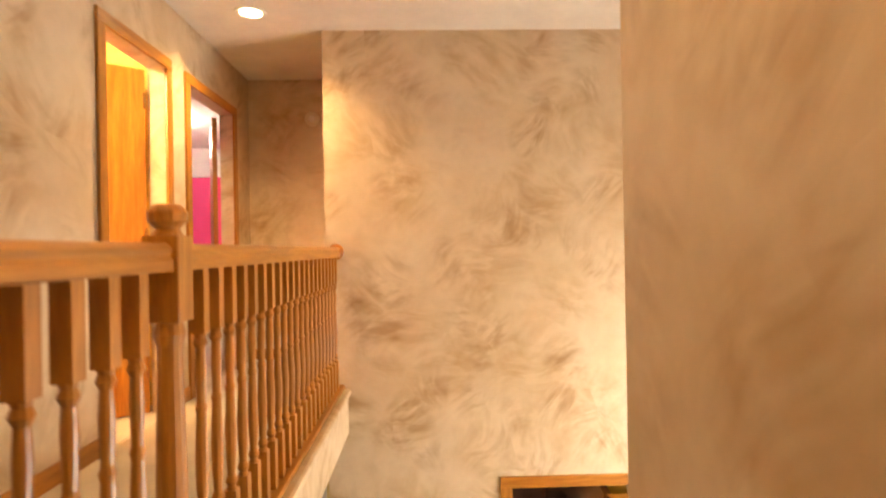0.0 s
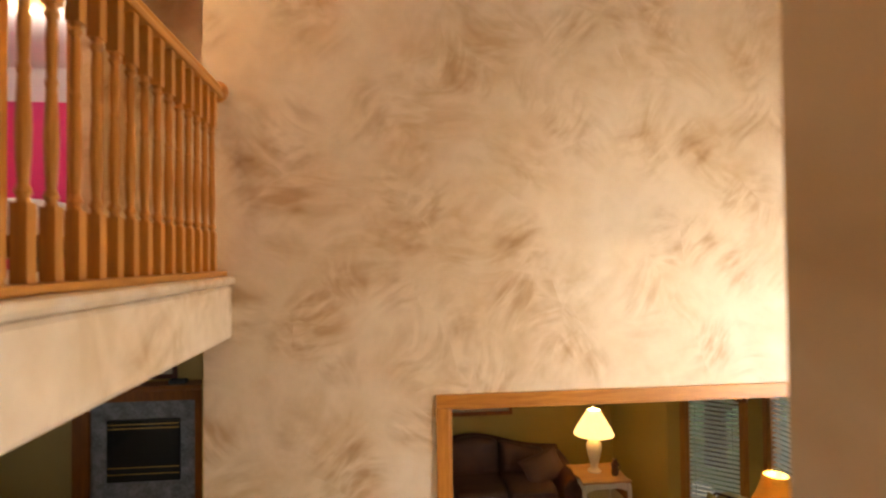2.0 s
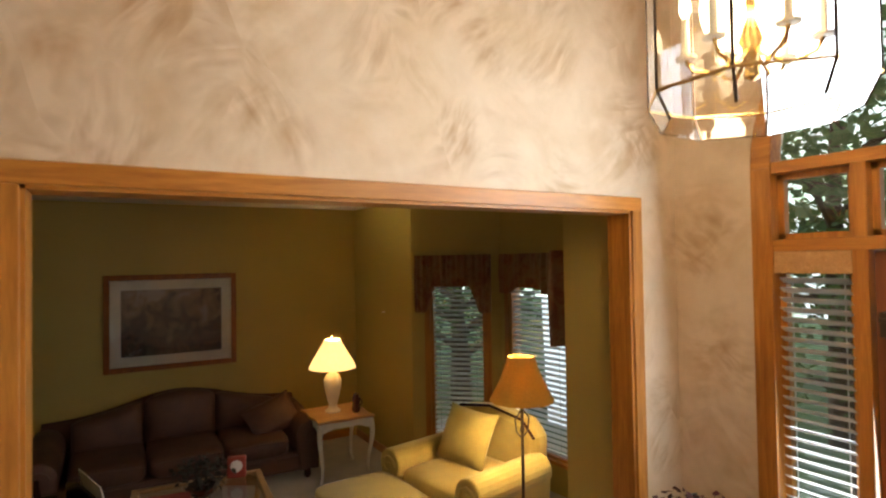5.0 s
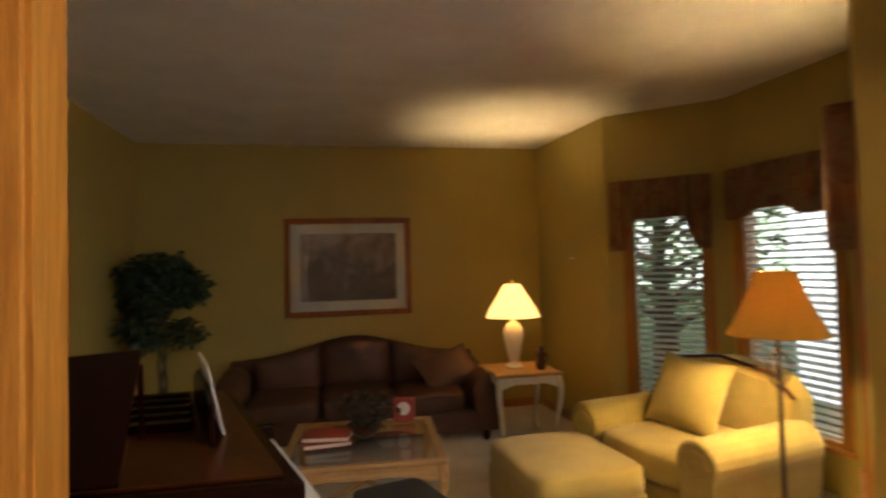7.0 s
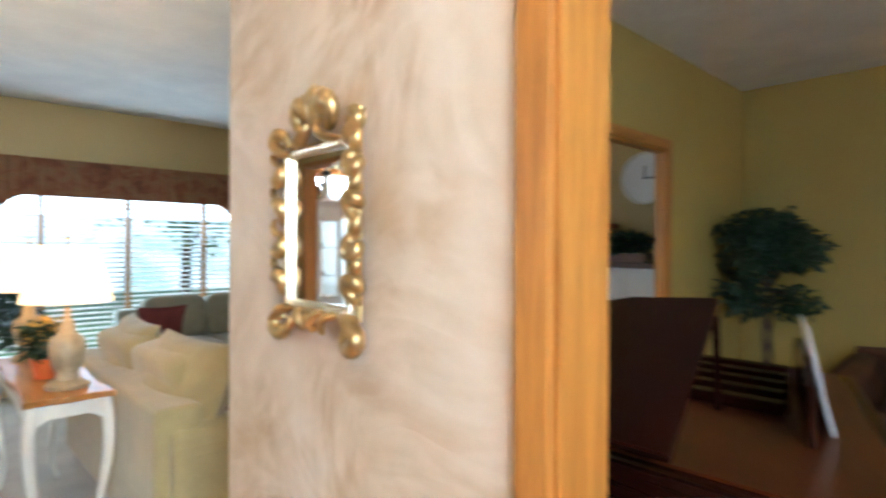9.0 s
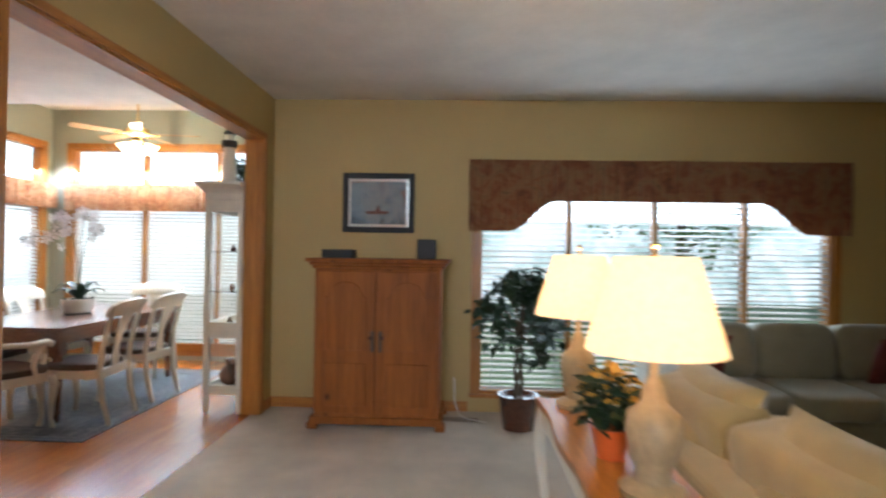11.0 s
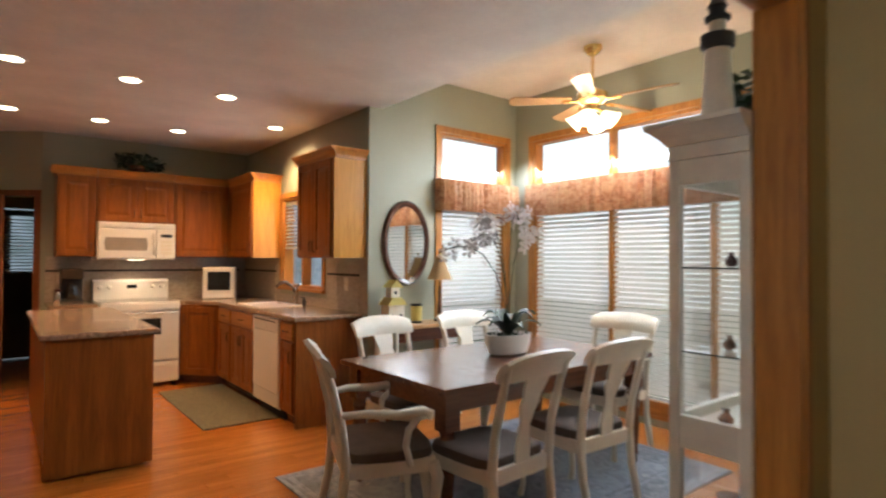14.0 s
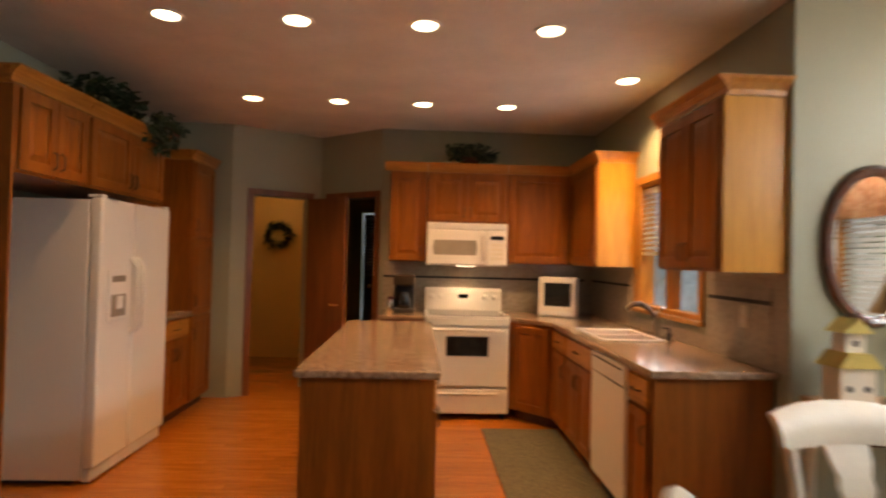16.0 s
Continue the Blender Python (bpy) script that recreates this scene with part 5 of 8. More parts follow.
pillow(pose(1.93, 7.56, 0.57, -38, -16, 12), (0.27, 0.08, 0.19), M_LEATHER, "brown leather pillow leaning on the sofa")


def cabriole(bm, x, y, h, dx, dy, r=0.03, knee=0.05):
    """A curved leg that bows out at the knee and in at the ankle."""
    pts, rad = [], []
    for i in range(13):
        k = i / 12
        off = knee * math.sin(k * math.pi * 1.15 + 0.2) * (1 - k) * 1.6 - 0.4 * knee * math.sin(k * math.pi)
        if k > 0.85:
            off += (k - 0.85) * knee * 3.5
        pts.append((x + dx * off, y + dy * off, h * (1 - k)))
        rad.append(r * (1.0 - 0.55 * min(1, k * 1.15)) + (0.006 if k > 0.92 else 0))
    return tube(bm, pts, rad, 8)


def carved_table(name, m, w, d, h, top_mat, leg_mat, label, category="table", glass_top=False, stretcher=False, over=0.03):
    """A table with cabriole legs and a scalloped apron, centred on the origin."""
    t = thing(name, label, category, m)
    x, y = w / 2, d / 2
    if glass_top:
        for a in ((-x, -y, x, -y + 0.05), (-x, y - 0.05, x, y), (-x, -y + 0.05, -x + 0.05, y - 0.05), (x - 0.05, -y + 0.05, x, y - 0.05)):
            part("top_frame", boxes((a[0], a[1], h - 0.03, a[2], a[3], h)), top_mat, t, bevel=0.008)
        part("glass_top", boxes((-x + 0.05, -y + 0.05, h - 0.02, x - 0.05, y - 0.05, h - 0.01)), M_PICGLASS, t)
    else:
        bm = bmesh.new()
        n = 10
        prof = []
        for (x0, y0, x1, y1) in ((-x, -y, x, -y), (x, -y, x, y), (x, y, -x, y), (-x, y, -x, -y)):
            for i in range(n):
                k = i / n
                wob = 0.018 * math.sin(k * math.pi * 2) ** 2 if 0.05 < k < 0.95 else 0
                px, py = x0 + (x1 - x0) * k, y0 + (y1 - y0) * k
                prof.append((px * (1 - wob / x) if x0 == x1 else px, py * (1 - wob / y) if y0 == y1 else py))
        prism(bm, prof, 2, h - 0.028, h)
        part("tabletop", bm, top_mat, t, bevel=0.006)
    for (ax, fixed, lo, hi) in ((0, -y + over, -x + over, x - over), (0, y - over, -x + over, x - over), (1, -x + over, -y + over, y - over), (1, x - over, -y + over, y - over)):
        n = 16
        pts = [(hi, h - 0.03), (lo, h - 0.03)] + [(lo + (hi - lo) * i / n, h - 0.075 - 0.035 * abs(math.cos(math.pi * i / n)) - 0.012 * math.cos(4 * math.pi * i / n)) for i in range(n + 1)]
        bm = bmesh.new()
        prism(bm, pts, 1 - ax if ax == 0 else 0, fixed - 0.011, fixed + 0.011)
        part("apron", bm, leg_mat, t, bevel=0.003)
    for sx in (-1, 1):
        for sy in (-1, 1):
            bm = cabriole(bmesh.new(), sx * (x - over - 0.02), sy * (y - over - 0.02), h - 0.03, sx * 0.7, sy * 0.7)
            part("leg", bm, leg_mat, t, smooth=True)
    if stretcher:
        for sx in (-1, 1):
            part("stretcher", tube(bmesh.new(), [(sx * (x - 0.1), -y + 0.1, 0.16), (0, 0, 0.2), (-sx * (x - 0.1), y - 0.1, 0.16)], 0.014, 8), leg_mat, t)
    return t


carved_table("end_table", pose(2.5, 7.24, 0), 0.58, 0.60, 0.60, M_MAPLE, M_CREAM, "carved end table with a pale wood top beside the sofa", "end table")
carved_table("coffee_table", pose(1.09, 6.05, 0, 0, 0, -4), 0.92, 0.92, 0.45, M_MAPLE, M_MAPLE, "square carved pale wood coffee table with a glass top", "coffee table", True, True)


def table_lamp(name, m, label, base_prof, base_mat, shade_prof, shade_mat, power, lit=True, colour=WARM):
    t = thing(name, label, "table lamp", m)
    part("base", lathe(bmesh.new(), base_prof, 20), base_mat, t, smooth=True)
    bm = lathe(bmesh.new(), shade_prof + [(r - 0.004, z) for r, z in shade_prof[::-1]], 28)
    part("shade", bm, shade_mat, t, smooth=True)
    zt = max(z for r, z in shade_prof)
    zb = min(z for r, z in shade_prof)
    part("harp", tube(bmesh.new(), [(0, 0, base_prof[-1][1] - 0.01), (0, 0, zt + 0.03)], 0.005, 6), M_BRASS, t)
    part("finial", lathe(bmesh.new(), [(0.004, zt + 0.02), (0.012, zt + 0.03), (0.0, zt + 0.05)], 10), M_BRASS, t)
    if lit:
        part("bulb", lathe(bmesh.new(), [(0.0, zb + 0.06), (0.025, zb + 0.08), (0.03, zb + 0.12), (0.0, zb + 0.16)], 12), M_BULB, t)
        p = m @ Vector((0, 0, zb + 0.13))
        lamp("table_lamp_light", "POINT", Matrix.Translation(p), power, colour, 0.05)
    return t


CROCK = [(0.075, 0.0), (0.08, 0.015), (0.045, 0.04), (0.04, 0.07), (0.055, 0.12), (0.085, 0.26), (0.088, 0.33), (0.06, 0.38), (0.03, 0.40), (0.012, 0.43), (0.012, 0.47)]
table_lamp("living_table_lamp", pose(2.47, 7.27, 0.60), "lit cream ceramic table lamp with a wide pleated shade", CROCK, M_CREAM, [(0.238, 0.445), (0.208, 0.51), (0.15, 0.605), (0.088, 0.705), (0.075, 0.73)], M_SHADEW, 190, colour=(1.0, 0.72, 0.36))
bt = thing("brown_figurine", "small dark brown jug figurine on the end table", "figurine", pose(2.66, 7.12, 0.60))
part("body", lathe(bmesh.new(), [(0.03, 0), (0.045, 0.03), (0.035, 0.09), (0.045, 0.12), (0.03, 0.165), (0.03, 0.19), (0.0, 0.2)], 14), M_DARKWOOD, bt, smooth=True)
part("handle", tube(bmesh.new(), [(0.04, 0, 0.06), (0.07, 0, 0.09), (0.04, 0, 0.14)], 0.007, 6), M_DARKWOOD, bt)

M_BOOK = plain("red_book_cover", (0.35, 0.05, 0.03), 0.5, var=0.15)
for k, (x, y, rz) in enumerate(((0.86, 6.02, 6), (0.87, 6.03, -9))):
    b = thing("book", "red hardback book lying on the coffee table", "book", pose(x, y, 0.452 + 0.032 * k, 0, 0, rz), "books on the coffee table")
    part("cover", boxes((-0.14, -0.1, 0, 0.14, 0.1, 0.004), (-0.14, -0.1, 0.026, 0.14, 0.1, 0.030), (-0.14, -0.1, 0.004, -0.136, 0.1, 0.026)), M_BOOK, b)
    part("page_block", boxes((-0.135, -0.095, 0.0042, 0.135, 0.095, 0.0258)), M_CREAM, b)
cl = thing("mantel_clock", "small red wooden desk clock on the coffee table", "clock", pose(1.38, 6.38, 0.452, 0, 0, -14))
part("case", boxes((-0.07, -0.035, 0, 0.07, 0.035, 0.16)), M_BOOK, cl, bevel=0.012)
part("dial", lathe(bmesh.new(), [(0.045, 0.0), (0.045, 0.006), (0.0, 0.007)], 20, m=Matrix.Translation((0, -0.036, 0.095)) @ pose(0, 0, 0, 90)), M_WHITE, cl)
gp = thing("centre_plant", "dried dark olive plant in a bowl on the coffee table", "plant", pose(1.1, 6.12, 0.452))
part("bowl", lathe(bmesh.new(), [(0.05, 0), (0.09, 0.04), (0.1, 0.08), (0.09, 0.08), (0.0, 0.05)], 16), M_DARKWOOD, gp, smooth=True)
part("leaves", foliage(bmesh.new(), random.Random(21), (0, 0, 0.17), (0.2, 0.16, 0.12), 200, 0.06), plain("dried_olive_leaf", (0.045, 0.032, 0.014), 0.7, var=0.5, scale=25), gp)

# armchair, ottoman and floor lamp: the chair faces -x
ac = thing("club_armchair", "gold upholstered rolled-arm club chair by the bay", "armchair", pose(2.98, 5.52, 0, 0, 0, -78))
part("base", boxes((-0.48, -0.44, 0.08, 0.48, 0.42, 0.30)), M_GOLDCLOTH, ac, bevel=0.03)
for sx in (-1, 1):
    bm = bmesh.new()
    pr = [(sx * 0.34, 0.1), (sx * 0.52, 0.1)] + [(sx * 0.44 + p[0], 0.50 + p[1]) for p in arc(0, 0, 0.125, -30 if sx > 0 else 210, 210 if sx > 0 else -30, 14)]
    prism(bm, pr if sx > 0 else pr[::-1], 1, -0.46, 0.34)
    part("arm", bm, M_GOLDCLOTH, ac, bevel=0.02)
    part("arm_scroll", tube(bmesh.new(), [(sx * 0.44 + 0.085 * (1 - k / 14) * math.cos(k * 0.75), -0.468, 0.50 + 0.085 * (1 - k / 14) * math.sin(k * 0.75)) for k in range(13)], 0.008, 6), M_GOLDCLOTH, ac)
bm = bmesh.new()
prism(bm, [(-0.44, 0.28), (0.44, 0.28), (0.46, 0.74), (0.34, 0.86), (0.0, 0.91), (-0.34, 0.86), (-0.46, 0.74)], 1, 0.26, 0.46)
part("back", bm, M_GOLDCLOTH, ac, bevel=0.06)
part("seat_cushion", cushion(bmesh.new(), (0, -0.08, 0.40), (0.34, 0.38, 0.10), 0.35), M_GOLDCLOTH, ac, smooth=True)
part("back_trim", tube(bmesh.new(), [(-0.46, 0.25, 0.74), (-0.34, 0.25, 0.865), (0, 0.25, 0.915), (0.34, 0.25, 0.865), (0.46, 0.25, 0.74)], 0.012, 8), M_DARKWOOD, ac, "dark piping along the back")
for x in (-0.42, 0.42):
    for y in (-0.38, 0.36):
        part("foot", lathe(bmesh.new(), [(0.02, 0), (0.03, 0.03), (0.028, 0.085)], 10, x=x, y=y), M_DARKWOOD, ac)
pillow(pose(3.0, 5.58, 0.70, 8, -64, 10), (0.23, 0.25, 0.10), M_GOLDCLOTH, "square gold pillow on the club chair")
ot = thing("ottoman", "gold upholstered ottoman in front of the club chair", "ottoman", pose(2.17, 5.56, 0, 0, 0, 4))
part("body", boxes((-0.31, -0.38, 0.07, 0.31, 0.38, 0.30)), M_GOLDCLOTH, ot, bevel=0.03)
part("top_cushion", cushion(bmesh.new(), (0, 0, 0.36), (0.325, 0.395, 0.085), 0.3), M_GOLDCLOTH, ot, smooth=True)
for x in (-0.26, 0.26):
    for y in (-0.33, 0.33):
        part("foot", lathe(bmesh.new(), [(0.02, 0), (0.03, 0.03), (0.028, 0.075)], 10, x=x, y=y), M_DARKWOOD, ot)
fl = thing("floor_lamp", "tall bronze floor lamp with a fluted amber shade", "floor lamp", pose(3.02, 4.88, 0))
part("base", lathe(bmesh.new(), [(0.14, 0), (0.14, 0.015), (0.06, 0.04), (0.015, 0.06)], 24), M_NICKEL, fl, smooth=True)
part("pole", lathe(bmesh.new(), [(0.011, 0.05), (0.011, 0.9), (0.02, 0.92), (0.011, 0.95), (0.011, 1.12)], 10), M_NICKEL, fl)
for sx in (-1, 1):
    part("pole_scroll", tube(bmesh.new(), [(0, 0, 0.86), (sx * 0.05, 0, 0.92), (sx * 0.06, 0, 1.0), (sx * 0.02, 0, 1.05), (0, 0, 1.07)], 0.006, 6), M_NICKEL, fl)
bm = bmesh.new()
n = 48
sp = [(0.225, 1.13), (0.198, 1.18), (0.152, 1.27), (0.115, 1.36), (0.095, 1.435)]
rg = []
for r, z in sp + [(a - 0.004, b) for a, b in sp[::-1]]:
    rg.append([bm.verts.new((r * (1 + 0.018 * math.cos(12 * 2 * math.pi * i / n)) * math.cos(2 * math.pi * i / n), r * (1 + 0.018 * math.cos(12 * 2 * math.pi * i / n)) * math.sin(2 * math.pi * i / n), z)) for i in range(n)])
for a, b in zip(rg, rg[1:]):
    for i in range(n):
        bm.faces.new((a[i], a[(i + 1) % n], b[(i + 1) % n], b[i]))
part("shade", bm, M_SHADEA, fl, "fluted amber cloth shade", smooth=True)
part("bulb", lathe(bmesh.new(), [(0.0, 1.2), (0.03, 1.24), (0.03, 1.28), (0.0, 1.32)], 12), M_BULB, fl)
lamp("floor_lamp_light", "POINT", Matrix.Translation((3.02, 4.88, 1.26)), 130, (1.0, 0.72, 0.36), 0.045)

# grand piano: its keyboard faces +x
pn = thing("grand_piano", "dark mahogany baby grand piano with its lid raised", "piano", pose(0.0, 0.0, 0.0))
body = [(0.84, 4.02), (0.45, 5.27), (0.08, 5.24), (-0.12, 5.12), (-0.28, 4.98), (-0.45, 4.88), (-0.60, 4.70), (-0.68, 4.48), (-0.66, 4.22), (-0.56, 4.06), (-0.36, 4.02)]
TURN_P = Matrix.Translation((0.84, 4.02, 0)) @ Matrix.Rotation(radians(17.3), 4, "Z") @ Matrix.Diagonal((1, 0.92, 1, 1)) @ Matrix.Translation((-0.84, -4.02, 0))
bm = bmesh.new()
prism(bm, body[::-1], 2, 0.66, 0.96)
part("case", bm, M_PIANO, pn, bevel=0.012)
part("key_slip", boxes((0.84, 4.02, 0.62, 1.02, 5.44, 0.70)), M_PIANO, pn, bevel=0.01).matrix_basis = TURN_P
for y0 in (4.02, 5.34):
    part("key_block", boxes((0.84, y0, 0.70, 1.01, y0 + 0.10, 0.80)), M_PIANO, pn, bevel=0.012).matrix_basis = TURN_P
part("white_keys", boxes(*[(0.852, 4.13 + 0.0231 * i, 0.70, 1.0, 4.13 + 0.0231 * i + 0.0218, 0.735) for i in range(52)]), M_WHITE, pn, "white piano keys").matrix_basis = TURN_P
part("black_keys", boxes(*[(0.845, 4.13 + 0.0231 * (i + 1) - 0.006, 0.733, 0.94, 4.13 + 0.0231 * (i + 1) + 0.006, 0.747) for i in range(51) if i % 7 not in (1, 4)]), M_BLACK, pn, "black piano keys").matrix_basis = TURN_P
bm = bmesh.new()
inner = [(-0.02 + (p[0] + 0.02) * 0.93, 4.7 + (p[1] - 4.7) * 0.93) for p in body]
prism(bm, inner[::-1], 2, 0.961, 0.968)
part("iron_plate", bm, plain("bronze_plate", (0.11, 0.028, 0.007), 0.3, 0.6, var=0.25), pn, "bronze painted plate inside")
for k in range(5):
    part("damper_rail", boxes((-0.40 + 0.04 * k, 4.56 + 0.12 * k, 0.968, 0.44 - 0.03 * k, 4.615 + 0.12 * k, 1.0)), M_PIANO, pn, bevel=0.006)
part("string_rest", boxes((0.12, 4.50, 0.968, 0.16, 5.10, 0.985)), M_PIANO, pn, bevel=0.004)
lid = [(0.40, 0.0), (0.40, 1.38), (0.16, 1.32), (-0.02, 1.12), (-0.16, 0.94), (-0.40, 0.84), (-0.60, 0.68), (-0.68, 0.46), (-0.66, 0.2), (-0.56, 0.02), (-0.36, 0.0)]
bm = bmesh.new()
prism(bm, lid[::-1], 2, 0, 0.02)
bm.transform(Matrix.Translation((0, 4.02, 0.985)) @ Matrix.Rotation(radians(26), 4, "X") @ Matrix.Diagonal((1, 0.42, 1, 1)))
for v in bm.verts:
    v.co.x -= 0.20 * (v.co.y - 4.02)
part("lid", bm, M_PIANO, pn, bevel=0.004)
part("lid_prop", tube(bmesh.new(), [(0.3, 4.52, 0.965), (0.3, 4.50, 1.21)], 0.01, 8), M_PIANO, pn)
bm = bmesh.new()
prism(bm, [(4.36, 0.97), (4.96, 0.97), (4.96, 1.10), (4.8, 1.14), (4.5, 1.14), (4.36, 1.10)], 0, 0.52, 0.535)
part("music_desk", bm, M_PIANO, pn, bevel=0.004).matrix_basis = Matrix.Translation((0.527, 4.62, 0)) @ Matrix.Rotation(radians(17), 4, "Z") @ Matrix.Translation((-0.527 - 0.06, -4.62, 0))
for (x, y) in ((0.70, 4.14), (0.42, 5.12), (-0.45, 4.4)):
    part("leg", lathe(bmesh.new(), [(0.035, 0.03), (0.045, 0.08), (0.035, 0.12), (0.05, 0.45), (0.06, 0.66)], 12, x=x, y=y), M_PIANO, pn, smooth=True)
    part("caster", lathe(bmesh.new(), [(0.02, 0), (0.025, 0.015), (0.02, 0.03)], 10, x=x, y=y), M_BRASS, pn)
part("pedal_lyre", boxes((0.55, 4.66, 0.1, 0.6, 4.8, 0.66)), M_PIANO, pn, bevel=0.006)
sh = thing("sheet_music", "open white sheet music standing on the piano", "sheet music", pose(0.515, 4.62, 0.972, 0, -12, 17))
part("page", boxes((-0.002, -0.16, 0, 0.002, 0.0, 0.24), (-0.001, 0.0, 0, 0.004, 0.16, 0.24)), M_WHITE, sh)
pb = thing("piano_bench", "dark padded piano bench", "bench", pose(1.24, 4.80, 0, 0, 0, 17))
part("seat", boxes((-0.18, -0.38, 0.42, 0.18, 0.38, 0.47)), M_PIANO, pb, bevel=0.01)
part("pad", cushion(bmesh.new(), (0, 0, 0.485), (0.175, 0.375, 0.03), 0.25), M_BLACKM, pb, "black leather pad", smooth=True)
for x in (-0.14, 0.14):
    for y in (-0.33, 0.33):
        part("leg", lathe(bmesh.new(), [(0.018, 0), (0.02, 0.1), (0.028, 0.42)], 10, x=x, y=y), M_PIANO, pb, smooth=True)


def ficus(name, m, label, height, crown_r, crown_z, leaves, seed, pot=True, leaf=0.085):
    """A potted tree: pot, soil, twisted trunks, limbs and a crown of many leaves."""
    f = thing(name, label, "potted tree", m)
    r = random.Random(seed)
    if pot:
        part("pot", lathe(bmesh.new(), [(0.12, 0), (0.15, 0.22), (0.165, 0.27), (0.15, 0.27), (0.13, 0.24), (0.0, 0.24)], 20), M_DARKWOOD, f, smooth=True)
    for k in range(3):
        a = 2.1 * k
        pts = [(0.03 * math.cos(a + i * 0.8), 0.03 * math.sin(a + i * 0.8), 0.22 + (crown_z - 0.22) * i / 8) for i in range(9)]
        part("trunk", tube(bmesh.new(), pts, [0.016 - 0.0008 * i for i in range(9)], 8), M_BARK, f, smooth=True)
    bm = bmesh.new()
    cl = bmesh.new()
    for k in range(16):
        a, e = r.uniform(0, 6.28), r.uniform(-0.6, 1.3)
        d = Vector((math.cos(a) * math.cos(e), math.sin(a) * math.cos(e), math.sin(e)))
        L = crown_r * r.uniform(0.65, 1.1)
        tip = Vector((0, 0, crown_z)) + Vector((d.x * L, d.y * L, d.z * L * (height - crown_z) / crown_r))
        tube(bm, [(0, 0, crown_z - 0.1), Vector((0, 0, crown_z)) * 0.5 + tip * 0.5, tip], [0.009, 0.006, 0.003], 5)
        foliage(cl, r, tip * 0.75 + Vector((0, 0, crown_z)) * 0.25, (crown_r * 0.42, crown_r * 0.42, crown_r * 0.36), leaves // 16, leaf, 0.5)
    part("limbs", bm, M_BARK, f)
    part("crown", cl, M_LEAF, f)
    return f


ficus("living_ficus", pose(-0.52, 7.72, 0), "potted ficus tree in the living room corner", 1.76, 0.40, 1.16, 2600, 5)
wp_ = thing("wall_plate", "small white light switch plate on the wall", "switch", Matrix.Translation((3.17, 7.55, 1.55)) @ pose(0, 0, 0, 0, 0, -88))
part("plate", boxes((-0.035, -0.006, -0.006, 0.035, 0.0, 0.006)), M_CREAM, wp_)

# ---- family room things ----
ar = thing("pine_armoire", "knotty pine armoire with two arched panel doors", "armoire", pose(-4.96, 2.335, 0, 0, 0, 90))
part("body", boxes((-0.49, 0.0, 0.08, 0.49, 0.56, 1.25)), M_PINE, ar, bevel=0.006)
part("plinth", boxes((-0.52, -0.02, 0.04, 0.52, 0.58, 0.10)), M_PINE, ar, bevel=0.012)
for sx in (-1, 1):
    part("foot", boxes((sx * 0.5 - 0.04, -0.015, 0, sx * 0.5 + 0.04, 0.1, 0.05)), M_PINE, ar, bevel=0.008)
    part("foot", boxes((sx * 0.5 - 0.04, 0.46, 0, sx * 0.5 + 0.04, 0.57, 0.05)), M_PINE, ar, bevel=0.008)
bm = bmesh.new()
for d, z0, z1 in ((0.02, 1.25, 1.275), (0.04, 1.275, 1.30), (0.065, 1.30, 1.33)):
    box(bm, -0.49 - d, -d, z0, 0.49 + d, 0.57, z1)
part("cornice", bm, M_PINE, ar, bevel=0.008)
for sx in (-1, 1):
    x0, x1 = (0.012, 0.465) if sx > 0 else (-0.465, -0.012)
    d = part("door", boxes((x0, -0.022, 0.13, x1, -0.001, 1.23)), M_PINE, ar, bevel=0.004)
    cx = (x0 + x1) / 2
    hw = 0.165
    for z0, z1, arched in ((0.19, 0.52, False), (0.62, 1.03, True)):
        bm = bmesh.new()
        pts = [(cx - hw, z0), (cx + hw, z0), (cx + hw, z1)]
        if arched:
            pts += [(cx + hw * 0.82, z1 + 0.005), (cx + hw * 0.78, z1 + 0.035)] + arc(cx, z1 + 0.035, hw * 0.72, 0, 180, 12, 0.085) + [(cx - hw * 0.78, z1 + 0.035), (cx - hw * 0.82, z1 + 0.005)]
        pts += [(cx - hw, z1)]
        prism(bm, pts, 1, -0.034, -0.0215)
        part("panel", bm, M_PINE, d, bevel=0.008)
    lathe(bm := bmesh.new(), [(0.008, 0), (0.008, 0.015), (0.016, 0.02), (0.014, 0.032), (0.0, 0.035)], 12, m=Matrix.Translation((sx * 0.045, -0.022, 0.72)) @ pose(0, 0, 0, 90))
    part("knob", bm, M_DARKWOOD, d, smooth=True)
    for z in (0.72, 0.66):
        part("pull_plate", boxes((sx * 0.03 - 0.014, -0.026, z - 0.05, sx * 0.03 + 0.014, -0.0225, z + 0.05)), M_NICKEL, d)
for x, w, h, lab in ((-0.36, 0.25, 0.07, "low black cable box on the armoire"), (0.36, 0.145, 0.16, "small black speaker on the armoire")):
    s = thing("speaker" if h > 0.1 else "cable_box", lab, "speaker" if h > 0.1 else "electronics", pose(-5.2, 2.335, 1.33, 0, 0, 90) @ Matrix.Translation((x, 0, 0)))
    part("case", boxes((-w / 2, -0.08, 0, w / 2, 0.1, h)), M_BLACKM, s, bevel=0.006)
    part("front", boxes((-w / 2 + 0.01, -0.086, 0.01, w / 2 - 0.01, -0.0805, h - 0.01)), M_BLACKM, s)
lp = frame_picture("lighthouse_picture", Matrix.Translation((-5.55, 2.242, 1.815)) @ pose(0, 0, 0, 0, 0, 90), 0.635, 0.525, 0.05, M_BLACKM, M_ART2, "black-framed seaside print over the armoire", M_WHITE, 0.025)
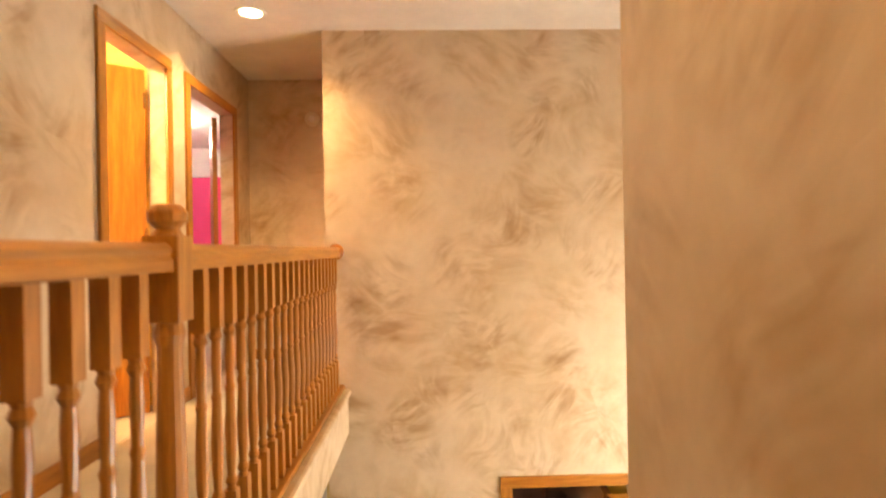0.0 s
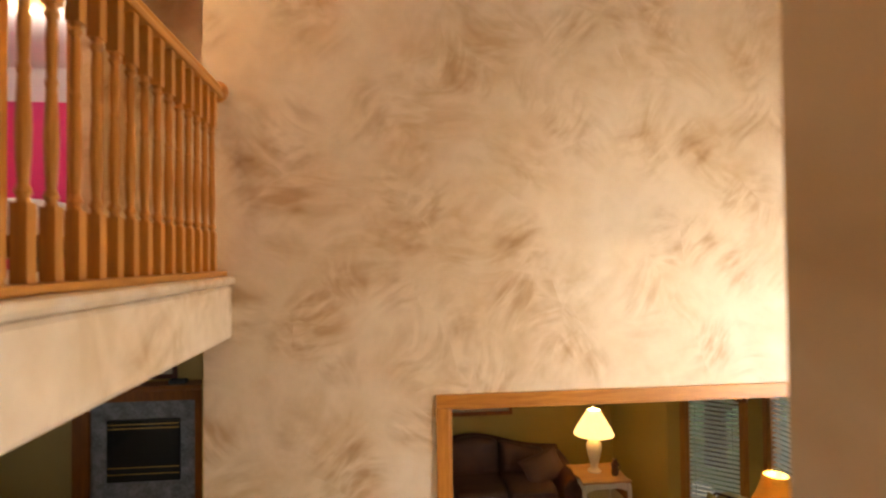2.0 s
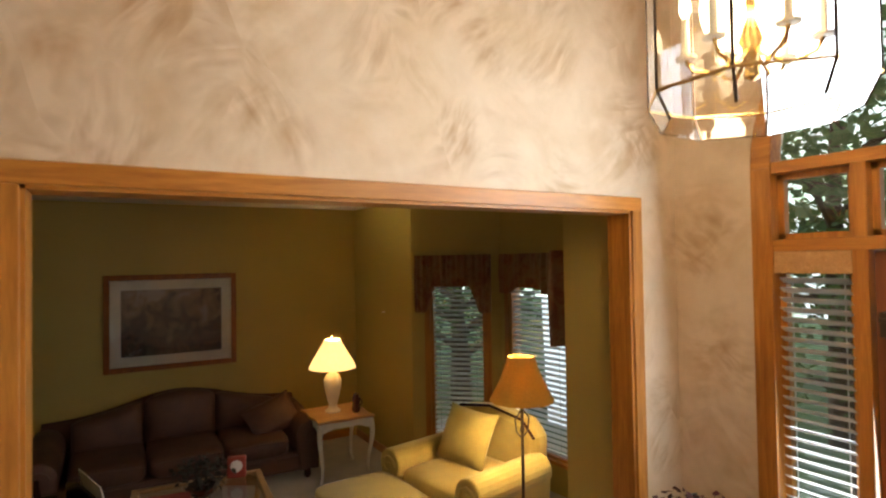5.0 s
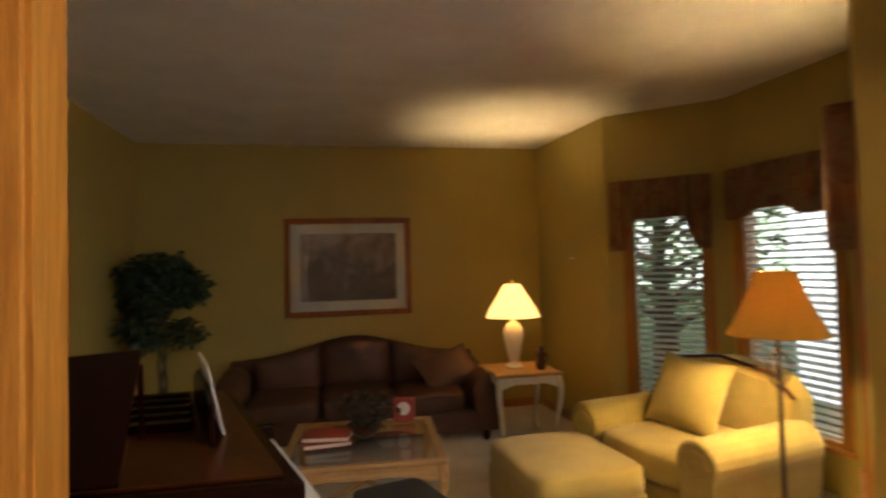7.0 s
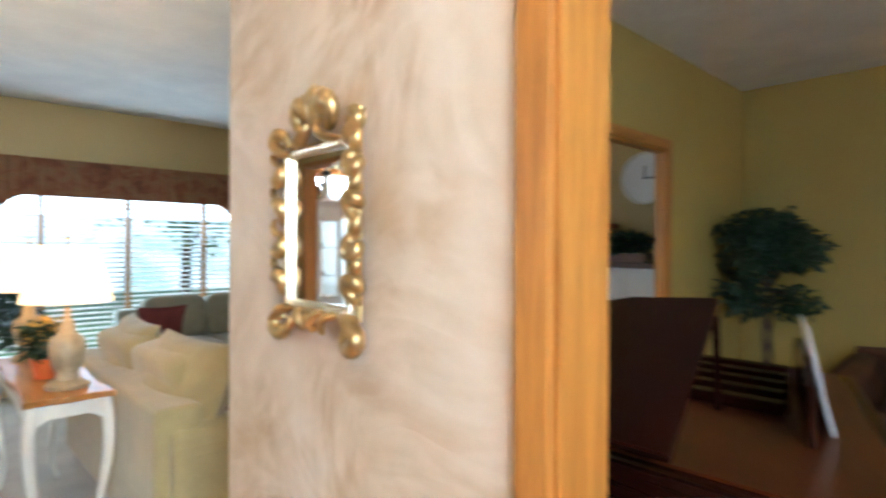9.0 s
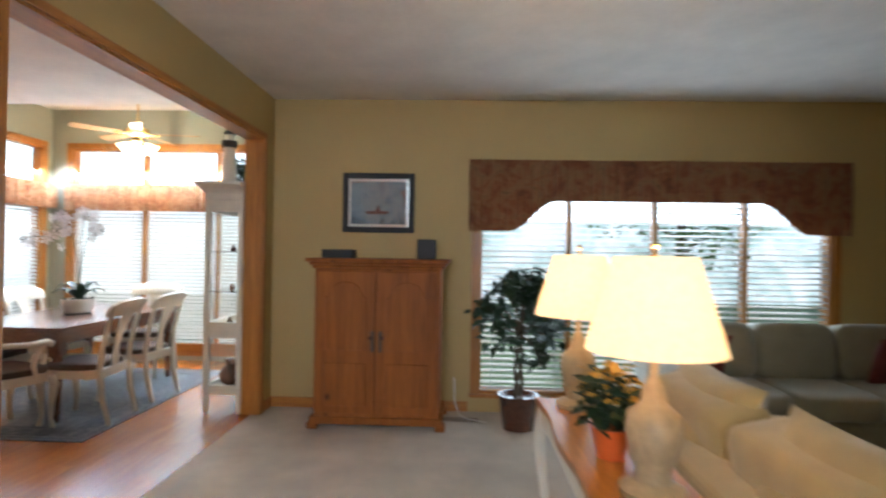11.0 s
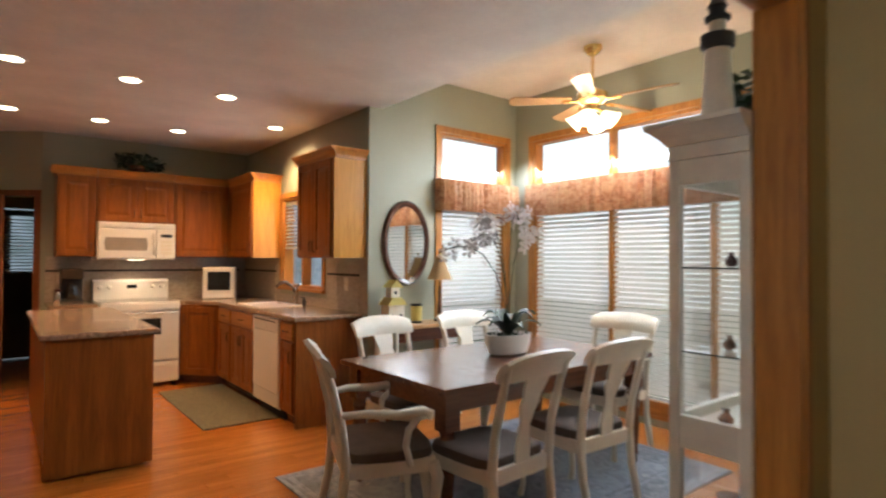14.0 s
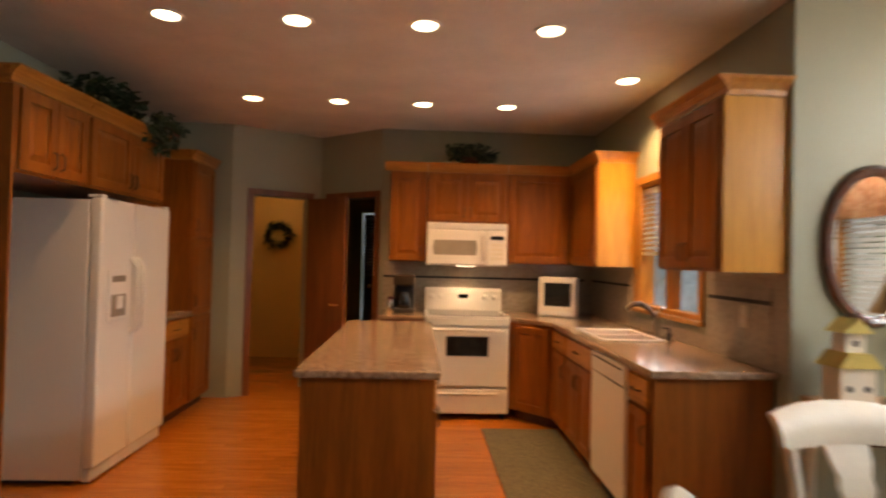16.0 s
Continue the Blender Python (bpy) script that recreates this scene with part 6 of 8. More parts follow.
part("painted_boat", prism(bmesh.new(), [(-0.10, -0.10), (0.07, -0.10), (0.10, -0.075), (0.02, -0.07), (0.0, -0.02), (-0.03, -0.07), (-0.12, -0.075)], 1, -0.0186, -0.0178), M_BERRY, lp, "dark red painted boat")

carved_table("sofa_table", pose(-2.58, 3.51, 0), 1.23, 0.34, 0.74, M_OAKX, M_CREAM, "narrow cream sofa table with a polished oak top", "console table")
M_URN = plain("tan_stone_glaze", (0.48, 0.36, 0.20), 0.4, var=0.25, scale=14.0)
URN = [(0.085, 0.0), (0.09, 0.02), (0.05, 0.04), (0.045, 0.07), (0.06, 0.10), (0.075, 0.17), (0.07, 0.22), (0.035, 0.25), (0.03, 0.29), (0.012, 0.32), (0.012, 0.36)]
BIGSHADE = [(0.185, 0.39), (0.165, 0.46), (0.13, 0.57), (0.108, 0.645)]
for x, y in ((-2.17, 3.53), (-3.04, 3.50)):
    table_lamp("sofa_table_lamp", pose(x, y, 0.74), "lit tan urn lamp with a large cream bell shade", URN, M_URN, BIGSHADE, M_SHADEF, 10)
fp = thing("flower_pot", "orange pot with yellow flowers on the sofa table", "flower pot", pose(-2.45, 3.49, 0.74))
part("pot", lathe(bmesh.new(), [(0.045, 0), (0.065, 0.09), (0.07, 0.1), (0.06, 0.1), (0.0, 0.08)], 16), plain("orange_glaze", (0.70, 0.14, 0.03), 0.3, var=0.1), fp, smooth=True)
part("leaves", foliage(bmesh.new(), random.Random(31), (0, 0, 0.18), (0.13, 0.1, 0.1), 160, 0.07), M_LEAF, fp)
part("blossoms", foliage(bmesh.new(), random.Random(32), (0, 0, 0.24), (0.11, 0.09, 0.08), 90, 0.05), plain("yellow_petal", (0.75, 0.42, 0.06), 0.6, var=0.2), fp)
sofa("beige_sofa", pose(-2.55, 4.70, 0, 0, 0, 180), 1.95, M_BEIGECLOTH, "beige upholstered sofa with loose back cushions", 2, 0.0, 0.80, 0.98, 0.24)
pillow(pose(-1.85, 4.25, 0.66, -20, 10, 0), (0.22, 0.09, 0.2), M_REDCLOTH, "burgundy pillow on the beige sofa")
sofa("sage_sofa", pose(-4.42, 5.55, 0, 0, 0, 90), 2.3, M_GREENCLOTH, "sage green sofa below the window", 3, 0.0, 0.86, 0.98, 0.24)
for y, rz in ((4.75, 0), (6.2, 10)):
    pillow(pose(-4.86, y, 0.64, 0, 20, rz), (0.09, 0.22, 0.19), M_REDCLOTH, "burgundy patterned pillow on the sage sofa")
ficus("family_ficus", pose(-5.12, 3.45, 0), "leafy potted ficus tree beside the window", 1.38, 0.36, 0.85, 900, 8, leaf=0.1)
vt = thing("floor_register", "dark metal floor register by the window wall", "floor vent", pose(-5.3, 3.0, 0))
part("grille", boxes(*[(-0.05, -0.15 + 0.03 * i, 0.0, 0.05, -0.15 + 0.03 * i + 0.018, 0.006) for i in range(10)]), M_NICKEL, vt)
cb = thing("power_cord", "white power cord trailing from the armoire", "cord", pose(0, 0, 0))
part("cord", tube(bmesh.new(), [(-5.53, 2.93, 0.3), (-5.50, 2.94, 0.1), (-5.42, 2.98, 0.008), (-5.30, 3.05, 0.008), (-5.22, 3.20, 0.008)], 0.005, 6), M_WHITE, cb)

# fireplace wall
fq = thing("fireplace", "oak fireplace surround with grey slate and a black firebox", "fireplace", Matrix.Translation((-2.97, NORTH, 0)))
part("slate_face", boxes((-0.62, -0.15, 0, -0.44, -0.001, 1.42), (0.44, -0.15, 0, 0.62, -0.001, 1.42), (-0.44, -0.15, 1.2, 0.44, -0.001, 1.42), (-0.44, -0.15, 0, 0.44, -0.001, 0.42)), M_SLATE, fq, "grey slate tile facing")
part("firebox", boxes((-0.43, -0.155, 0.43, 0.43, -0.01, 1.19)), M_BLACK, fq, "black glass firebox door", 0.004)
for z in (0.52, 0.60, 1.08, 1.13):
    part("louvre_bar", boxes((-0.42, -0.162, z, 0.42, -0.1555, z + 0.014)), M_BRASS, fq, "brass louvre bar")
for x in (-0.82, 0.62):
    part("pilaster", boxes((x, -0.19, 0, x + 0.2, -0.001, 1.55)), M_CAB, fq, bevel=0.006)
part("header", boxes((-0.62, -0.18, 1.42, 0.62, -0.001, 1.55)), M_CAB, fq, bevel=0.006)
part("mantel_shelf", boxes((-0.95, -0.30, 1.58, 0.90, -0.001, 1.63), (-0.88, -0.24, 1.55, 0.85, -0.001, 1.58)), M_CAB, fq, bevel=0.008)
frame_picture("rocks_picture", Matrix.Translation((-2.95, NORTH - 0.10, 2.07)) @ pose(0, 0, 0, 6), 0.72, 0.80, 0.06, M_DARKWOOD, M_ART3, "dark-framed print of rocks leaning over the mantel", M_CREAM, 0.05)
for x, s, lab in ((-3.68, 1.0, "red glazed jar on the mantel"), (-3.50, 0.7, "small red glazed jar on the mantel")):
    v = thing("red_jar", lab, "jar", pose(x, NORTH - 0.17, 1.63), "red jars")
    part("body", lathe(bmesh.new(), [(0.05 * s, 0), (0.10 * s, 0.05 * s), (0.11 * s, 0.10 * s), (0.06 * s, 0.17 * s), (0.05 * s, 0.19 * s), (0.0, 0.2 * s)], 18), plain("red_glaze", (0.28, 0.03, 0.015), 0.2, var=0.2), v, smooth=True)
bx = thing("mantel_box", "low dark box on the mantel", "box", pose(-2.55, NORTH - 0.17, 1.63))
part("case", boxes((-0.1, -0.06, 0, 0.1, 0.06, 0.05)), M_BLACKM, bx, bevel=0.004)
wc = thing("white_cabinet", "white panelled cabinet with a dark top beside the fireplace", "cabinet", Matrix.Translation((-1.76, NORTH, 0)))
part("body", boxes((-0.38, -0.38, 0.06, 0.38, -0.01, 1.19)), M_WHITE, wc, bevel=0.004)
for x in (-0.36, 0.01):
    d = part("door", boxes((x, -0.398, 0.1, x + 0.35, -0.381, 1.16)), M_WHITE, wc, bevel=0.004)
    for z0, z1 in ((0.16, 0.55), (0.63, 1.1)):
        part("panel", boxes((x + 0.05, -0.406, z0, x + 0.30, -0.3985, z1)), M_WHITE, d, bevel=0.008)
part("top", boxes((-0.40, -0.41, 1.19, 0.40, -0.005, 1.24)), M_DARKWOOD, wc, bevel=0.006)
part("plinth", boxes((-0.36, -0.36, 0, 0.36, -0.02, 0.06)), M_WHITE, wc)
gp = thing("cabinet_plant", "leafy green plant in a dark box on the white cabinet", "plant", pose(-1.85, NORTH - 0.22, 1.24))
part("planter", boxes((-0.22, -0.09, 0, 0.22, 0.09, 0.09)), M_DARKWOOD, gp, bevel=0.005)
part("leaves", foliage(bmesh.new(), random.Random(41), (0, 0, 0.2), (0.28, 0.13, 0.12), 300, 0.09), M_LEAF, gp)
ck = thing("wall_clock", "large round white wall clock", "clock", Matrix.Translation((-1.78, NORTH, 2.07)) @ pose(0, 0, 0, 90))
part("rim", lathe(bmesh.new(), [(0.25, 0.002), (0.26, 0.02), (0.25, 0.04), (0.235, 0.035), (0.235, 0.01)], 40), M_CREAM, ck, smooth=True)
part("face", lathe(bmesh.new(), [(0.236, 0.011), (0.0, 0.012)], 40), M_WHITE, ck)
part("hour_hand", boxes((-0.008, -0.01, 0.016, 0.008, 0.12, 0.019)), M_BLACKM, ck)
part("minute_hand", boxes((-0.02, -0.006, 0.02, 0.19, 0.006, 0.023)), M_BLACKM, ck)

for x, rz in ((-2.02, 6), (-2.98, -5)):
    pillow(pose(x, 3.99, 0.70, -22, 0, rz), (0.40, 0.13, 0.25), M_BEIGECLOTH, "plump loose gold back cushion on the beige sofa")

# ---- kitchen ----
def panel_door(name, parent, x0, z0, x1, z1, y=0.0, pull=None, arch=False):
    """A raised-panel door standing proud of the front at y; pull gives the handle's x and z."""
    s = 0.058
    bm = boxes((x0, y - 0.020, z0, x0 + s, y - 0.001, z1), (x1 - s, y - 0.020, z0, x1, y - 0.001, z1),
               (x0 + s, y - 0.0195, z0, x1 - s, y - 0.001, z0 + s), (x0 + s, y - 0.0195, z1 - s, x1 - s, y - 0.001, z1))
    door = part(name, bm, M_CAB, parent, bevel=0.003)
    bm = bmesh.new()
    a = (x0 + s, z0 + s, x1 - s, z1 - s)
    b = (a[0] + 0.035, a[1] + 0.035, a[2] - 0.035, a[3] - 0.035)
    lo = [bm.verts.new((x, y - 0.008, z)) for x, z in ((a[0], a[1]), (a[2], a[1]), (a[2], a[3]), (a[0], a[3]))]
    hi = [bm.verts.new((x, y - 0.0175, z)) for x, z in ((b[0], b[1]), (b[2], b[1]), (b[2], b[3]), (b[0], b[3]))]
    bk = [bm.verts.new((v.co.x, y - 0.002, v.co.z)) for v in lo]
    bm.faces.new(hi), bm.faces.new(bk)
    for i in range(4):
        j = (i + 1) % 4
        bm.faces.new((lo[i], lo[j], hi[j], hi[i])), bm.faces.new((bk[i], bk[j], lo[j], lo[i]))
    part("raised_panel", bm, M_CAB, door)
    if pull:
        px_, pz = pull
        part("handle", tube(bmesh.new(), [(px_, y - 0.019, pz - 0.05), (px_, y - 0.042, pz - 0.035), (px_, y - 0.042, pz + 0.035), (px_, y - 0.019, pz + 0.05)], 0.005, 6), M_NICKEL, door, "dark metal pull")
    return door


def drawer(parent, x0, z0, x1, z1, pull=True):
    d = part("drawer", boxes((x0, -0.020, z0, x1, -0.001, z1)), M_OAKX, parent, bevel=0.006)
    if pull:
        c, z = (x0 + x1) / 2, (z0 + z1) / 2
        part("handle", tube(bmesh.new(), [(c - 0.05, -0.019, z), (c - 0.035, -0.042, z), (c + 0.035, -0.042, z), (c + 0.05, -0.019, z)], 0.005, 6), M_NICKEL, d, "dark metal pull")
    return d


def base_cabinet(m, w, label, doors=1, draw=True, depth=0.6, h=0.874):
    c = thing("base_cabinet", label, "cabinet", m, "kitchen base cabinets")
    part("body", boxes((0, 0, 0.10, w, depth, h)), M_CAB, c, bevel=0.002)
    part("toe_kick", boxes((0.005, 0.06, 0.0, w - 0.005, depth, 0.10)), M_DARKWOOD, c)
    top = h - 0.02
    if draw:
        drawer(c, 0.02, top - 0.14, w - 0.02, top)
        top -= 0.16
    dw = (w - 0.04) / doors
    for i in range(doors):
        x0, x1 = 0.02 + i * dw + 0.002, 0.02 + (i + 1) * dw - 0.002
        right = i == 0 if doors > 1 else True
        panel_door("cabinet_door", c, x0, 0.12, x1, top, pull=((x1 - 0.03) if right else (x0 + 0.03), top - 0.12))
    return c


def crown(c, w, depth, h, ends=(True, True)):
    """A stepped, flared moulding round the cabinet's top."""
    prof = [(0.0, h - 0.085), (-0.010, h - 0.085), (-0.012, h - 0.06), (-0.030, h - 0.03), (-0.050, h - 0.012), (-0.055, h), (0.0, h)]
    part("crown", prism(bmesh.new(), [(p[0] - 0.001, p[1]) for p in prof], 0, -0.055 if ends[0] else 0, w + (0.055 if ends[1] else 0)), M_OAKX, c)
    for on, x, s in ((ends[0], 0, 1), (ends[1], w, -1)):
        if on:
            part("crown_return", prism(bmesh.new(), [(x + s * (p[0] - 0.001), p[1]) for p in prof], 1, 0.001, depth), M_OAKX, c)


def wall_cabinet(m, w, h, label, doors=1, depth=0.32, ends=(False, False), group="kitchen wall cabinets", pull_low=True, skin=False):
    c = thing("wall_cabinet", label, "cabinet", m, group)
    part("body", boxes((0, 0, 0, w, depth, h - 0.085)), M_CAB, c, bevel=0.002)
    crown(c, w, depth, h, ends)
    # end towards the nook: its window light is painted by the paler wood
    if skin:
        part("end_skin", boxes((w + 0.0005, 0.0, 0.0, w + 0.006, depth, h - 0.087)), M_LIT_OAK, c, "varnished end panel with window light put into its colour", 0.001)
    dw = (w - 0.03) / doors
    for i in range(doors):
        x0, x1 = 0.015 + i * dw + 0.002, 0.015 + (i + 1) * dw - 0.002
        right = i == 0 if doors > 1 else True
        panel_door("cabinet_door", c, x0, 0.015, x1, h - 0.10, pull=((x1 - 0.03) if right else (x0 + 0.03), 0.10 if pull_low else h - 0.2))
    return c


GRP = "kitchen counters"
# west run below the window
wx = -5.02
base_cabinet(pose(wx, -4.30, 0, 0, 0, 90), 0.42, "golden oak drawer base cabinet in the sink run", 1)
base_cabinet(pose(wx, -3.88, 0, 0, 0, 90), 0.66, "golden oak sink base cabinet with two doors", 2)
base_cabinet(pose(wx, -2.60, 0, 0, 0, 90), 0.30, "narrow golden oak base cabinet at the end of the run", 1)
structure("end_panel", boxes((-5.625, -2.30, 0, wx, -2.285, 0.874)), M_CAB, "plain oak panel closing the counter's end", "panel", 0.002)
dw_ = thing("dishwasher", "white built-in dishwasher under the counter", "dishwasher", pose(wx, -3.215, 0, 0, 0, 90))
part("body", boxes((0.005, 0.0, 0.09, 0.605, 0.58, 0.868)), M_APPL, dw_)
part("door", boxes((0.008, -0.022, 0.22, 0.602, -0.001, 0.745)), M_APPL, dw_, bevel=0.006)
cp = part("control_panel", boxes((0.008, -0.026, 0.75, 0.602, -0.001, 0.865)), M_APPL, dw_, bevel=0.006)
part("vent_slot", boxes((0.05, -0.029, 0.835, 0.56, -0.0262, 0.845)), M_BLACKM, cp)
part("latch", boxes((0.25, -0.034, 0.775, 0.36, -0.0262, 0.81)), M_APPL, cp, bevel=0.005)
part("kick_plate", boxes((0.008, -0.016, 0.10, 0.602, -0.001, 0.215)), M_APPL, dw_, bevel=0.004)
part("toe_kick", boxes((0.01, 0.05, 0.0, 0.60, 0.4, 0.09)), M_BLACKM, dw_)
# corner unit on the diagonal
cb = thing("corner_cabinet", "golden oak diagonal corner base cabinet", "cabinet", Matrix())
P0, P1 = (-4.70, -4.65), (-5.02, -4.305)
part("body", prism(bmesh.new(), [P0, P1, (-5.625, -4.305), (-5.625, -5.245), (-4.70, -5.245)], 2, 0.10, 0.874), M_CAB, cb)
part("toe_kick", prism(bmesh.new(), [(-4.76, -4.72), (-5.08, -4.375), (-5.6, -4.375), (-5.6, -5.2), (-4.76, -5.2)], 2, 0, 0.10), M_DARKWOOD, cb)
dm = Matrix.Translation((P0[0], P0[1], 0)) @ Matrix.Rotation(math.atan2(P1[1] - P0[1], P1[0] - P0[0]), 4, "Z")
ln = math.dist(P0, P1)
hold = part("face_frame", boxes((0.0, -0.004, 0.10, ln, 0.002, 0.874)), M_CAB, cb)
hold.matrix_basis = dm
panel_door("cabinet_door", hold, 0.04, 0.12, ln - 0.04, 0.85, y=-0.004, pull=(0.07, 0.72))
base_cabinet(pose(-3.52, -4.65, 0, 0, 0, 180), 0.395, "narrow golden oak base cabinet beside the range", 1)

top = thing("countertop", "brown speckled granite countertop with a rounded edge", "countertop", Matrix(), GRP)
outline = [(-4.695, -5.247), (-4.695, -4.62), (-4.74, -4.62), (-4.99, -4.29), (-4.99, -2.25), (-5.627, -2.25), (-5.627, -5.247)]
SX0, SX1, SY0, SY1 = -5.50, -5.08, -3.86, -3.26
part("slab", prism(bmesh.new(), [(-4.695, -5.247), (-4.695, -4.62), (-4.74, -4.62), (-4.99, -4.29), (-4.99, SY0), (-5.627, SY0), (-5.627, -5.247)], 2, 0.876, 0.914), M_GRANITE, top, bevel=0.008)
part("slab", boxes((-5.627, SY1, 0.876, -4.99, -2.25, 0.914)), M_GRANITE, top, bevel=0.008)
part("slab", boxes((-5.627, SY0, 0.876, SX0, SY1, 0.914)), M_GRANITE, top)
part("slab", boxes((SX1, SY0, 0.876, -4.99, SY1, 0.914)), M_GRANITE, top)
solid("small_countertop", boxes((-3.915, -5.247, 0.876, -3.50, -4.62, 0.914)), M_GRANITE, "short granite countertop beside the range", "countertop", bevel=0.008, group=GRP)
sk = thing("sink", "white double-bowl kitchen sink set in the counter", "sink", Matrix())
bm = bmesh.new()
box(bm, SX0 - 0.012, SY0 - 0.012, 0.914, SX1 + 0.012, SY0 + 0.02, 0.926), box(bm, SX0 - 0.012, SY1 - 0.02, 0.914, SX1 + 0.012, SY1 + 0.012, 0.926)
box(bm, SX0 - 0.012, SY0 + 0.02, 0.914, SX0 + 0.02, SY1 - 0.02, 0.926), box(bm, SX1 - 0.02, SY0 + 0.02, 0.914, SX1 + 0.012, SY1 - 0.02, 0.926)
part("rim", bm, M_APPL, sk, bevel=0.005)
for y0, y1 in ((SY0 + 0.02, -3.575), (-3.545, SY1 - 0.02)):
    part("bowl", boxes((SX0 + 0.01, y0, 0.75, SX1 - 0.01, y1, 0.76), (SX0 + 0.008, y0, 0.76, SX0 + 0.02, y1, 0.92), (SX1 - 0.02, y0, 0.76, SX1 - 0.008, y1, 0.92),
                       (SX0 + 0.02, y0, 0.76, SX1 - 0.02, y0 + 0.012, 0.92), (SX0 + 0.02, y1 - 0.012, 0.76, SX1 - 0.02, y1, 0.92)), M_APPL, sk)
fc = thing("kitchen_faucet", "dark metal pull-out kitchen faucet", "faucet", pose(-5.55, -3.50, 0.914))
part("body", lathe(bmesh.new(), [(0.032, 0), (0.032, 0.012), (0.022, 0.03), (0.024, 0.14), (0.018, 0.17), (0.0, 0.175)], 18), M_CHROME, fc, smooth=True)
part("spout", tube(bmesh.new(), [(0, 0, 0.12), (0.05, 0, 0.19), (0.11, 0, 0.235), (0.17, 0, 0.23), (0.22, 0, 0.19)], [0.017, 0.017, 0.018, 0.021, 0.019], 12), M_NICKEL, fc, smooth=True)
part("lever", tube(bmesh.new(), [(0, 0, 0.17), (-0.01, 0.05, 0.21), (-0.01, 0.09, 0.215)], 0.009, 8), M_CHROME, fc, smooth=True)
sp = thing("soap_pump", "small dark soap pump beside the faucet", "soap dispenser", pose(-5.55, -3.30, 0.914))
part("bottle", lathe(bmesh.new(), [(0.02, 0), (0.02, 0.05), (0.01, 0.06), (0.006, 0.09), (0.0, 0.09)], 12), M_BLACKM, sp, smooth=True)
part("nozzle", tube(bmesh.new(), [(0, 0, 0.085), (0.05, 0, 0.09)], 0.006, 6), M_BLACKM, sp)

# range
rg = thing("range", "white free-standing electric range with a black glass window", "range", pose(-3.925, -4.62, 0, 0, 0, 180))
part("body", boxes((0, 0, 0.05, 0.76, 0.60, 0.90)), M_APPL, rg, bevel=0.004)
dr = part("oven_door", boxes((0.008, -0.035, 0.30, 0.752, -0.002, 0.815)), M_APPL, rg, bevel=0.008)
part("window", boxes((0.19, -0.038, 0.57, 0.57, -0.0355, 0.745)), M_BLACK, dr)
part("handle", tube(bmesh.new(), [(0.06, -0.03, 0.80), (0.06, -0.075, 0.805), (0.70, -0.075, 0.805), (0.70, -0.03, 0.80)], 0.012, 8), M_APPL, dr, smooth=True)
dd = part("storage_drawer", boxes((0.008, -0.03, 0.06, 0.752, -0.002, 0.275)), M_APPL, rg, bevel=0.008)
part("grip", boxes((0.12, -0.042, 0.225, 0.64, -0.0305, 0.245)), M_APPL, dd, bevel=0.005)
part("front_rail", boxes((0.0, -0.03, 0.835, 0.76, -0.001, 0.905)), M_APPL, rg, bevel=0.008)
ct = part("cooktop", boxes((0.0, -0.03, 0.906, 0.76, 0.54, 0.922)), M_APPL, rg, bevel=0.005)
part("glass_top", boxes((0.03, 0.0, 0.9225, 0.73, 0.52, 0.926)), M_BLACK, ct)
bg = part("backguard", prism(bmesh.new(), [(0.60, 0.90), (0.60, 1.14), (0.575, 1.15), (0.545, 1.12), (0.545, 0.923)], 0, 0.0, 0.76), M_APPL, rg, bevel=0.006)
part("control_panel", boxes((0.25, 0.541, 1.02, 0.51, 0.5445, 1.10)), M_APPL, bg, "grey control panel")
part("clock_display", boxes((0.33, 0.537, 1.045, 0.43, 0.5405, 1.085)), M_BLACK, bg)
for x in (0.07, 0.16, 0.60, 0.69):
    b = lathe(bmesh.new(), [(0.026, 0), (0.024, 0.02), (0.008, 0.028), (0.0, 0.028)], 14, pose(x, 0.545, 1.06, 90))
    part("knob", b, M_APPL, bg, smooth=True)
for x in (0.04, 0.72):
    part("foot", lathe(bmesh.new(), [(0.02, 0), (0.02, 0.05)], 10, x=x, y=0.06), M_BLACKM, rg)
mw = thing("microwave", "white over-the-range microwave with a window and keypad", "microwave", pose(-3.925, -4.85, 1.37, 0, 0, 180))
part("body", boxes((0, 0, 0, 0.76, 0.39, 0.405)), M_APPL, mw, bevel=0.006)
md = part("door", boxes((0.006, -0.028, 0.012, 0.55, -0.002, 0.335)), M_APPL, mw, bevel=0.008)
M_MWGLASS = plain("microwave_window", (0.32, 0.28, 0.23), 0.25, var=0.1)
wn_ = bmesh.new()
prism(wn_, [(0.07, 0.10), (0.46, 0.10), (0.475, 0.17), (0.46, 0.24), (0.07, 0.24), (0.055, 0.17)], 1, -0.031, -0.0285)
part("window", wn_, M_MWGLASS, md)
part("handle", tube(bmesh.new(), [(0.535, -0.025, 0.06), (0.535, -0.06, 0.09), (0.535, -0.06, 0.25), (0.535, -0.025, 0.28)], 0.013, 8), M_APPL, md, smooth=True)
kp = part("keypad", boxes((0.56, -0.028, 0.012, 0.754, -0.002, 0.335)), M_APPL, mw, bevel=0.006)
part("display", boxes((0.60, -0.031, 0.25, 0.72, -0.0285, 0.285)), M_BLACK, kp)
for r in range(4):
    for q in range(3):
        part("button", boxes((0.605 + q * 0.04, -0.0305, 0.06 + r * 0.042, 0.635 + q * 0.04, -0.0285, 0.088 + r * 0.042)), M_CREAM, kp)
vg = part("vent_grille", boxes((0.006, -0.026, 0.342, 0.754, -0.002, 0.398)), M_APPL, mw, bevel=0.004)
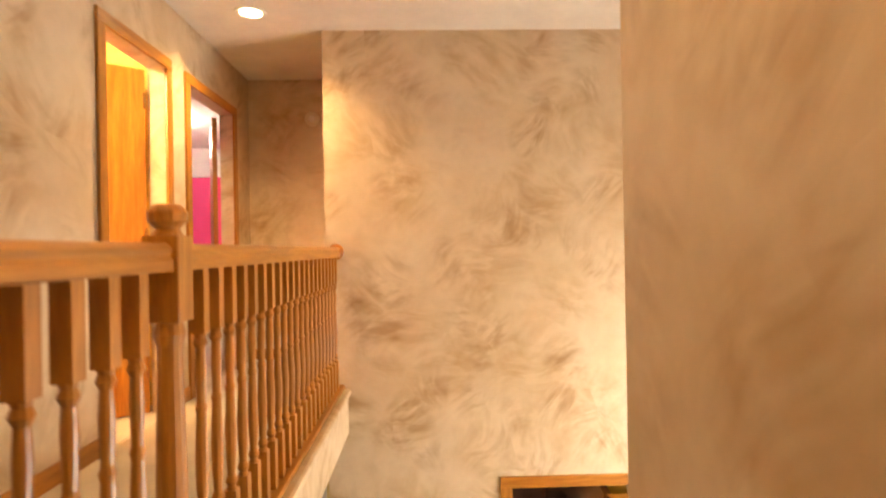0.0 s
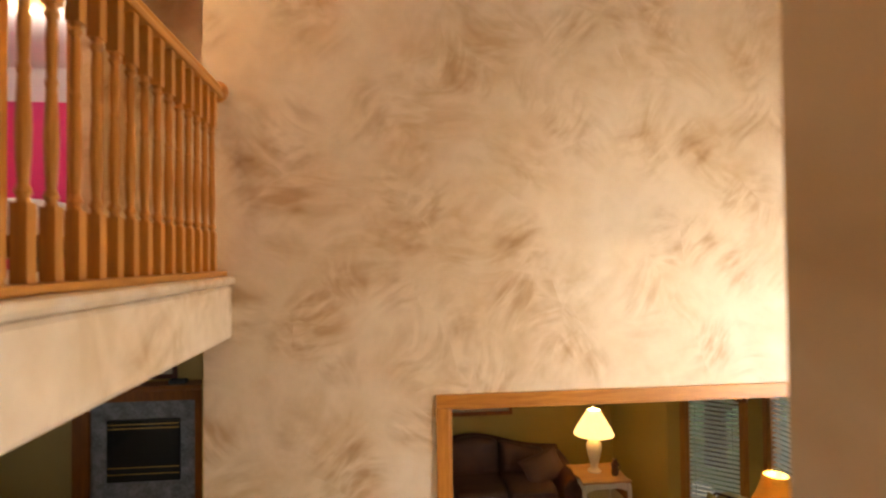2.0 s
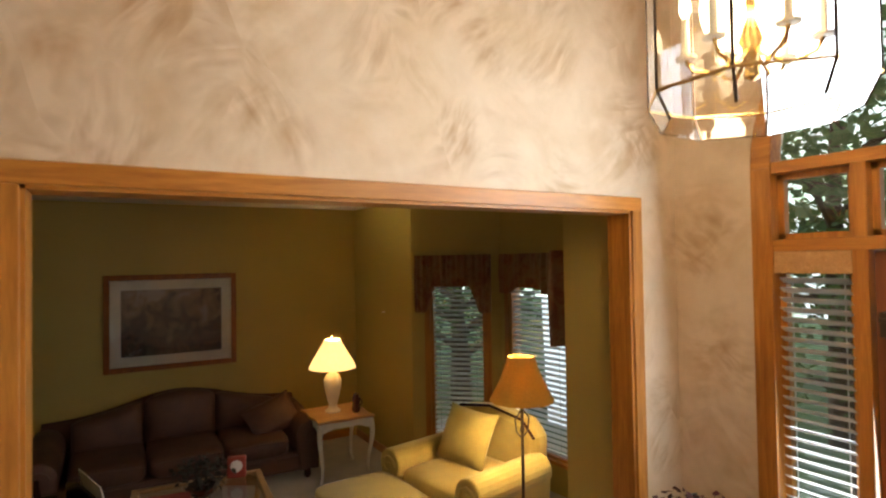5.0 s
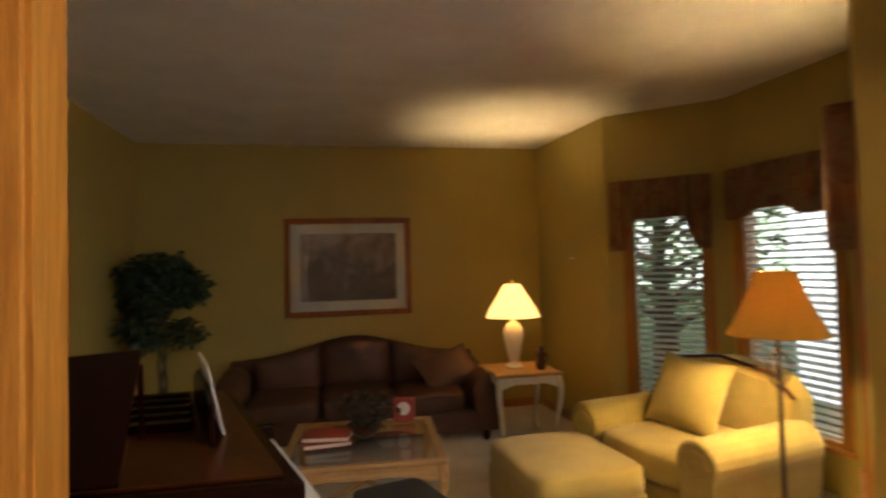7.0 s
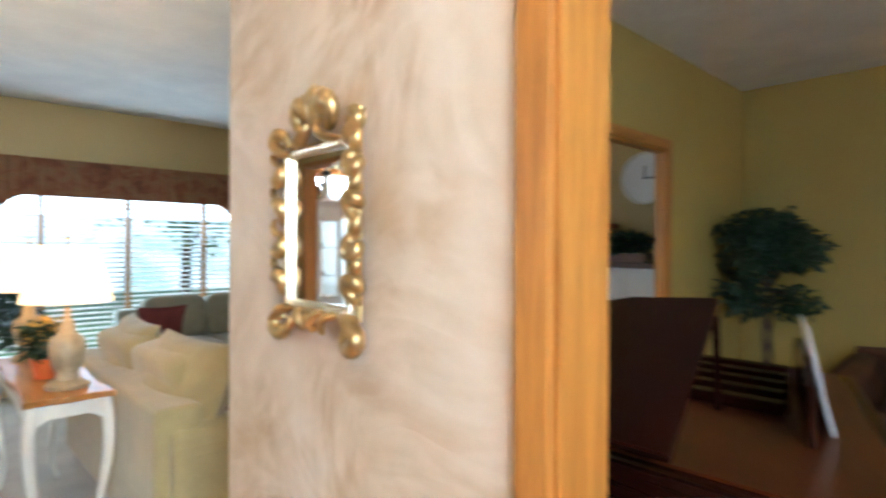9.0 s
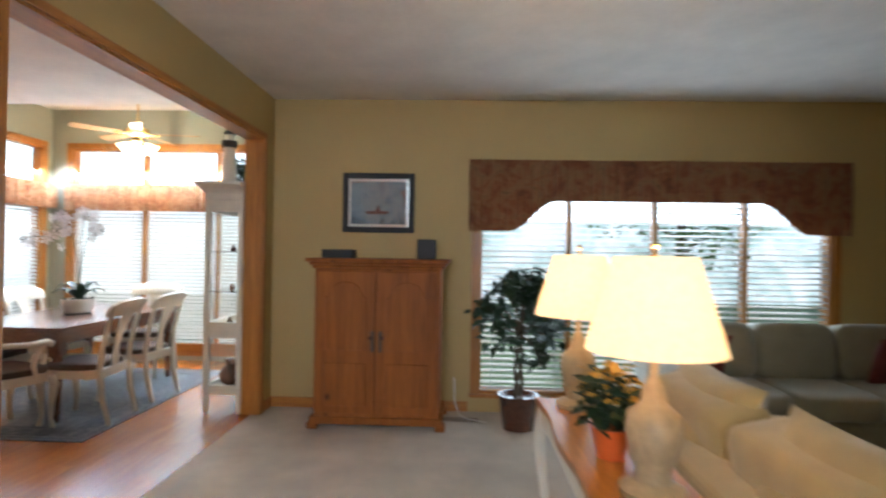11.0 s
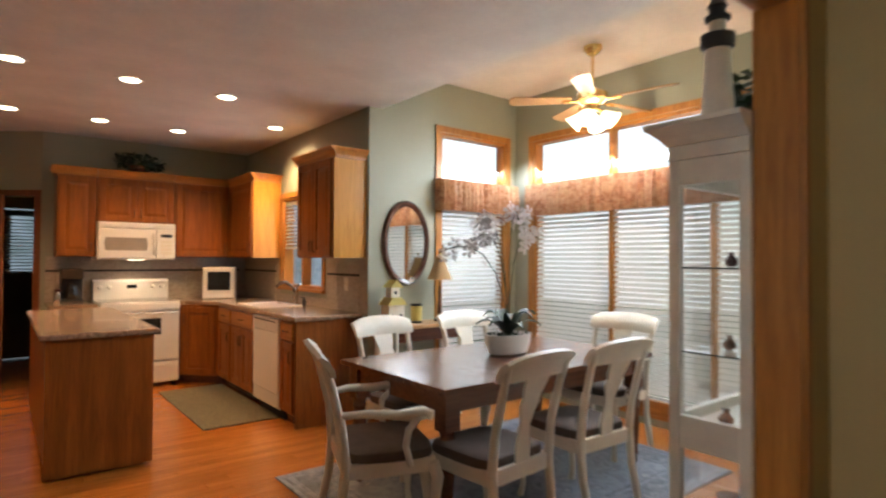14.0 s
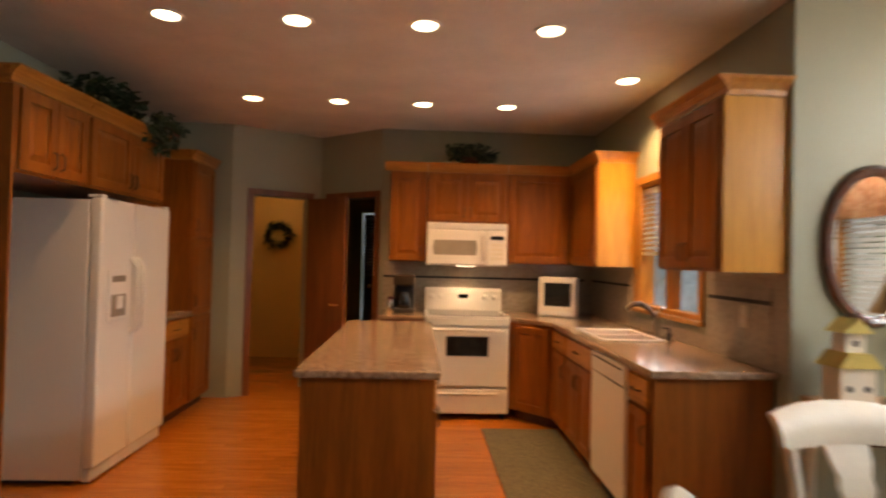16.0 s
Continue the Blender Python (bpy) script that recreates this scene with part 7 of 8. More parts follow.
for r in range(4):
    part("louvre", boxes((0.03, -0.03, 0.350 + r * 0.012, 0.73, -0.0262, 0.355 + r * 0.012)), M_SLAT, vg)
part("lamp_lens", boxes((0.30, 0.06, -0.004, 0.46, 0.13, -0.0005)), M_CAN, mw, "glowing lamp lens")
lamp("hood_lamp", "SPOT", pose(-4.305, -4.97, 1.355), 14, WARM, 0.04, cone=2.4)

# wall cabinets
wall_cabinet(pose(-3.57, -4.92, 1.40, 0, 0, 180), 0.35, 0.94, "golden oak wall cabinet with a raised-panel door", 1, ends=(True, False))
wall_cabinet(pose(-3.925, -4.92, 1.78, 0, 0, 180), 0.76, 0.56, "short golden oak cabinet over the microwave", 2)
wall_cabinet(pose(-4.69, -4.92, 1.40, 0, 0, 180), 0.60, 0.94, "wide golden oak wall cabinet by the corner", 1)
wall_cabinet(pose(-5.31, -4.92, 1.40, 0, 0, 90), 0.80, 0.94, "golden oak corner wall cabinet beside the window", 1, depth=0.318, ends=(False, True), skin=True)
wall_cabinet(pose(-5.31, -2.92, 1.40, 0, 0, 90), 0.70, 0.94, "golden oak wall cabinet with window light coloured on its end", 2, depth=0.318, ends=(True, True), skin=True)
solid("corner_filler", boxes((-5.627, -5.247, 1.40, -5.295, -4.925, 2.255)), M_CAB, "oak filler box in the cabinet corner", "cabinet")

# tiled splashback with a dark stripe
TS = 0.104
sb = thing("backsplash", "pale tiled backsplash with a thin dark border", "backsplash", Matrix(), kind="structure")
part("grout", boxes((-5.628, -5.249, 0.915, -3.50, -5.2465, 1.40)), M_SPLASH, sb)
part("grout", boxes((-5.629, -5.246, 0.915, -5.6265, -4.10, 1.40), (-5.629, -2.95, 0.915, -5.6265, -2.20, 1.40), (-5.629, -4.10, 0.915, -5.6265, -2.95, 1.0)), M_SPLASH, sb)
tile_a = mesh_of("tile", boxes((0.001, -0.006, 0.001, 0.203, 0, 0.203)), M_SPLASH)
stripe = mesh_of("border_tile", boxes((0.001, -0.009, 0.001, 0.203, 0, 0.023)), M_BLACKM)
for ori, start, n in ((180, -3.50, 10), (90, -5.24, 5), (90, -2.93, 3)):
    for i in range(n):
        for z, me in ((0.916, tile_a), (1.12, tile_a), (1.324, stripe)):
            m = pose(start - i * 0.204, -5.2464, z, 0, 0, 180) if ori == 180 else pose(-5.6264, start + i * 0.204, z, 0, 0, 90)
            if me is stripe:
                m = m @ Matrix.Translation((0, 0, -0.09))
            piece("border_tile" if me is stripe else "tile", me, sb, m)

tv = thing("counter_television", "small white tube television on the counter corner", "television", pose(-5.16, -4.80, 0.914, 0, 0, 155))
part("casing", prism(bmesh.new(), [(-0.18, -0.02), (0.18, -0.02), (0.18, 0.10), (0.12, 0.30), (-0.12, 0.30), (-0.18, 0.10)], 2, 0.0, 0.37), M_APPL, tv, bevel=0.015)
sc = part("screen", boxes((-0.125, -0.026, 0.10, 0.125, -0.0205, 0.32)), M_BLACK, tv, bevel=0.02)
part("control_strip", boxes((-0.14, -0.026, 0.02, 0.14, -0.0205, 0.055)), M_SLAT, tv)
cm = thing("coffee_maker", "black drip coffee maker with a glass jug on the counter", "coffee maker", pose(-3.72, -5.03, 0.914, 0, 0, 180))
part("body", boxes((-0.10, 0.02, 0, 0.10, 0.16, 0.36)), M_BLACKM, cm, bevel=0.015)
part("base", boxes((-0.10, -0.10, 0, 0.10, 0.019, 0.035)), M_BLACKM, cm, bevel=0.01)
part("filter_head", boxes((-0.10, -0.10, 0.25, 0.10, 0.019, 0.36)), M_NICKEL, cm, bevel=0.015)
part("jug", lathe(bmesh.new(), [(0.06, 0.036), (0.072, 0.06), (0.07, 0.12), (0.045, 0.17), (0.05, 0.19), (0.0, 0.19)], 18, x=0, y=-0.04), M_BLACK, cm, smooth=True)
bx = thing("counter_canister", "small red and silver jar beside the coffee maker", "jar", pose(-3.60, -5.02, 0.914))
part("jar", lathe(bmesh.new(), [(0.035, 0), (0.04, 0.01), (0.04, 0.10), (0.03, 0.12)], 14), M_CHROME, bx, smooth=True)
part("lid", lathe(bmesh.new(), [(0.032, 0.12), (0.032, 0.14), (0.0, 0.145)], 14), M_BERRY, bx)
for x, y, rz in ((-3.52, -5.249, 180), (-5.629, -2.55, 90)):
    o = thing("wall_outlet", "cream wall outlet on the backsplash", "outlet", pose(x - (0.12 if rz == 180 else 0), y, 1.16, 0, 0, rz))
    part("plate", boxes((-0.035, -0.014, -0.06, 0.035, -0.0095, 0.06)), M_CREAM, o, bevel=0.002)
    for z in (-0.025, 0.025):
        part("socket", boxes((-0.014, -0.0165, z - 0.014, 0.014, -0.0142, z + 0.014)), M_WHITE, o)

# island
il = thing("kitchen_island", "oak kitchen island with a brown granite top", "kitchen island", Matrix())
IX0, IX1, IY0, IY1 = -3.94, -3.34, -4.17, -2.18
part("body", boxes((IX0, IY0, 0.09, IX1, IY1, 0.874)), M_CAB, il, bevel=0.003)
part("toe_kick", boxes((IX0 + 0.05, IY0 + 0.05, 0, IX1 - 0.05, IY1 - 0.02, 0.09)), M_CAB, il)
part("end_skin", boxes((IX0 - 0.003, IY1 + 0.001, 0.02, IX1 + 0.003, IY1 + 0.012, 0.874)), M_CAB, il)
part("worktop", boxes((IX0 - 0.035, IY0 - 0.035, 0.876, IX1 + 0.035, IY1 + 0.04, 0.914)), M_GRANITE, il, bevel=0.01)
for i in range(3):
    y0 = IY0 + 0.05 + i * 0.63
    h1 = part("door_frame", boxes((0, -0.003, 0, 0.60, 0.001, 0.76)), M_CAB, il)
    h1.matrix_basis = pose(IX0, y0 + 0.60, 0.10, 0, 0, -90)
    panel_door("cabinet_door", h1, 0.01, 0.01, 0.295, 0.60, y=-0.003, pull=(0.26, 0.5))
    panel_door("cabinet_door", h1, 0.305, 0.01, 0.59, 0.60, y=-0.003, pull=(0.34, 0.5))
    drawer(h1, 0.01, 0.61, 0.59, 0.75)

# refrigerator and the east cabinets
fr = thing("refrigerator", "white side-by-side refrigerator with an ice dispenser", "refrigerator", pose(-1.92, -3.09, 0, 0, 0, -90))
part("body", boxes((0.0, 0.075, 0.03, 0.93, 0.70, 1.74)), M_APPL, fr, bevel=0.006)
for nm, x0, x1, hx in (("freezer_door", 0.0, 0.40, 0.365), ("fridge_door", 0.406, 0.93, 0.441)):
    d = part(nm, boxes((x0, 0.0, 0.10, x1, 0.070, 1.755)), M_APPL, fr, bevel=0.014)
    part("handle", tube(bmesh.new(), [(hx, 0.0, 0.88), (hx, -0.05, 0.93), (hx, -0.058, 1.10), (hx, -0.05, 1.33), (hx, 0.0, 1.38)], 0.016, 8), M_APPL, d, smooth=True)
    if nm == "freezer_door":
        dp = part("dispenser", boxes((0.08, -0.016, 0.98, 0.30, -0.001, 1.31)), M_APPL, d, bevel=0.008)
        part("niche", boxes((0.105, -0.019, 1.01, 0.275, -0.0165, 1.15)), M_MWGLASS, dp, "grey recess")
        part("paddle", boxes((0.16, -0.03, 1.06, 0.22, -0.0195, 1.14)), M_WHITE, dp)
        part("button_strip", boxes((0.11, -0.0185, 1.23, 0.27, -0.0165, 1.27)), M_MWGLASS, dp)
part("toe_grille", boxes((0.01, 0.03, 0.02, 0.92, 0.074, 0.095)), M_SLAT, fr)
for x in (0.02, 0.87):
    part("hinge_cover", boxes((x, 0.01, 1.756, x + 0.06, 0.10, 1.775)), M_APPL, fr, bevel=0.005)
for x in (0.06, 0.87):
    part("foot", boxes((x - 0.02, 0.15, 0, x + 0.02, 0.6, 0.03)), M_BLACKM, fr)
structure("fridge_panel", boxes((-1.83, -2.46, 0, -1.205, -2.44, 2.25)), M_CAB, "tall oak panel beside the refrigerator", "panel", 0.002)
wall_cabinet(pose(-1.83, -2.462, 1.81, 0, 0, -90), 0.60, 0.53, "short golden oak cabinet over the refrigerator", 2, depth=0.62, ends=(True, False))
wall_cabinet(pose(-1.83, -3.066, 1.81, 0, 0, -90), 1.0, 0.53, "wide golden oak cabinet over the refrigerator", 2, depth=0.62)
wall_cabinet(pose(-1.56, -4.07, 1.40, 0, 0, -90), 0.58, 0.94, "golden oak wall cabinet beside the pantry", 2, depth=0.35)
base_cabinet(pose(-1.83, -4.07, 0, 0, 0, -90), 0.58, "golden oak base cabinet with two doors", 2, depth=0.62)
solid("side_countertop", boxes((-1.865, -4.652, 0.876, -1.205, -4.055, 0.914)), M_GRANITE, "short granite countertop between refrigerator and pantry", "countertop", bevel=0.008, group=GRP)
pt = thing("pantry_cabinet", "tall golden oak pantry cabinet with stacked doors", "pantry", pose(-1.83, -4.655, 0, 0, 0, -90))
part("body", boxes((0, 0, 0.09, 0.50, 0.62, 2.255)), M_CAB, pt, bevel=0.002)
part("toe_kick", boxes((0.0, 0.06, 0, 0.50, 0.62, 0.09)), M_DARKWOOD, pt)
crown(pt, 0.50, 0.62, 2.34, (True, True))
for z0, z1, pz in ((0.11, 0.86, 0.7), (0.88, 1.55, 1.0), (1.57, 2.23, 1.68)):
    panel_door("pantry_door", pt, 0.02, z0, 0.48, z1, pull=(0.05, pz))
for x, y, z, hf, n, sd, nm in ((-4.33, -5.07, 2.345, (0.26, 0.12, 0.10), 240, 31, "dark green trailing plant on the wall cabinets"), (-1.55, -3.75, 2.345, (0.22, 0.42, 0.15), 520, 32, "bushy green trailing ivy on top of the cabinets"), (-1.78, -4.25, 2.345, (0.10, 0.20, 0.08), 140, 33, "green ivy sprays hanging over the cabinet edge")):
    pl = thing("cabinet_plant", nm, "plant", pose(x, y, z))
    part("basket", lathe(bmesh.new(), [(0.08, 0), (0.10, 0.05), (0.09, 0.08), (0.0, 0.07)], 14), M_DARKWOOD, pl)
    part("leaves", foliage(bmesh.new(), random.Random(sd), (0, 0, hf[2] + 0.03), hf, n, 0.075), M_LEAF, pl)
    if sd == 32:
        part("trailing_leaves", foliage(bmesh.new(), random.Random(39), (-0.36, -0.1, -0.02), (0.05, 0.22, 0.16), 150, 0.07, 0.6), M_LEAF, pl)
for y in (-2.70, -4.30):
    for x in (-2.44, -3.15, -3.86, -4.57):
        can_light(x, y, 2.73, 49, cone=1.8, colour=(1.0, 0.57, 0.26))
can_light(-5.31, -3.5, 2.73, 160, cone=2.5, colour=(1.0, 0.62, 0.30))

M_MAT = plain("woven_mat", (0.14, 0.12, 0.07), 0.95, var=0.4, scale=60)
solid("kitchen_mat", boxes((-5.06, -4.32, 0.001, -4.42, -2.70, 0.012)), M_MAT, "olive brown woven mat on the kitchen floor", "mat", bevel=0.004)

# beyond the kitchen
dl = thing("brown_door", "reddish brown slab door standing ajar in the angled wall", "door", Matrix.Translation((-2.68, -5.60, 0)) @ Matrix.Rotation(math.atan2(0.47, -0.454), 4, "Z"))
part("slab", boxes((0, -0.018, 0.008, 0.66, 0.018, 2.02)), M_DOOR, dl, bevel=0.003)
for s in (1, -1):
    part("door_lever", tube(bmesh.new(), [(0.60, s * 0.018, 0.95), (0.60, s * 0.06, 0.95), (0.50, s * 0.062, 0.95)], 0.009, 8), M_BRASS, dl, smooth=True)
for z in (0.25, 1.0, 1.8):
    part("hinge", tube(bmesh.new(), [(0.0, 0.018, z - 0.05), (0.0, 0.018, z + 0.05)], 0.008, 6), M_BRASS, dl)
wr = thing("wall_wreath", "dark green leafy wreath hanging on the yellow wall", "wreath", pose(-1.88, -7.575, 1.71))
ring = bmesh.new()
for i in range(26):
    a = 2 * math.pi * i / 26
    foliage(ring, random.Random(60 + i), (0.15 * math.cos(a), 0.06, 0.15 * math.sin(a)), (0.06, 0.045, 0.06), 18, 0.055)
part("leaves", ring, M_LEAF, wr)
part("ring", tube(bmesh.new(), [(0.15 * math.cos(2 * math.pi * i / 20), 0.02, 0.15 * math.sin(2 * math.pi * i / 20)) for i in range(21)], 0.012, 6), M_BARK, wr)
# unseen lamp and fitting, added to brighten the back hall through its doorway
lamp("back_hall_fill", "POINT", Matrix.Translation((-2.2, -6.6, 2.5)), 7, WARM, 0.12)
hl = thing("back_hall_light_fitting", "small unseen glass ceiling light added to brighten the back hall", "ceiling light", pose(-2.2, -6.6, 2.73))
part("glass_dome", lathe(bmesh.new(), [(0.14, -0.001), (0.13, -0.05), (0.08, -0.09), (0.0, -0.10)], 20), M_SHADEW, hl, smooth=True)

# ---- dining nook ----
M_RUG = art("blue_grey_rug", [(0.10, 0.11, 0.13), (0.26, 0.28, 0.32), (0.15, 0.16, 0.19), (0.36, 0.36, 0.37)], 9)
solid("dining_rug", boxes((-6.92, -1.40, 0.001, -4.50, 0.32, 0.011)), M_RUG, "grey-blue patterned rug under the dining table", "rug", bevel=0.003)
M_BORDER = art("slate_border_weave", [(0.06, 0.065, 0.08), (0.13, 0.14, 0.17), (0.30, 0.30, 0.31)], 16)
for inset, wide, mt in ((0.03, 0.02, M_BORDER), (0.09, 0.14, M_BORDER), (0.26, 0.012, M_BORDER)):
    a = (-6.92 + inset, -1.40 + inset, -4.50 - inset, 0.32 - inset)
    part("woven_border", boxes((a[0], a[1], 0.0112, a[2], a[1] + wide, 0.0125), (a[0], a[3] - wide, 0.0112, a[2], a[3], 0.0125), (a[0], a[1] + wide, 0.0112, a[0] + wide, a[3] - wide, 0.0125), (a[2] - wide, a[1] + wide, 0.0112, a[2], a[3] - wide, 0.0125)), mt, bpy.data.objects["dining_rug"], "darker woven band")
tb = thing("dining_table", "polished walnut dining table on four turned legs", "dining table", pose(0, 0, 0.011))
TX0, TX1, TY0, TY1 = -6.62, -4.80, -1.12, -0.07
for i in range(6):
    y0 = TY0 + (TY1 - TY0) * i / 6
    part("top_plank", boxes((TX0, y0 + 0.0006, 0.72, TX1, y0 + (TY1 - TY0) / 6 - 0.0006, 0.75)), M_TABLE, tb, bevel=0.002)
part("apron", boxes((TX0 + 0.06, TY0 + 0.06, 0.61, TX1 - 0.06, TY0 + 0.085, 0.719), (TX0 + 0.06, TY1 - 0.085, 0.61, TX1 - 0.06, TY1 - 0.06, 0.719),
                   (TX0 + 0.06, TY0 + 0.085, 0.61, TX0 + 0.085, TY1 - 0.085, 0.719), (TX1 - 0.085, TY0 + 0.085, 0.61, TX1 - 0.06, TY1 - 0.085, 0.719)), M_TABLE, tb, bevel=0.003)
for x in (TX0 + 0.09, TX1 - 0.09):
    for y in (TY0 + 0.09, TY1 - 0.09):
        bm = lathe(bmesh.new(), [(0.018, 0.0), (0.026, 0.02), (0.022, 0.05), (0.034, 0.07), (0.026, 0.09), (0.030, 0.14), (0.042, 0.34), (0.046, 0.42), (0.034, 0.45), (0.044, 0.47), (0.034, 0.49), (0.044, 0.52)], 16, x=x, y=y)
        box(bm, x - 0.046, y - 0.046, 0.52, x + 0.046, y + 0.046, 0.719)
        part("leg", bm, M_TABLE, tb, smooth=True)


def dining_chair(m, arms):
    c = thing("dining_armchair" if arms else "dining_chair",
              "cream painted armchair with a shaped splat and brown leather seat" if arms else "cream painted dining chair with a shaped splat and brown seat", "chair", m, "chairs round the table")
    w = 0.27 if arms else 0.235
    for sx in (-1, 1):
        part("front_leg", tube(bmesh.new(), [(sx * (w - 0.02), -0.205, 0.40), (sx * (w - 0.01), -0.225, 0.33), (sx * (w - 0.02), -0.215, 0.20), (sx * (w - 0.022), -0.21, 0.07), (sx * (w - 0.015), -0.225, 0.0)], [0.030, 0.031, 0.022, 0.016, 0.020], 10), M_CREAM, c, smooth=True)
        part("back_post", tube(bmesh.new(), [(sx * (w - 0.03), 0.29, 0.0), (sx * (w - 0.03), 0.235, 0.22), (sx * (w - 0.03), 0.215, 0.42), (sx * (w - 0.03), 0.235, 0.60), (sx * (w - 0.025), 0.285, 0.80), (sx * (w - 0.02), 0.325, 0.92)], [0.018, 0.021, 0.024, 0.021, 0.019, 0.018], 8), M_CREAM, c, smooth=True)
        part("side_rail", boxes((sx * (w - 0.03) - 0.012, -0.19, 0.355, sx * (w - 0.03) + 0.012, 0.20, 0.425)), M_CREAM, c, bevel=0.004)
    part("front_rail", boxes((-w + 0.04, -0.222, 0.355, w - 0.04, -0.197, 0.425)), M_CREAM, c, bevel=0.004)
    part("back_rail", boxes((-w + 0.04, 0.20, 0.355, w - 0.04, 0.224, 0.43)), M_CREAM, c, bevel=0.004)
    part("seat", cushion(bmesh.new(), (0, -0.01, 0.445), (w - 0.012, 0.215, 0.035), 0.35, 10), M_SEAT, c, smooth=True)
    # crest rail, bowed backwards and rolled over at the top
    bm = bmesh.new()
    n, prof = 12, [(-0.075, -0.012), (-0.03, -0.018), (0.03, -0.006), (0.055, 0.018), (0.045, 0.042), (0.01, 0.028), (-0.03, 0.010), (-0.075, 0.010)]
    rows = []
    for i in range(n + 1):
        u = -1 + 2 * i / n
        k = 1.0 - 0.28 * abs(u) ** 5
        rows.append([bm.verts.new((u * (w + 0.012), 0.300 + 0.035 * (1 - u * u) + q[1] + 0.25 * q[0], 0.895 + 0.022 * (1 - u * u) + q[0] * k)) for q in prof])
    for a, b in zip(rows, rows[1:]):
        for i in range(len(prof)):
            j = (i + 1) % len(prof)
            bm.faces.new((a[i], a[j], b[j], b[i]))
    bm.faces.new(rows[0][::-1]), bm.faces.new(rows[-1])
    part("crest_rail", bm, M_CREAM, c, smooth=True)
    # waisted splat
    bm = bmesh.new()
    prof = [(0.050, 0.43), (0.052, 0.50), (0.040, 0.55), (0.033, 0.60), (0.046, 0.66), (0.066, 0.71), (0.058, 0.745), (0.072, 0.78), (0.086, 0.85)]
    strip = []
    for hw, z in prof:
        t = (z - 0.43) / 0.42
        y = 0.218 + 0.10 * t * t
        strip.append([bm.verts.new(p) for p in ((-hw, y - 0.007, z), (hw, y - 0.007, z), (hw, y + 0.007, z), (-hw, y + 0.007, z))])
    for a, b in zip(strip, strip[1:]):
        for i in range(4):
            bm.faces.new((a[i], a[(i + 1) % 4], b[(i + 1) % 4], b[i]))
    bm.faces.new(strip[0][::-1]), bm.faces.new(strip[-1])
    part("splat", bm, M_CREAM, c, bevel=0.003)
    if arms:
        for sx in (-1, 1):
            a = part("arm", tube(bmesh.new(), [(sx * (w - 0.03), 0.245, 0.655), (sx * (w + 0.01), 0.12, 0.665), (sx * (w + 0.03), -0.02, 0.655), (sx * (w + 0.03), -0.14, 0.665), (sx * (w + 0.028), -0.175, 0.65), (sx * (w + 0.025), -0.17, 0.625)], [0.016, 0.019, 0.022, 0.024, 0.022, 0.014], 10), M_CREAM, c, smooth=True)
            part("arm_support", tube(bmesh.new(), [(sx * (w + 0.028), -0.13, 0.65), (sx * (w + 0.025), -0.07, 0.58), (sx * (w + 0.01), -0.06, 0.50), (sx * (w - 0.01), -0.09, 0.40)], [0.014, 0.018, 0.017, 0.016], 8), M_CREAM, a, smooth=True)
    return c


RUGTOP = 0.011
dining_chair(pose(-4.66, -0.42, RUGTOP, 0, 0, -110), True)
dining_chair(pose(-6.66, -0.52, RUGTOP, 0, 0, 92), True)
first = dining_chair(pose(-5.04, -0.02, RUGTOP, 0, 0, 4), False)
for x, y, rz in ((-5.74, -0.03, -3), (-5.30, -1.08, 183), (-6.05, -1.10, 177)):
    copy_thing(first, pose(x, y, RUGTOP, 0, 0, rz))

oc = thing("orchid", "white orchid in an oval white bowl on the table", "orchid", pose(-5.80, -0.64, 0.762))
part("bowl", lathe(bmesh.new(), [(0.09, 0), (0.125, 0.012), (0.145, 0.08), (0.15, 0.135), (0.14, 0.137), (0.13, 0.10), (0.0, 0.10)], 28, Matrix.Diagonal((1.25, 0.8, 1, 1))), M_APPL, oc, smooth=True)
part("moss", foliage(bmesh.new(), random.Random(70), (0, 0, 0.12), (0.15, 0.09, 0.02), 150, 0.04), M_LEAF, oc)
for i in range(11):
    a = 2 * math.pi * i / 11 + 0.3 * (i % 2)
    r = 0.17 + 0.05 * (i % 3)
    bm = bmesh.new()
    d, s = Vector((math.cos(a), math.sin(a), 0)), Vector((-math.sin(a), math.cos(a), 0))
    rows = []
    for k in range(6):
        u = k / 5
        c = d * r * u + Vector((0, 0, 0.11 + 0.20 * math.sin(u * 2.1) * (0.7 + 0.3 * (i % 2)) - 0.04 * u))
        hw = 0.036 * math.sin(math.pi * min(0.97, u * 0.9 + 0.1)) + 0.004
        rows.append([bm.verts.new(c - s * hw + Vector((0, 0, 0.012))), bm.verts.new(c), bm.verts.new(c + s * hw + Vector((0, 0, 0.012)))])
    for p, q in zip(rows, rows[1:]):
        bm.faces.new((p[0], p[1], q[1], q[0])), bm.faces.new((p[1], p[2], q[2], q[1]))
    part("leaf", bm, M_LEAF, oc, smooth=True)
rngo = random.Random(71)
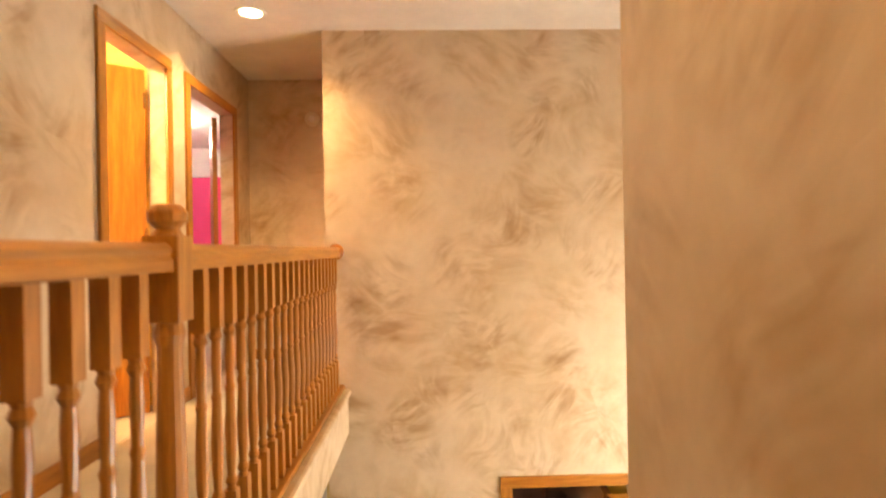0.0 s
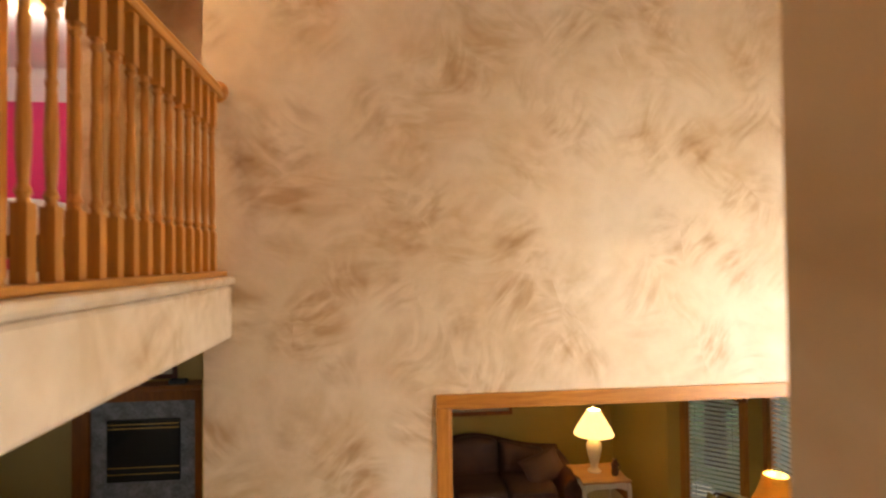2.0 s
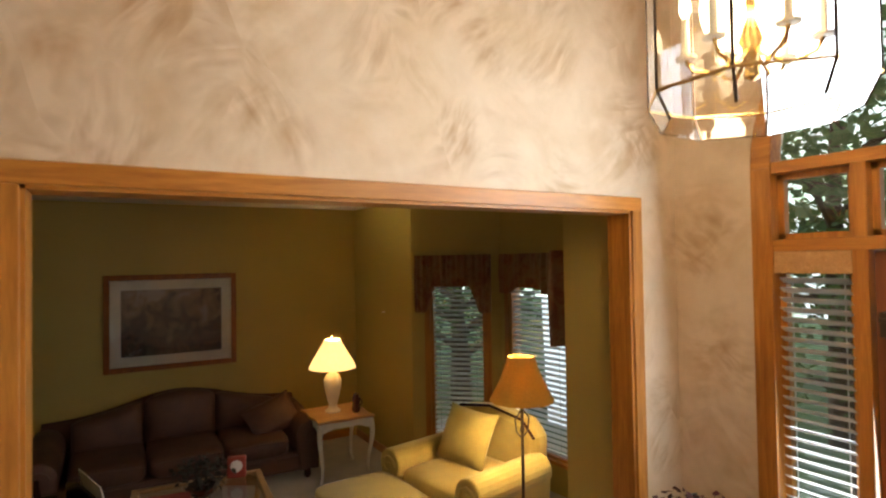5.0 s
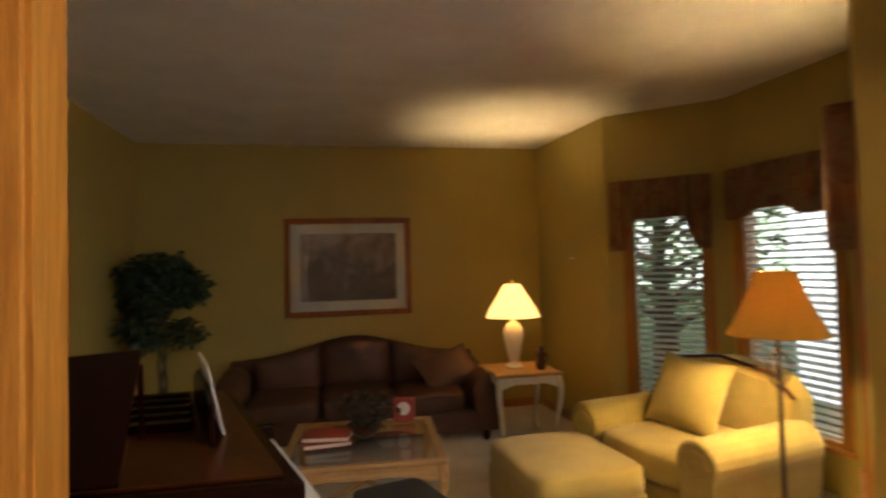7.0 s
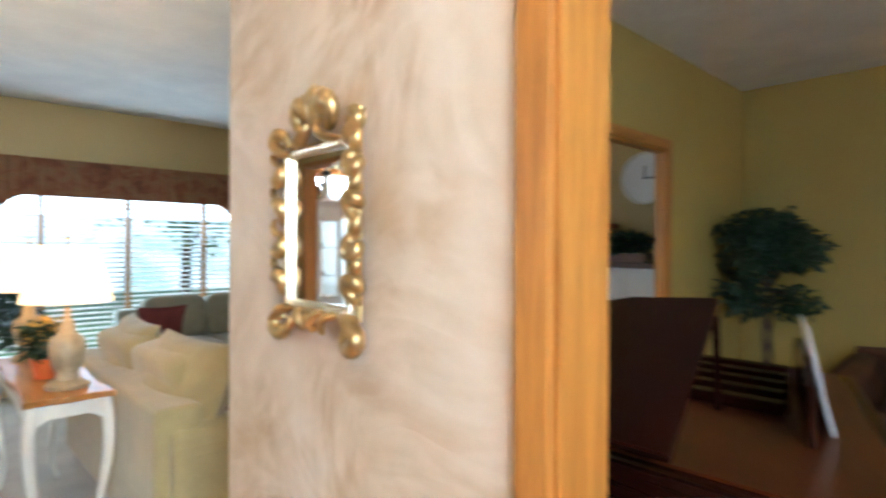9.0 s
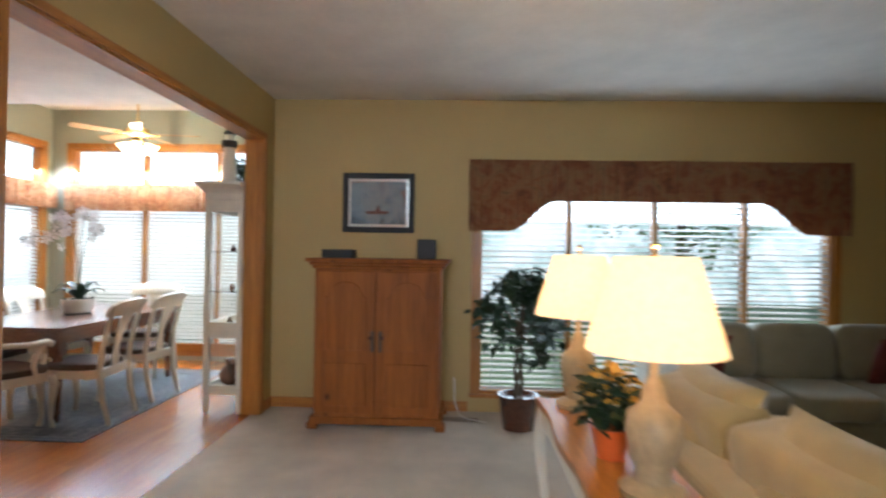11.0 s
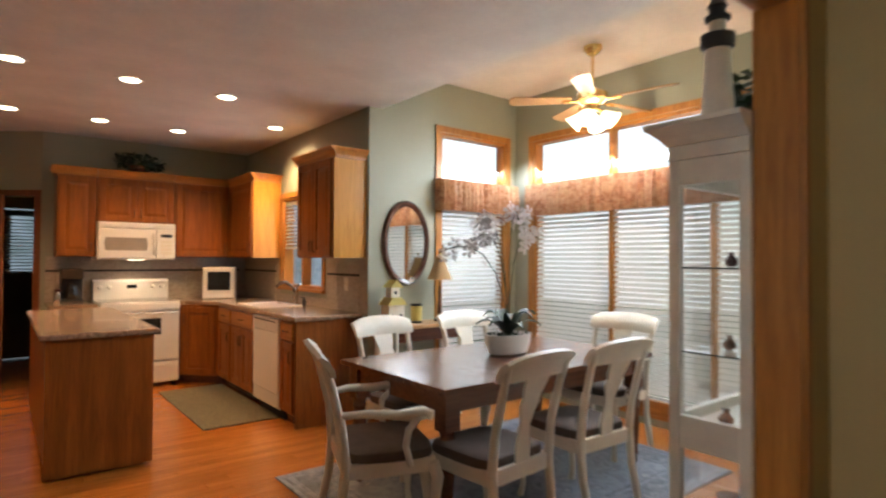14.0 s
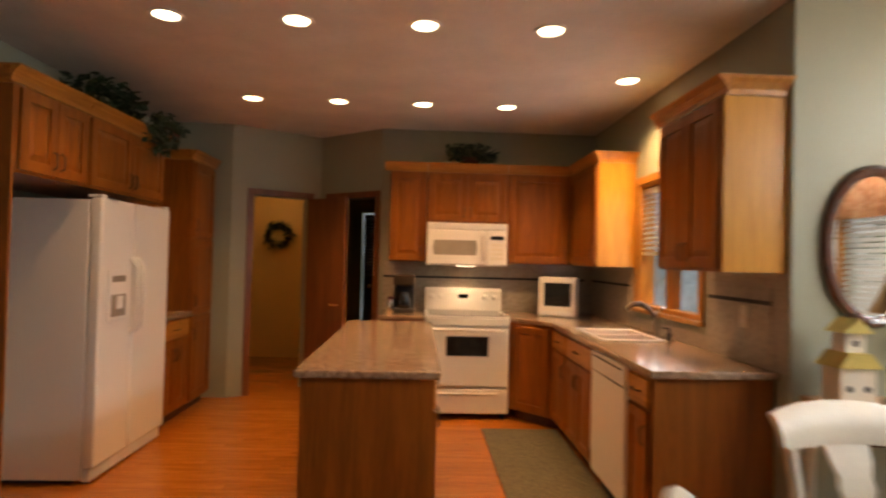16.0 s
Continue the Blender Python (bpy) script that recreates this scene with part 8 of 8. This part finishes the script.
for dx, dy, hgt in ((0.40, -0.25, 0.62), (0.22, -0.10, 0.80), (-0.04, 0.06, 0.86), (-0.17, 0.12, 0.72), (0.30, -0.02, 0.70)):
    pts = [Vector((dx * t ** 1.9, dy * t ** 1.9, 0.10 + hgt * math.sin(t * 1.95))) for t in (0, 0.2, 0.4, 0.6, 0.75, 0.88, 1.0)]
    stm = part("flower_stem", tube(bmesh.new(), pts, 0.0035, 6), M_LEAF, oc)
    for k in range(11):
        t = 0.50 + 0.5 * k / 10
        i = min(5, int(t * 6))
        p = pts[i] + (pts[i + 1] - pts[i]) * (t * 6 - i) + Vector((rngo.uniform(-0.055, 0.055), rngo.uniform(-0.055, 0.055), rngo.uniform(-0.05, 0.04)))
        m = Matrix.Translation(p) @ Euler((rngo.uniform(1.1, 1.9), rngo.uniform(-0.5, 0.5), rngo.uniform(0, 6.28))).to_matrix().to_4x4()
        bm = bmesh.new()
        for q in range(5):
            a = 2 * math.pi * q / 5
            l_ = 0.046 * rngo.uniform(0.85, 1.15)
            v = [bm.verts.new(m @ Vector((math.cos(a + da) * rr, math.sin(a + da) * rr, zz))) for da, rr, zz in ((0, 0.004, 0), (-0.48, l_ * 0.6, 0.010), (-0.22, l_, 0.004), (0.22, l_, 0.004), (0.48, l_ * 0.6, 0.010))]
            bm.faces.new(v)
        part("blossom", bm, M_PETAL, stm)

# ceiling fan
fn = thing("ceiling_fan", "brass ceiling fan with pale wood blades and lit glass shades", "ceiling fan", pose(-6.80, -0.70, 3.10))
part("canopy", lathe(bmesh.new(), [(0.075, -0.001), (0.07, -0.03), (0.03, -0.07), (0.014, -0.075)], 20), M_BRASS, fn, smooth=True)
part("downrod", tube(bmesh.new(), [(0, 0, -0.07), (0, 0, -0.36)], 0.012, 10), M_BRASS, fn)
part("motor", lathe(bmesh.new(), [(0.02, -0.33), (0.06, -0.35), (0.12, -0.38), (0.125, -0.43), (0.09, -0.46), (0.06, -0.47), (0.05, -0.52), (0.0, -0.53)], 24), M_BRASS, fn, smooth=True)
for i in range(5):
    m = Matrix.Rotation(2 * math.pi * i / 5 + 0.5, 4, "Z") @ Matrix.Translation((0, 0, -0.43)) @ Matrix.Rotation(radians(12), 4, "X")
    bm = prism(bmesh.new(), [(0.17, -0.05), (0.62, -0.068), (0.655, -0.045), (0.665, 0.0), (0.655, 0.045), (0.62, 0.068), (0.17, 0.05)], 2, -0.004, 0.004, m)
    bl = part("blade", bm, M_MAPLE, fn)
    part("blade_iron", tube(bmesh.new(), [m @ Vector((0.10, 0, 0.0)), m @ Vector((0.15, 0, -0.012)), m @ Vector((0.24, 0, -0.010))], 0.011, 8), M_BRASS, bl, smooth=True)
for i in range(4):
    a = 2 * math.pi * i / 4 + 0.4
    m = Matrix.Translation((0.05 * math.cos(a), 0.05 * math.sin(a), -0.51)) @ Matrix.Rotation(a, 4, "Z") @ Matrix.Rotation(radians(-48), 4, "Y")
    arm = part("light_arm", tube(bmesh.new(), [m @ Vector((0, 0, 0)), m @ Vector((0, 0, -0.06))], 0.013, 8), M_BRASS, fn)
    part("glass_shade", lathe(bmesh.new(), [(0.026, -0.05), (0.045, -0.09), (0.06, -0.13), (0.075, -0.155), (0.070, -0.155), (0.055, -0.13), (0.04, -0.09), (0.022, -0.053)], 18, m), M_SHADEG, arm, smooth=True)
    part("bulb", lathe(bmesh.new(), [(0.012, -0.06), (0.028, -0.095), (0.026, -0.125), (0.0, -0.14)], 12, m), M_BULB, arm, smooth=True)
lamp("fan_lights", "POINT", Matrix.Translation((-6.80, -0.70, 2.40)), 28, (1.0, 0.80, 0.55), 0.12)

# curio cabinet
cu = thing("curio_cabinet", "cream painted curio cabinet with glass doors and shelves", "curio cabinet", Matrix())
CX0, CX1, CY0, CY1 = -6.03, -5.27, 0.82, 1.14
for x in (CX0 + 0.02, CX1 - 0.02):
    for y in (CY0 + 0.02, CY1 - 0.02):
        part("corner_post", boxes((x - 0.022, y - 0.022, 0.16, x + 0.022, y + 0.022, 1.80)), M_CREAM, cu, bevel=0.004)
        part("foot", lathe(bmesh.new(), [(0.012, 0.0), (0.02, 0.03), (0.028, 0.12), (0.022, 0.159)], 12, x=x, y=y), M_CREAM, cu, smooth=True)
for z0, z1, nm in ((0.16, 0.24, "base_rail"), (0.64, 0.77, "middle_rail"), (1.70, 1.80, "top_rail")):
    part(nm, boxes((CX0 + 0.042, CY0, z0, CX1 - 0.042, CY0 + 0.035, z1), (CX0 + 0.042, CY1 - 0.035, z0, CX1 - 0.042, CY1, z1), (CX0, CY0 + 0.042, z0, CX0 + 0.035, CY1 - 0.042, z1), (CX1 - 0.035, CY0 + 0.042, z0, CX1, CY1 - 0.042, z1)), M_CREAM, cu, bevel=0.003)
part("bottom_board", boxes((CX0 + 0.035, CY0 + 0.035, 0.19, CX1 - 0.035, CY1 - 0.035, 0.21)), M_CREAM, cu)
part("middle_board", boxes((CX0 + 0.035, CY0 + 0.035, 0.70, CX1 - 0.035, CY1 - 0.035, 0.725)), M_CREAM, cu)
part("back_panel", boxes((CX0 + 0.044, CY1 - 0.012, 0.77, CX1 - 0.044, CY1 - 0.006, 1.70)), M_APPL, cu)
part("frieze", boxes((CX0 - 0.005, CY0 - 0.005, 1.801, CX1 + 0.005, CY1, 1.86)), M_CREAM, cu, bevel=0.003)
cr = bmesh.new()
lo = [cr.verts.new(p) for p in ((CX0 - 0.01, CY0 - 0.01, 1.861), (CX1 + 0.01, CY0 - 0.01, 1.861), (CX1 + 0.01, CY1, 1.861), (CX0 - 0.01, CY1, 1.861))]
md_ = [cr.verts.new(p) for p in ((CX0 - 0.03, CY0 - 0.03, 1.89), (CX1 + 0.03, CY0 - 0.03, 1.89), (CX1 + 0.03, CY1, 1.89), (CX0 - 0.03, CY1, 1.89))]
hi = [cr.verts.new(p) for p in ((CX0 - 0.075, CY0 - 0.075, 1.93), (CX1 + 0.075, CY0 - 0.075, 1.93), (CX1 + 0.075, CY1, 1.93), (CX0 - 0.075, CY1, 1.93))]
tp = [cr.verts.new((v.co.x, v.co.y, 1.95)) for v in hi]
cr.faces.new(lo[::-1]), cr.faces.new(tp)
for a, b in ((lo, md_), (md_, hi), (hi, tp)):
    for i in range(4):
        cr.faces.new((a[i], a[(i + 1) % 4], b[(i + 1) % 4], b[i]))
part("crown", cr, M_CREAM, cu)
for z in (1.02, 1.36):
    part("glass_shelf", boxes((CX0 + 0.02, CY0 + 0.02, z, CX1 - 0.02, CY1 - 0.02, z + 0.006)), M_GLASS, cu)
for z0, z1 in ((0.24, 0.64), (0.77, 1.70)):
    part("glass_door", boxes((CX0 + 0.045, CY0 + 0.016, z0, CX1 - 0.045, CY0 + 0.020, z1)), M_GLASS, cu).visible_shadow = False
    for x in (CX0 + 0.016, CX1 - 0.020):
        part("glass_side", boxes((x, CY0 + 0.045, z0, x + 0.004, CY1 - 0.045, z1)), M_GLASS, cu).visible_shadow = False
M_VASE = plain("glazed_brown", (0.22, 0.10, 0.06), 0.25, var=0.3)
for x, z, s, mt, nm in ((-5.42, 0.726, 0.45, M_VASE, "small brown glazed pot on the cabinet floor"), (-5.70, 0.726, 0.5, M_APPL, "small white china cup in the cabinet"), (-5.45, 1.027, 0.4, M_VASE, "amber glazed dish on the glass shelf"),
                        (-5.80, 1.027, 0.8, M_APPL, "white china jug on the glass shelf"), (-5.47, 1.367, 0.4, M_BERRY, "small red figurine on the glass shelf"), (-5.72, 1.367, 0.8, M_CREAM, "cream china vase on the glass shelf"), (-5.45, 0.211, 1.5, M_VASE, "brown glazed jar in the lower cabinet")):
    v = thing("china_ornament", nm, "ornament", pose(x, 0.98, z))
    part("body", lathe(bmesh.new(), [(0.03 * s, 0), (0.055 * s, 0.02 * s), (0.065 * s, 0.06 * s), (0.04 * s, 0.10 * s), (0.025 * s, 0.115 * s)], 16), mt, v, smooth=True)
    part("neck", lathe(bmesh.new(), [(0.025 * s, 0.115 * s), (0.022 * s, 0.13 * s), (0.036 * s, 0.15 * s), (0.0, 0.148 * s)], 14), mt, v, smooth=True)
lh = thing("lighthouse_model", "white model lighthouse with a black gallery on the cabinet", "model lighthouse", pose(-5.42, 0.95, 1.95))
part("tower", lathe(bmesh.new(), [(0.072, 0.0), (0.066, 0.02), (0.046, 0.32), (0.0, 0.32)], 20), M_CREAM, lh, smooth=True)
part("gallery", lathe(bmesh.new(), [(0.046, 0.315), (0.066, 0.325), (0.066, 0.375), (0.05, 0.38), (0.0, 0.38)], 20), M_BLACKM, lh)
part("lantern_room", lathe(bmesh.new(), [(0.034, 0.38), (0.034, 0.435), (0.0, 0.435)], 16), M_CREAM, lh)
part("upper_gallery", lathe(bmesh.new(), [(0.034, 0.43), (0.05, 0.437), (0.05, 0.452), (0.03, 0.456), (0.0, 0.456)], 16), M_BLACKM, lh)
part("dome", lathe(bmesh.new(), [(0.032, 0.456), (0.032, 0.49), (0.04, 0.495), (0.022, 0.525), (0.008, 0.535), (0.012, 0.548), (0.0, 0.56)], 16), M_BLACKM, lh, smooth=True)
pl = thing("cabinet_plant", "dark green potted plant beside the model lighthouse", "plant", pose(-5.62, 1.0, 1.95))
part("pot", lathe(bmesh.new(), [(0.05, 0), (0.06, 0.06), (0.0, 0.055)], 14), M_DARKWOOD, pl)
part("leaves", foliage(bmesh.new(), random.Random(81), (0, 0, 0.14), (0.13, 0.10, 0.10), 170, 0.07), M_LEAF, pl)

# serving cart by the mirror
sv = thing("serving_cart", "cream painted serving table with a wooden top", "serving table", Matrix())
part("top", boxes((-6.46, -2.17, 0.80, -5.67, -1.83, 0.83)), M_MAPLE, sv, bevel=0.006)
part("shelf", boxes((-6.43, -2.15, 0.24, -5.70, -1.86, 0.26)), M_CREAM, sv, bevel=0.004)
part("front_apron", boxes((-6.40, -1.875, 0.69, -5.73, -1.857, 0.799)), M_DARKWOOD, sv, "dark drawer front")
part("side_apron", boxes((-6.43, -2.14, 0.69, -6.41, -1.88, 0.799)), M_CREAM, sv)
part("side_apron", boxes((-5.72, -2.14, 0.69, -5.70, -1.88, 0.799)), M_CREAM, sv)
for x in (-6.42, -5.71):
    for y in (-2.145, -1.865):
        part("leg", lathe(bmesh.new(), [(0.014, 0), (0.02, 0.05), (0.014, 0.08), (0.022, 0.24), (0.018, 0.40), (0.024, 0.62), (0.026, 0.798)], 12, x=x, y=y), M_CREAM, sv, smooth=True)
M_LEMON = plain("yellow_paint", (0.62, 0.50, 0.14), 0.55, var=0.2)
bh = thing("birdhouse", "pale yellow wooden birdhouse with two roofs on the cart", "birdhouse", pose(-5.77, -2.0, 0.83))
part("lower_box", boxes((-0.08, -0.06, 0.0, 0.08, 0.06, 0.17)), M_CREAM, bh, bevel=0.003)
part("lower_roof", prism(bmesh.new(), [(-0.10, 0.17), (0.10, 0.17), (0.045, 0.235), (-0.045, 0.235)], 1, -0.075, 0.075), M_LEMON, bh)
part("upper_box", boxes((-0.045, -0.04, 0.235, 0.045, 0.04, 0.32)), M_CREAM, bh, bevel=0.003)
part("upper_roof", prism(bmesh.new(), [(-0.07, 0.32), (0.07, 0.32), (0.0, 0.385)], 1, -0.06, 0.06), M_LEMON, bh)
for x, z in ((-0.04, 0.08), (0.04, 0.08), (0.0, 0.275)):
    y = 0.06 if z < 0.2 else 0.04
    part("entrance", lathe(bmesh.new(), [(0.015, 0), (0.015, 0.003), (0.0, 0.003)], 12, pose(x, y, z, -90)), M_BLACKM, bh)
cn = thing("jar_candle", "yellow jar candle with a dark foot on the cart", "candle", pose(-6.02, -2.0, 0.83))
part("foot", lathe(bmesh.new(), [(0.05, 0), (0.055, 0.012), (0.03, 0.02)], 16), M_BLACKM, cn)
part("jar", lathe(bmesh.new(), [(0.045, 0.02), (0.05, 0.04), (0.05, 0.155), (0.0, 0.15)], 18), M_LEMON, cn, smooth=True)
part("rim", lathe(bmesh.new(), [(0.051, 0.15), (0.053, 0.165), (0.045, 0.165), (0.045, 0.15)], 18), M_BLACKM, cn)
table_lamp("cart_lamp", pose(-6.28, -2.0, 0.83), "slim dark lamp with a tan bell shade on the cart", [(0.055, 0), (0.055, 0.015), (0.015, 0.03), (0.02, 0.10), (0.012, 0.2), (0.018, 0.28), (0.008, 0.34), (0.008, 0.40)], M_DARKWOOD, [(0.115, 0.38), (0.075, 0.47), (0.05, 0.54), (0.042, 0.58)], M_SHADEO, 0, lit=False)

# oval mirror
om = thing("oval_mirror", "oval wall mirror in a dark wooden frame", "mirror", pose(-6.02, -2.18, 1.54))
el = [(0.215 * math.cos(2 * math.pi * i / 40), 0.345 * math.sin(2 * math.pi * i / 40)) for i in range(40)]
part("mirror_glass", prism(bmesh.new(), el, 1, 0.004, 0.014), M_MIRROR, om)
bm = bmesh.new()
prof = [(-0.012, 0.002), (-0.012, 0.018), (0.004, 0.030), (0.026, 0.036), (0.042, 0.024), (0.045, 0.002)]
rows = []
for i in range(48):
    a = 2 * math.pi * i / 48
    rows.append([bm.verts.new(((0.215 + q[0]) * math.cos(a), q[1], (0.345 + q[0]) * math.sin(a))) for q in prof])
for i in range(48):
    a, b = rows[i], rows[(i + 1) % 48]
    for k in range(len(prof)):
        j = (k + 1) % len(prof)
        bm.faces.new((a[k], a[j], b[j], b[k]))
part("frame", bm, M_DARKWOOD, om, smooth=True)

# ---- outside ----
def tree(m, height, crown_r, leaves, seed, leaf=0.22):
    rng = random.Random(seed)
    t = thing("tree", "tall leafy green tree in the garden", "tree", m, "garden trees")
    part("trunk", tube(bmesh.new(), [(0, 0, 0), (0.05, 0.03, height * 0.25), (-0.04, 0.05, height * 0.5), (0.03, 0, height * 0.8)], [0.19, 0.15, 0.10, 0.03], 9), M_BARK, t, smooth=True)
    bm = bmesh.new()
    for i in range(11):
        a, z = i * 2.4, height * (0.25 + 0.05 * i)
        d = Vector((math.cos(a), math.sin(a), 0)) * crown_r * rng.uniform(0.6, 0.95)
        p0, p1 = Vector((0, 0, z)), Vector((d.x, d.y, z + height * rng.uniform(0.06, 0.18)))
        part("limb", tube(bmesh.new(), [p0, (p0 + p1) / 2 + Vector((0, 0, 0.1)), p1], [0.06, 0.04, 0.015], 6), M_BARK, t)
        foliage(bm, rng, p1, (crown_r * 0.5, crown_r * 0.5, height * 0.12), leaves // 16, leaf)
        foliage(bm, rng, (p0 + p1) / 2, (crown_r * 0.5, crown_r * 0.5, height * 0.12), leaves // 30, leaf)
    foliage(bm, rng, (0, 0, height * 0.85), (crown_r * 0.5, crown_r * 0.5, height * 0.15), leaves // 8, leaf)
    part("crown", bm, M_TREE, t)
    return t


GZ = -0.35
tree(pose(9.5, 0.6, GZ), 7.5, 2.4, 2300, 101)
tree(pose(8.6, 5.4, GZ), 6.0, 2.2, 2300, 102)
tree(pose(11.0, 9.0, GZ), 8.0, 2.6, 2300, 103)
tree(pose(-18.0, 9.5, GZ), 6.5, 2.4, 2300, 105)
for x, y, h, r, sd in ((7.0, 6.7, 3.4, 1.3, 111), (7.4, 8.6, 3.6, 1.4, 112), (6.9, 4.4, 3.2, 1.2, 113), (5.5, 9.7, 3.3, 1.3, 114), (6.4, 11.2, 4.0, 1.5, 115)):
    tree(pose(x, y, GZ), h, r, 950, sd, 0.13)

# ---- wooden floor boards of kitchen and dining nook ----
floor_k = thing("floor_boards", "warm honey-coloured wooden plank floor", "floor", Matrix(), kind="structure")
rngf = random.Random(17)
BW = 0.0826
board_mesh = {}
for ln_ in (0.7, 0.95, 1.2):
    bm = boxes((0.0006, 0.0006, -0.024, ln_ - 0.0006, BW - 0.0006, 0.0))
    board_mesh[ln_] = mesh_of("board", bm, M_FLOOR)
rest, count = bmesh.new(), 0
y = -7.69
while y < 1.225:
    x = -7.58 - rngf.uniform(0, 0.6)
    bw = min(BW, 1.228 - y)
    while x < -1.02:
        ln_ = rngf.choice((0.7, 0.95, 1.2))
        whole = x > -7.58 and x + ln_ < -1.02 and bw == BW
        if whole and count < 296 and -4.35 < y < 1.1 and -5.6 < x and x + ln_ < -1.6:
            piece("board", board_mesh[ln_], floor_k, Matrix.Translation((x, y, 0)))
            count += 1
        else:
            box(rest, max(x, -7.58) + 0.0006, y + 0.0006, -0.024, min(x + ln_, -1.02) - 0.0006, y + bw - 0.0006, 0.0)
        x += ln_
    y += BW
tagged(part("far_boards", rest, M_FLOOR, floor_k), kind="stuff")
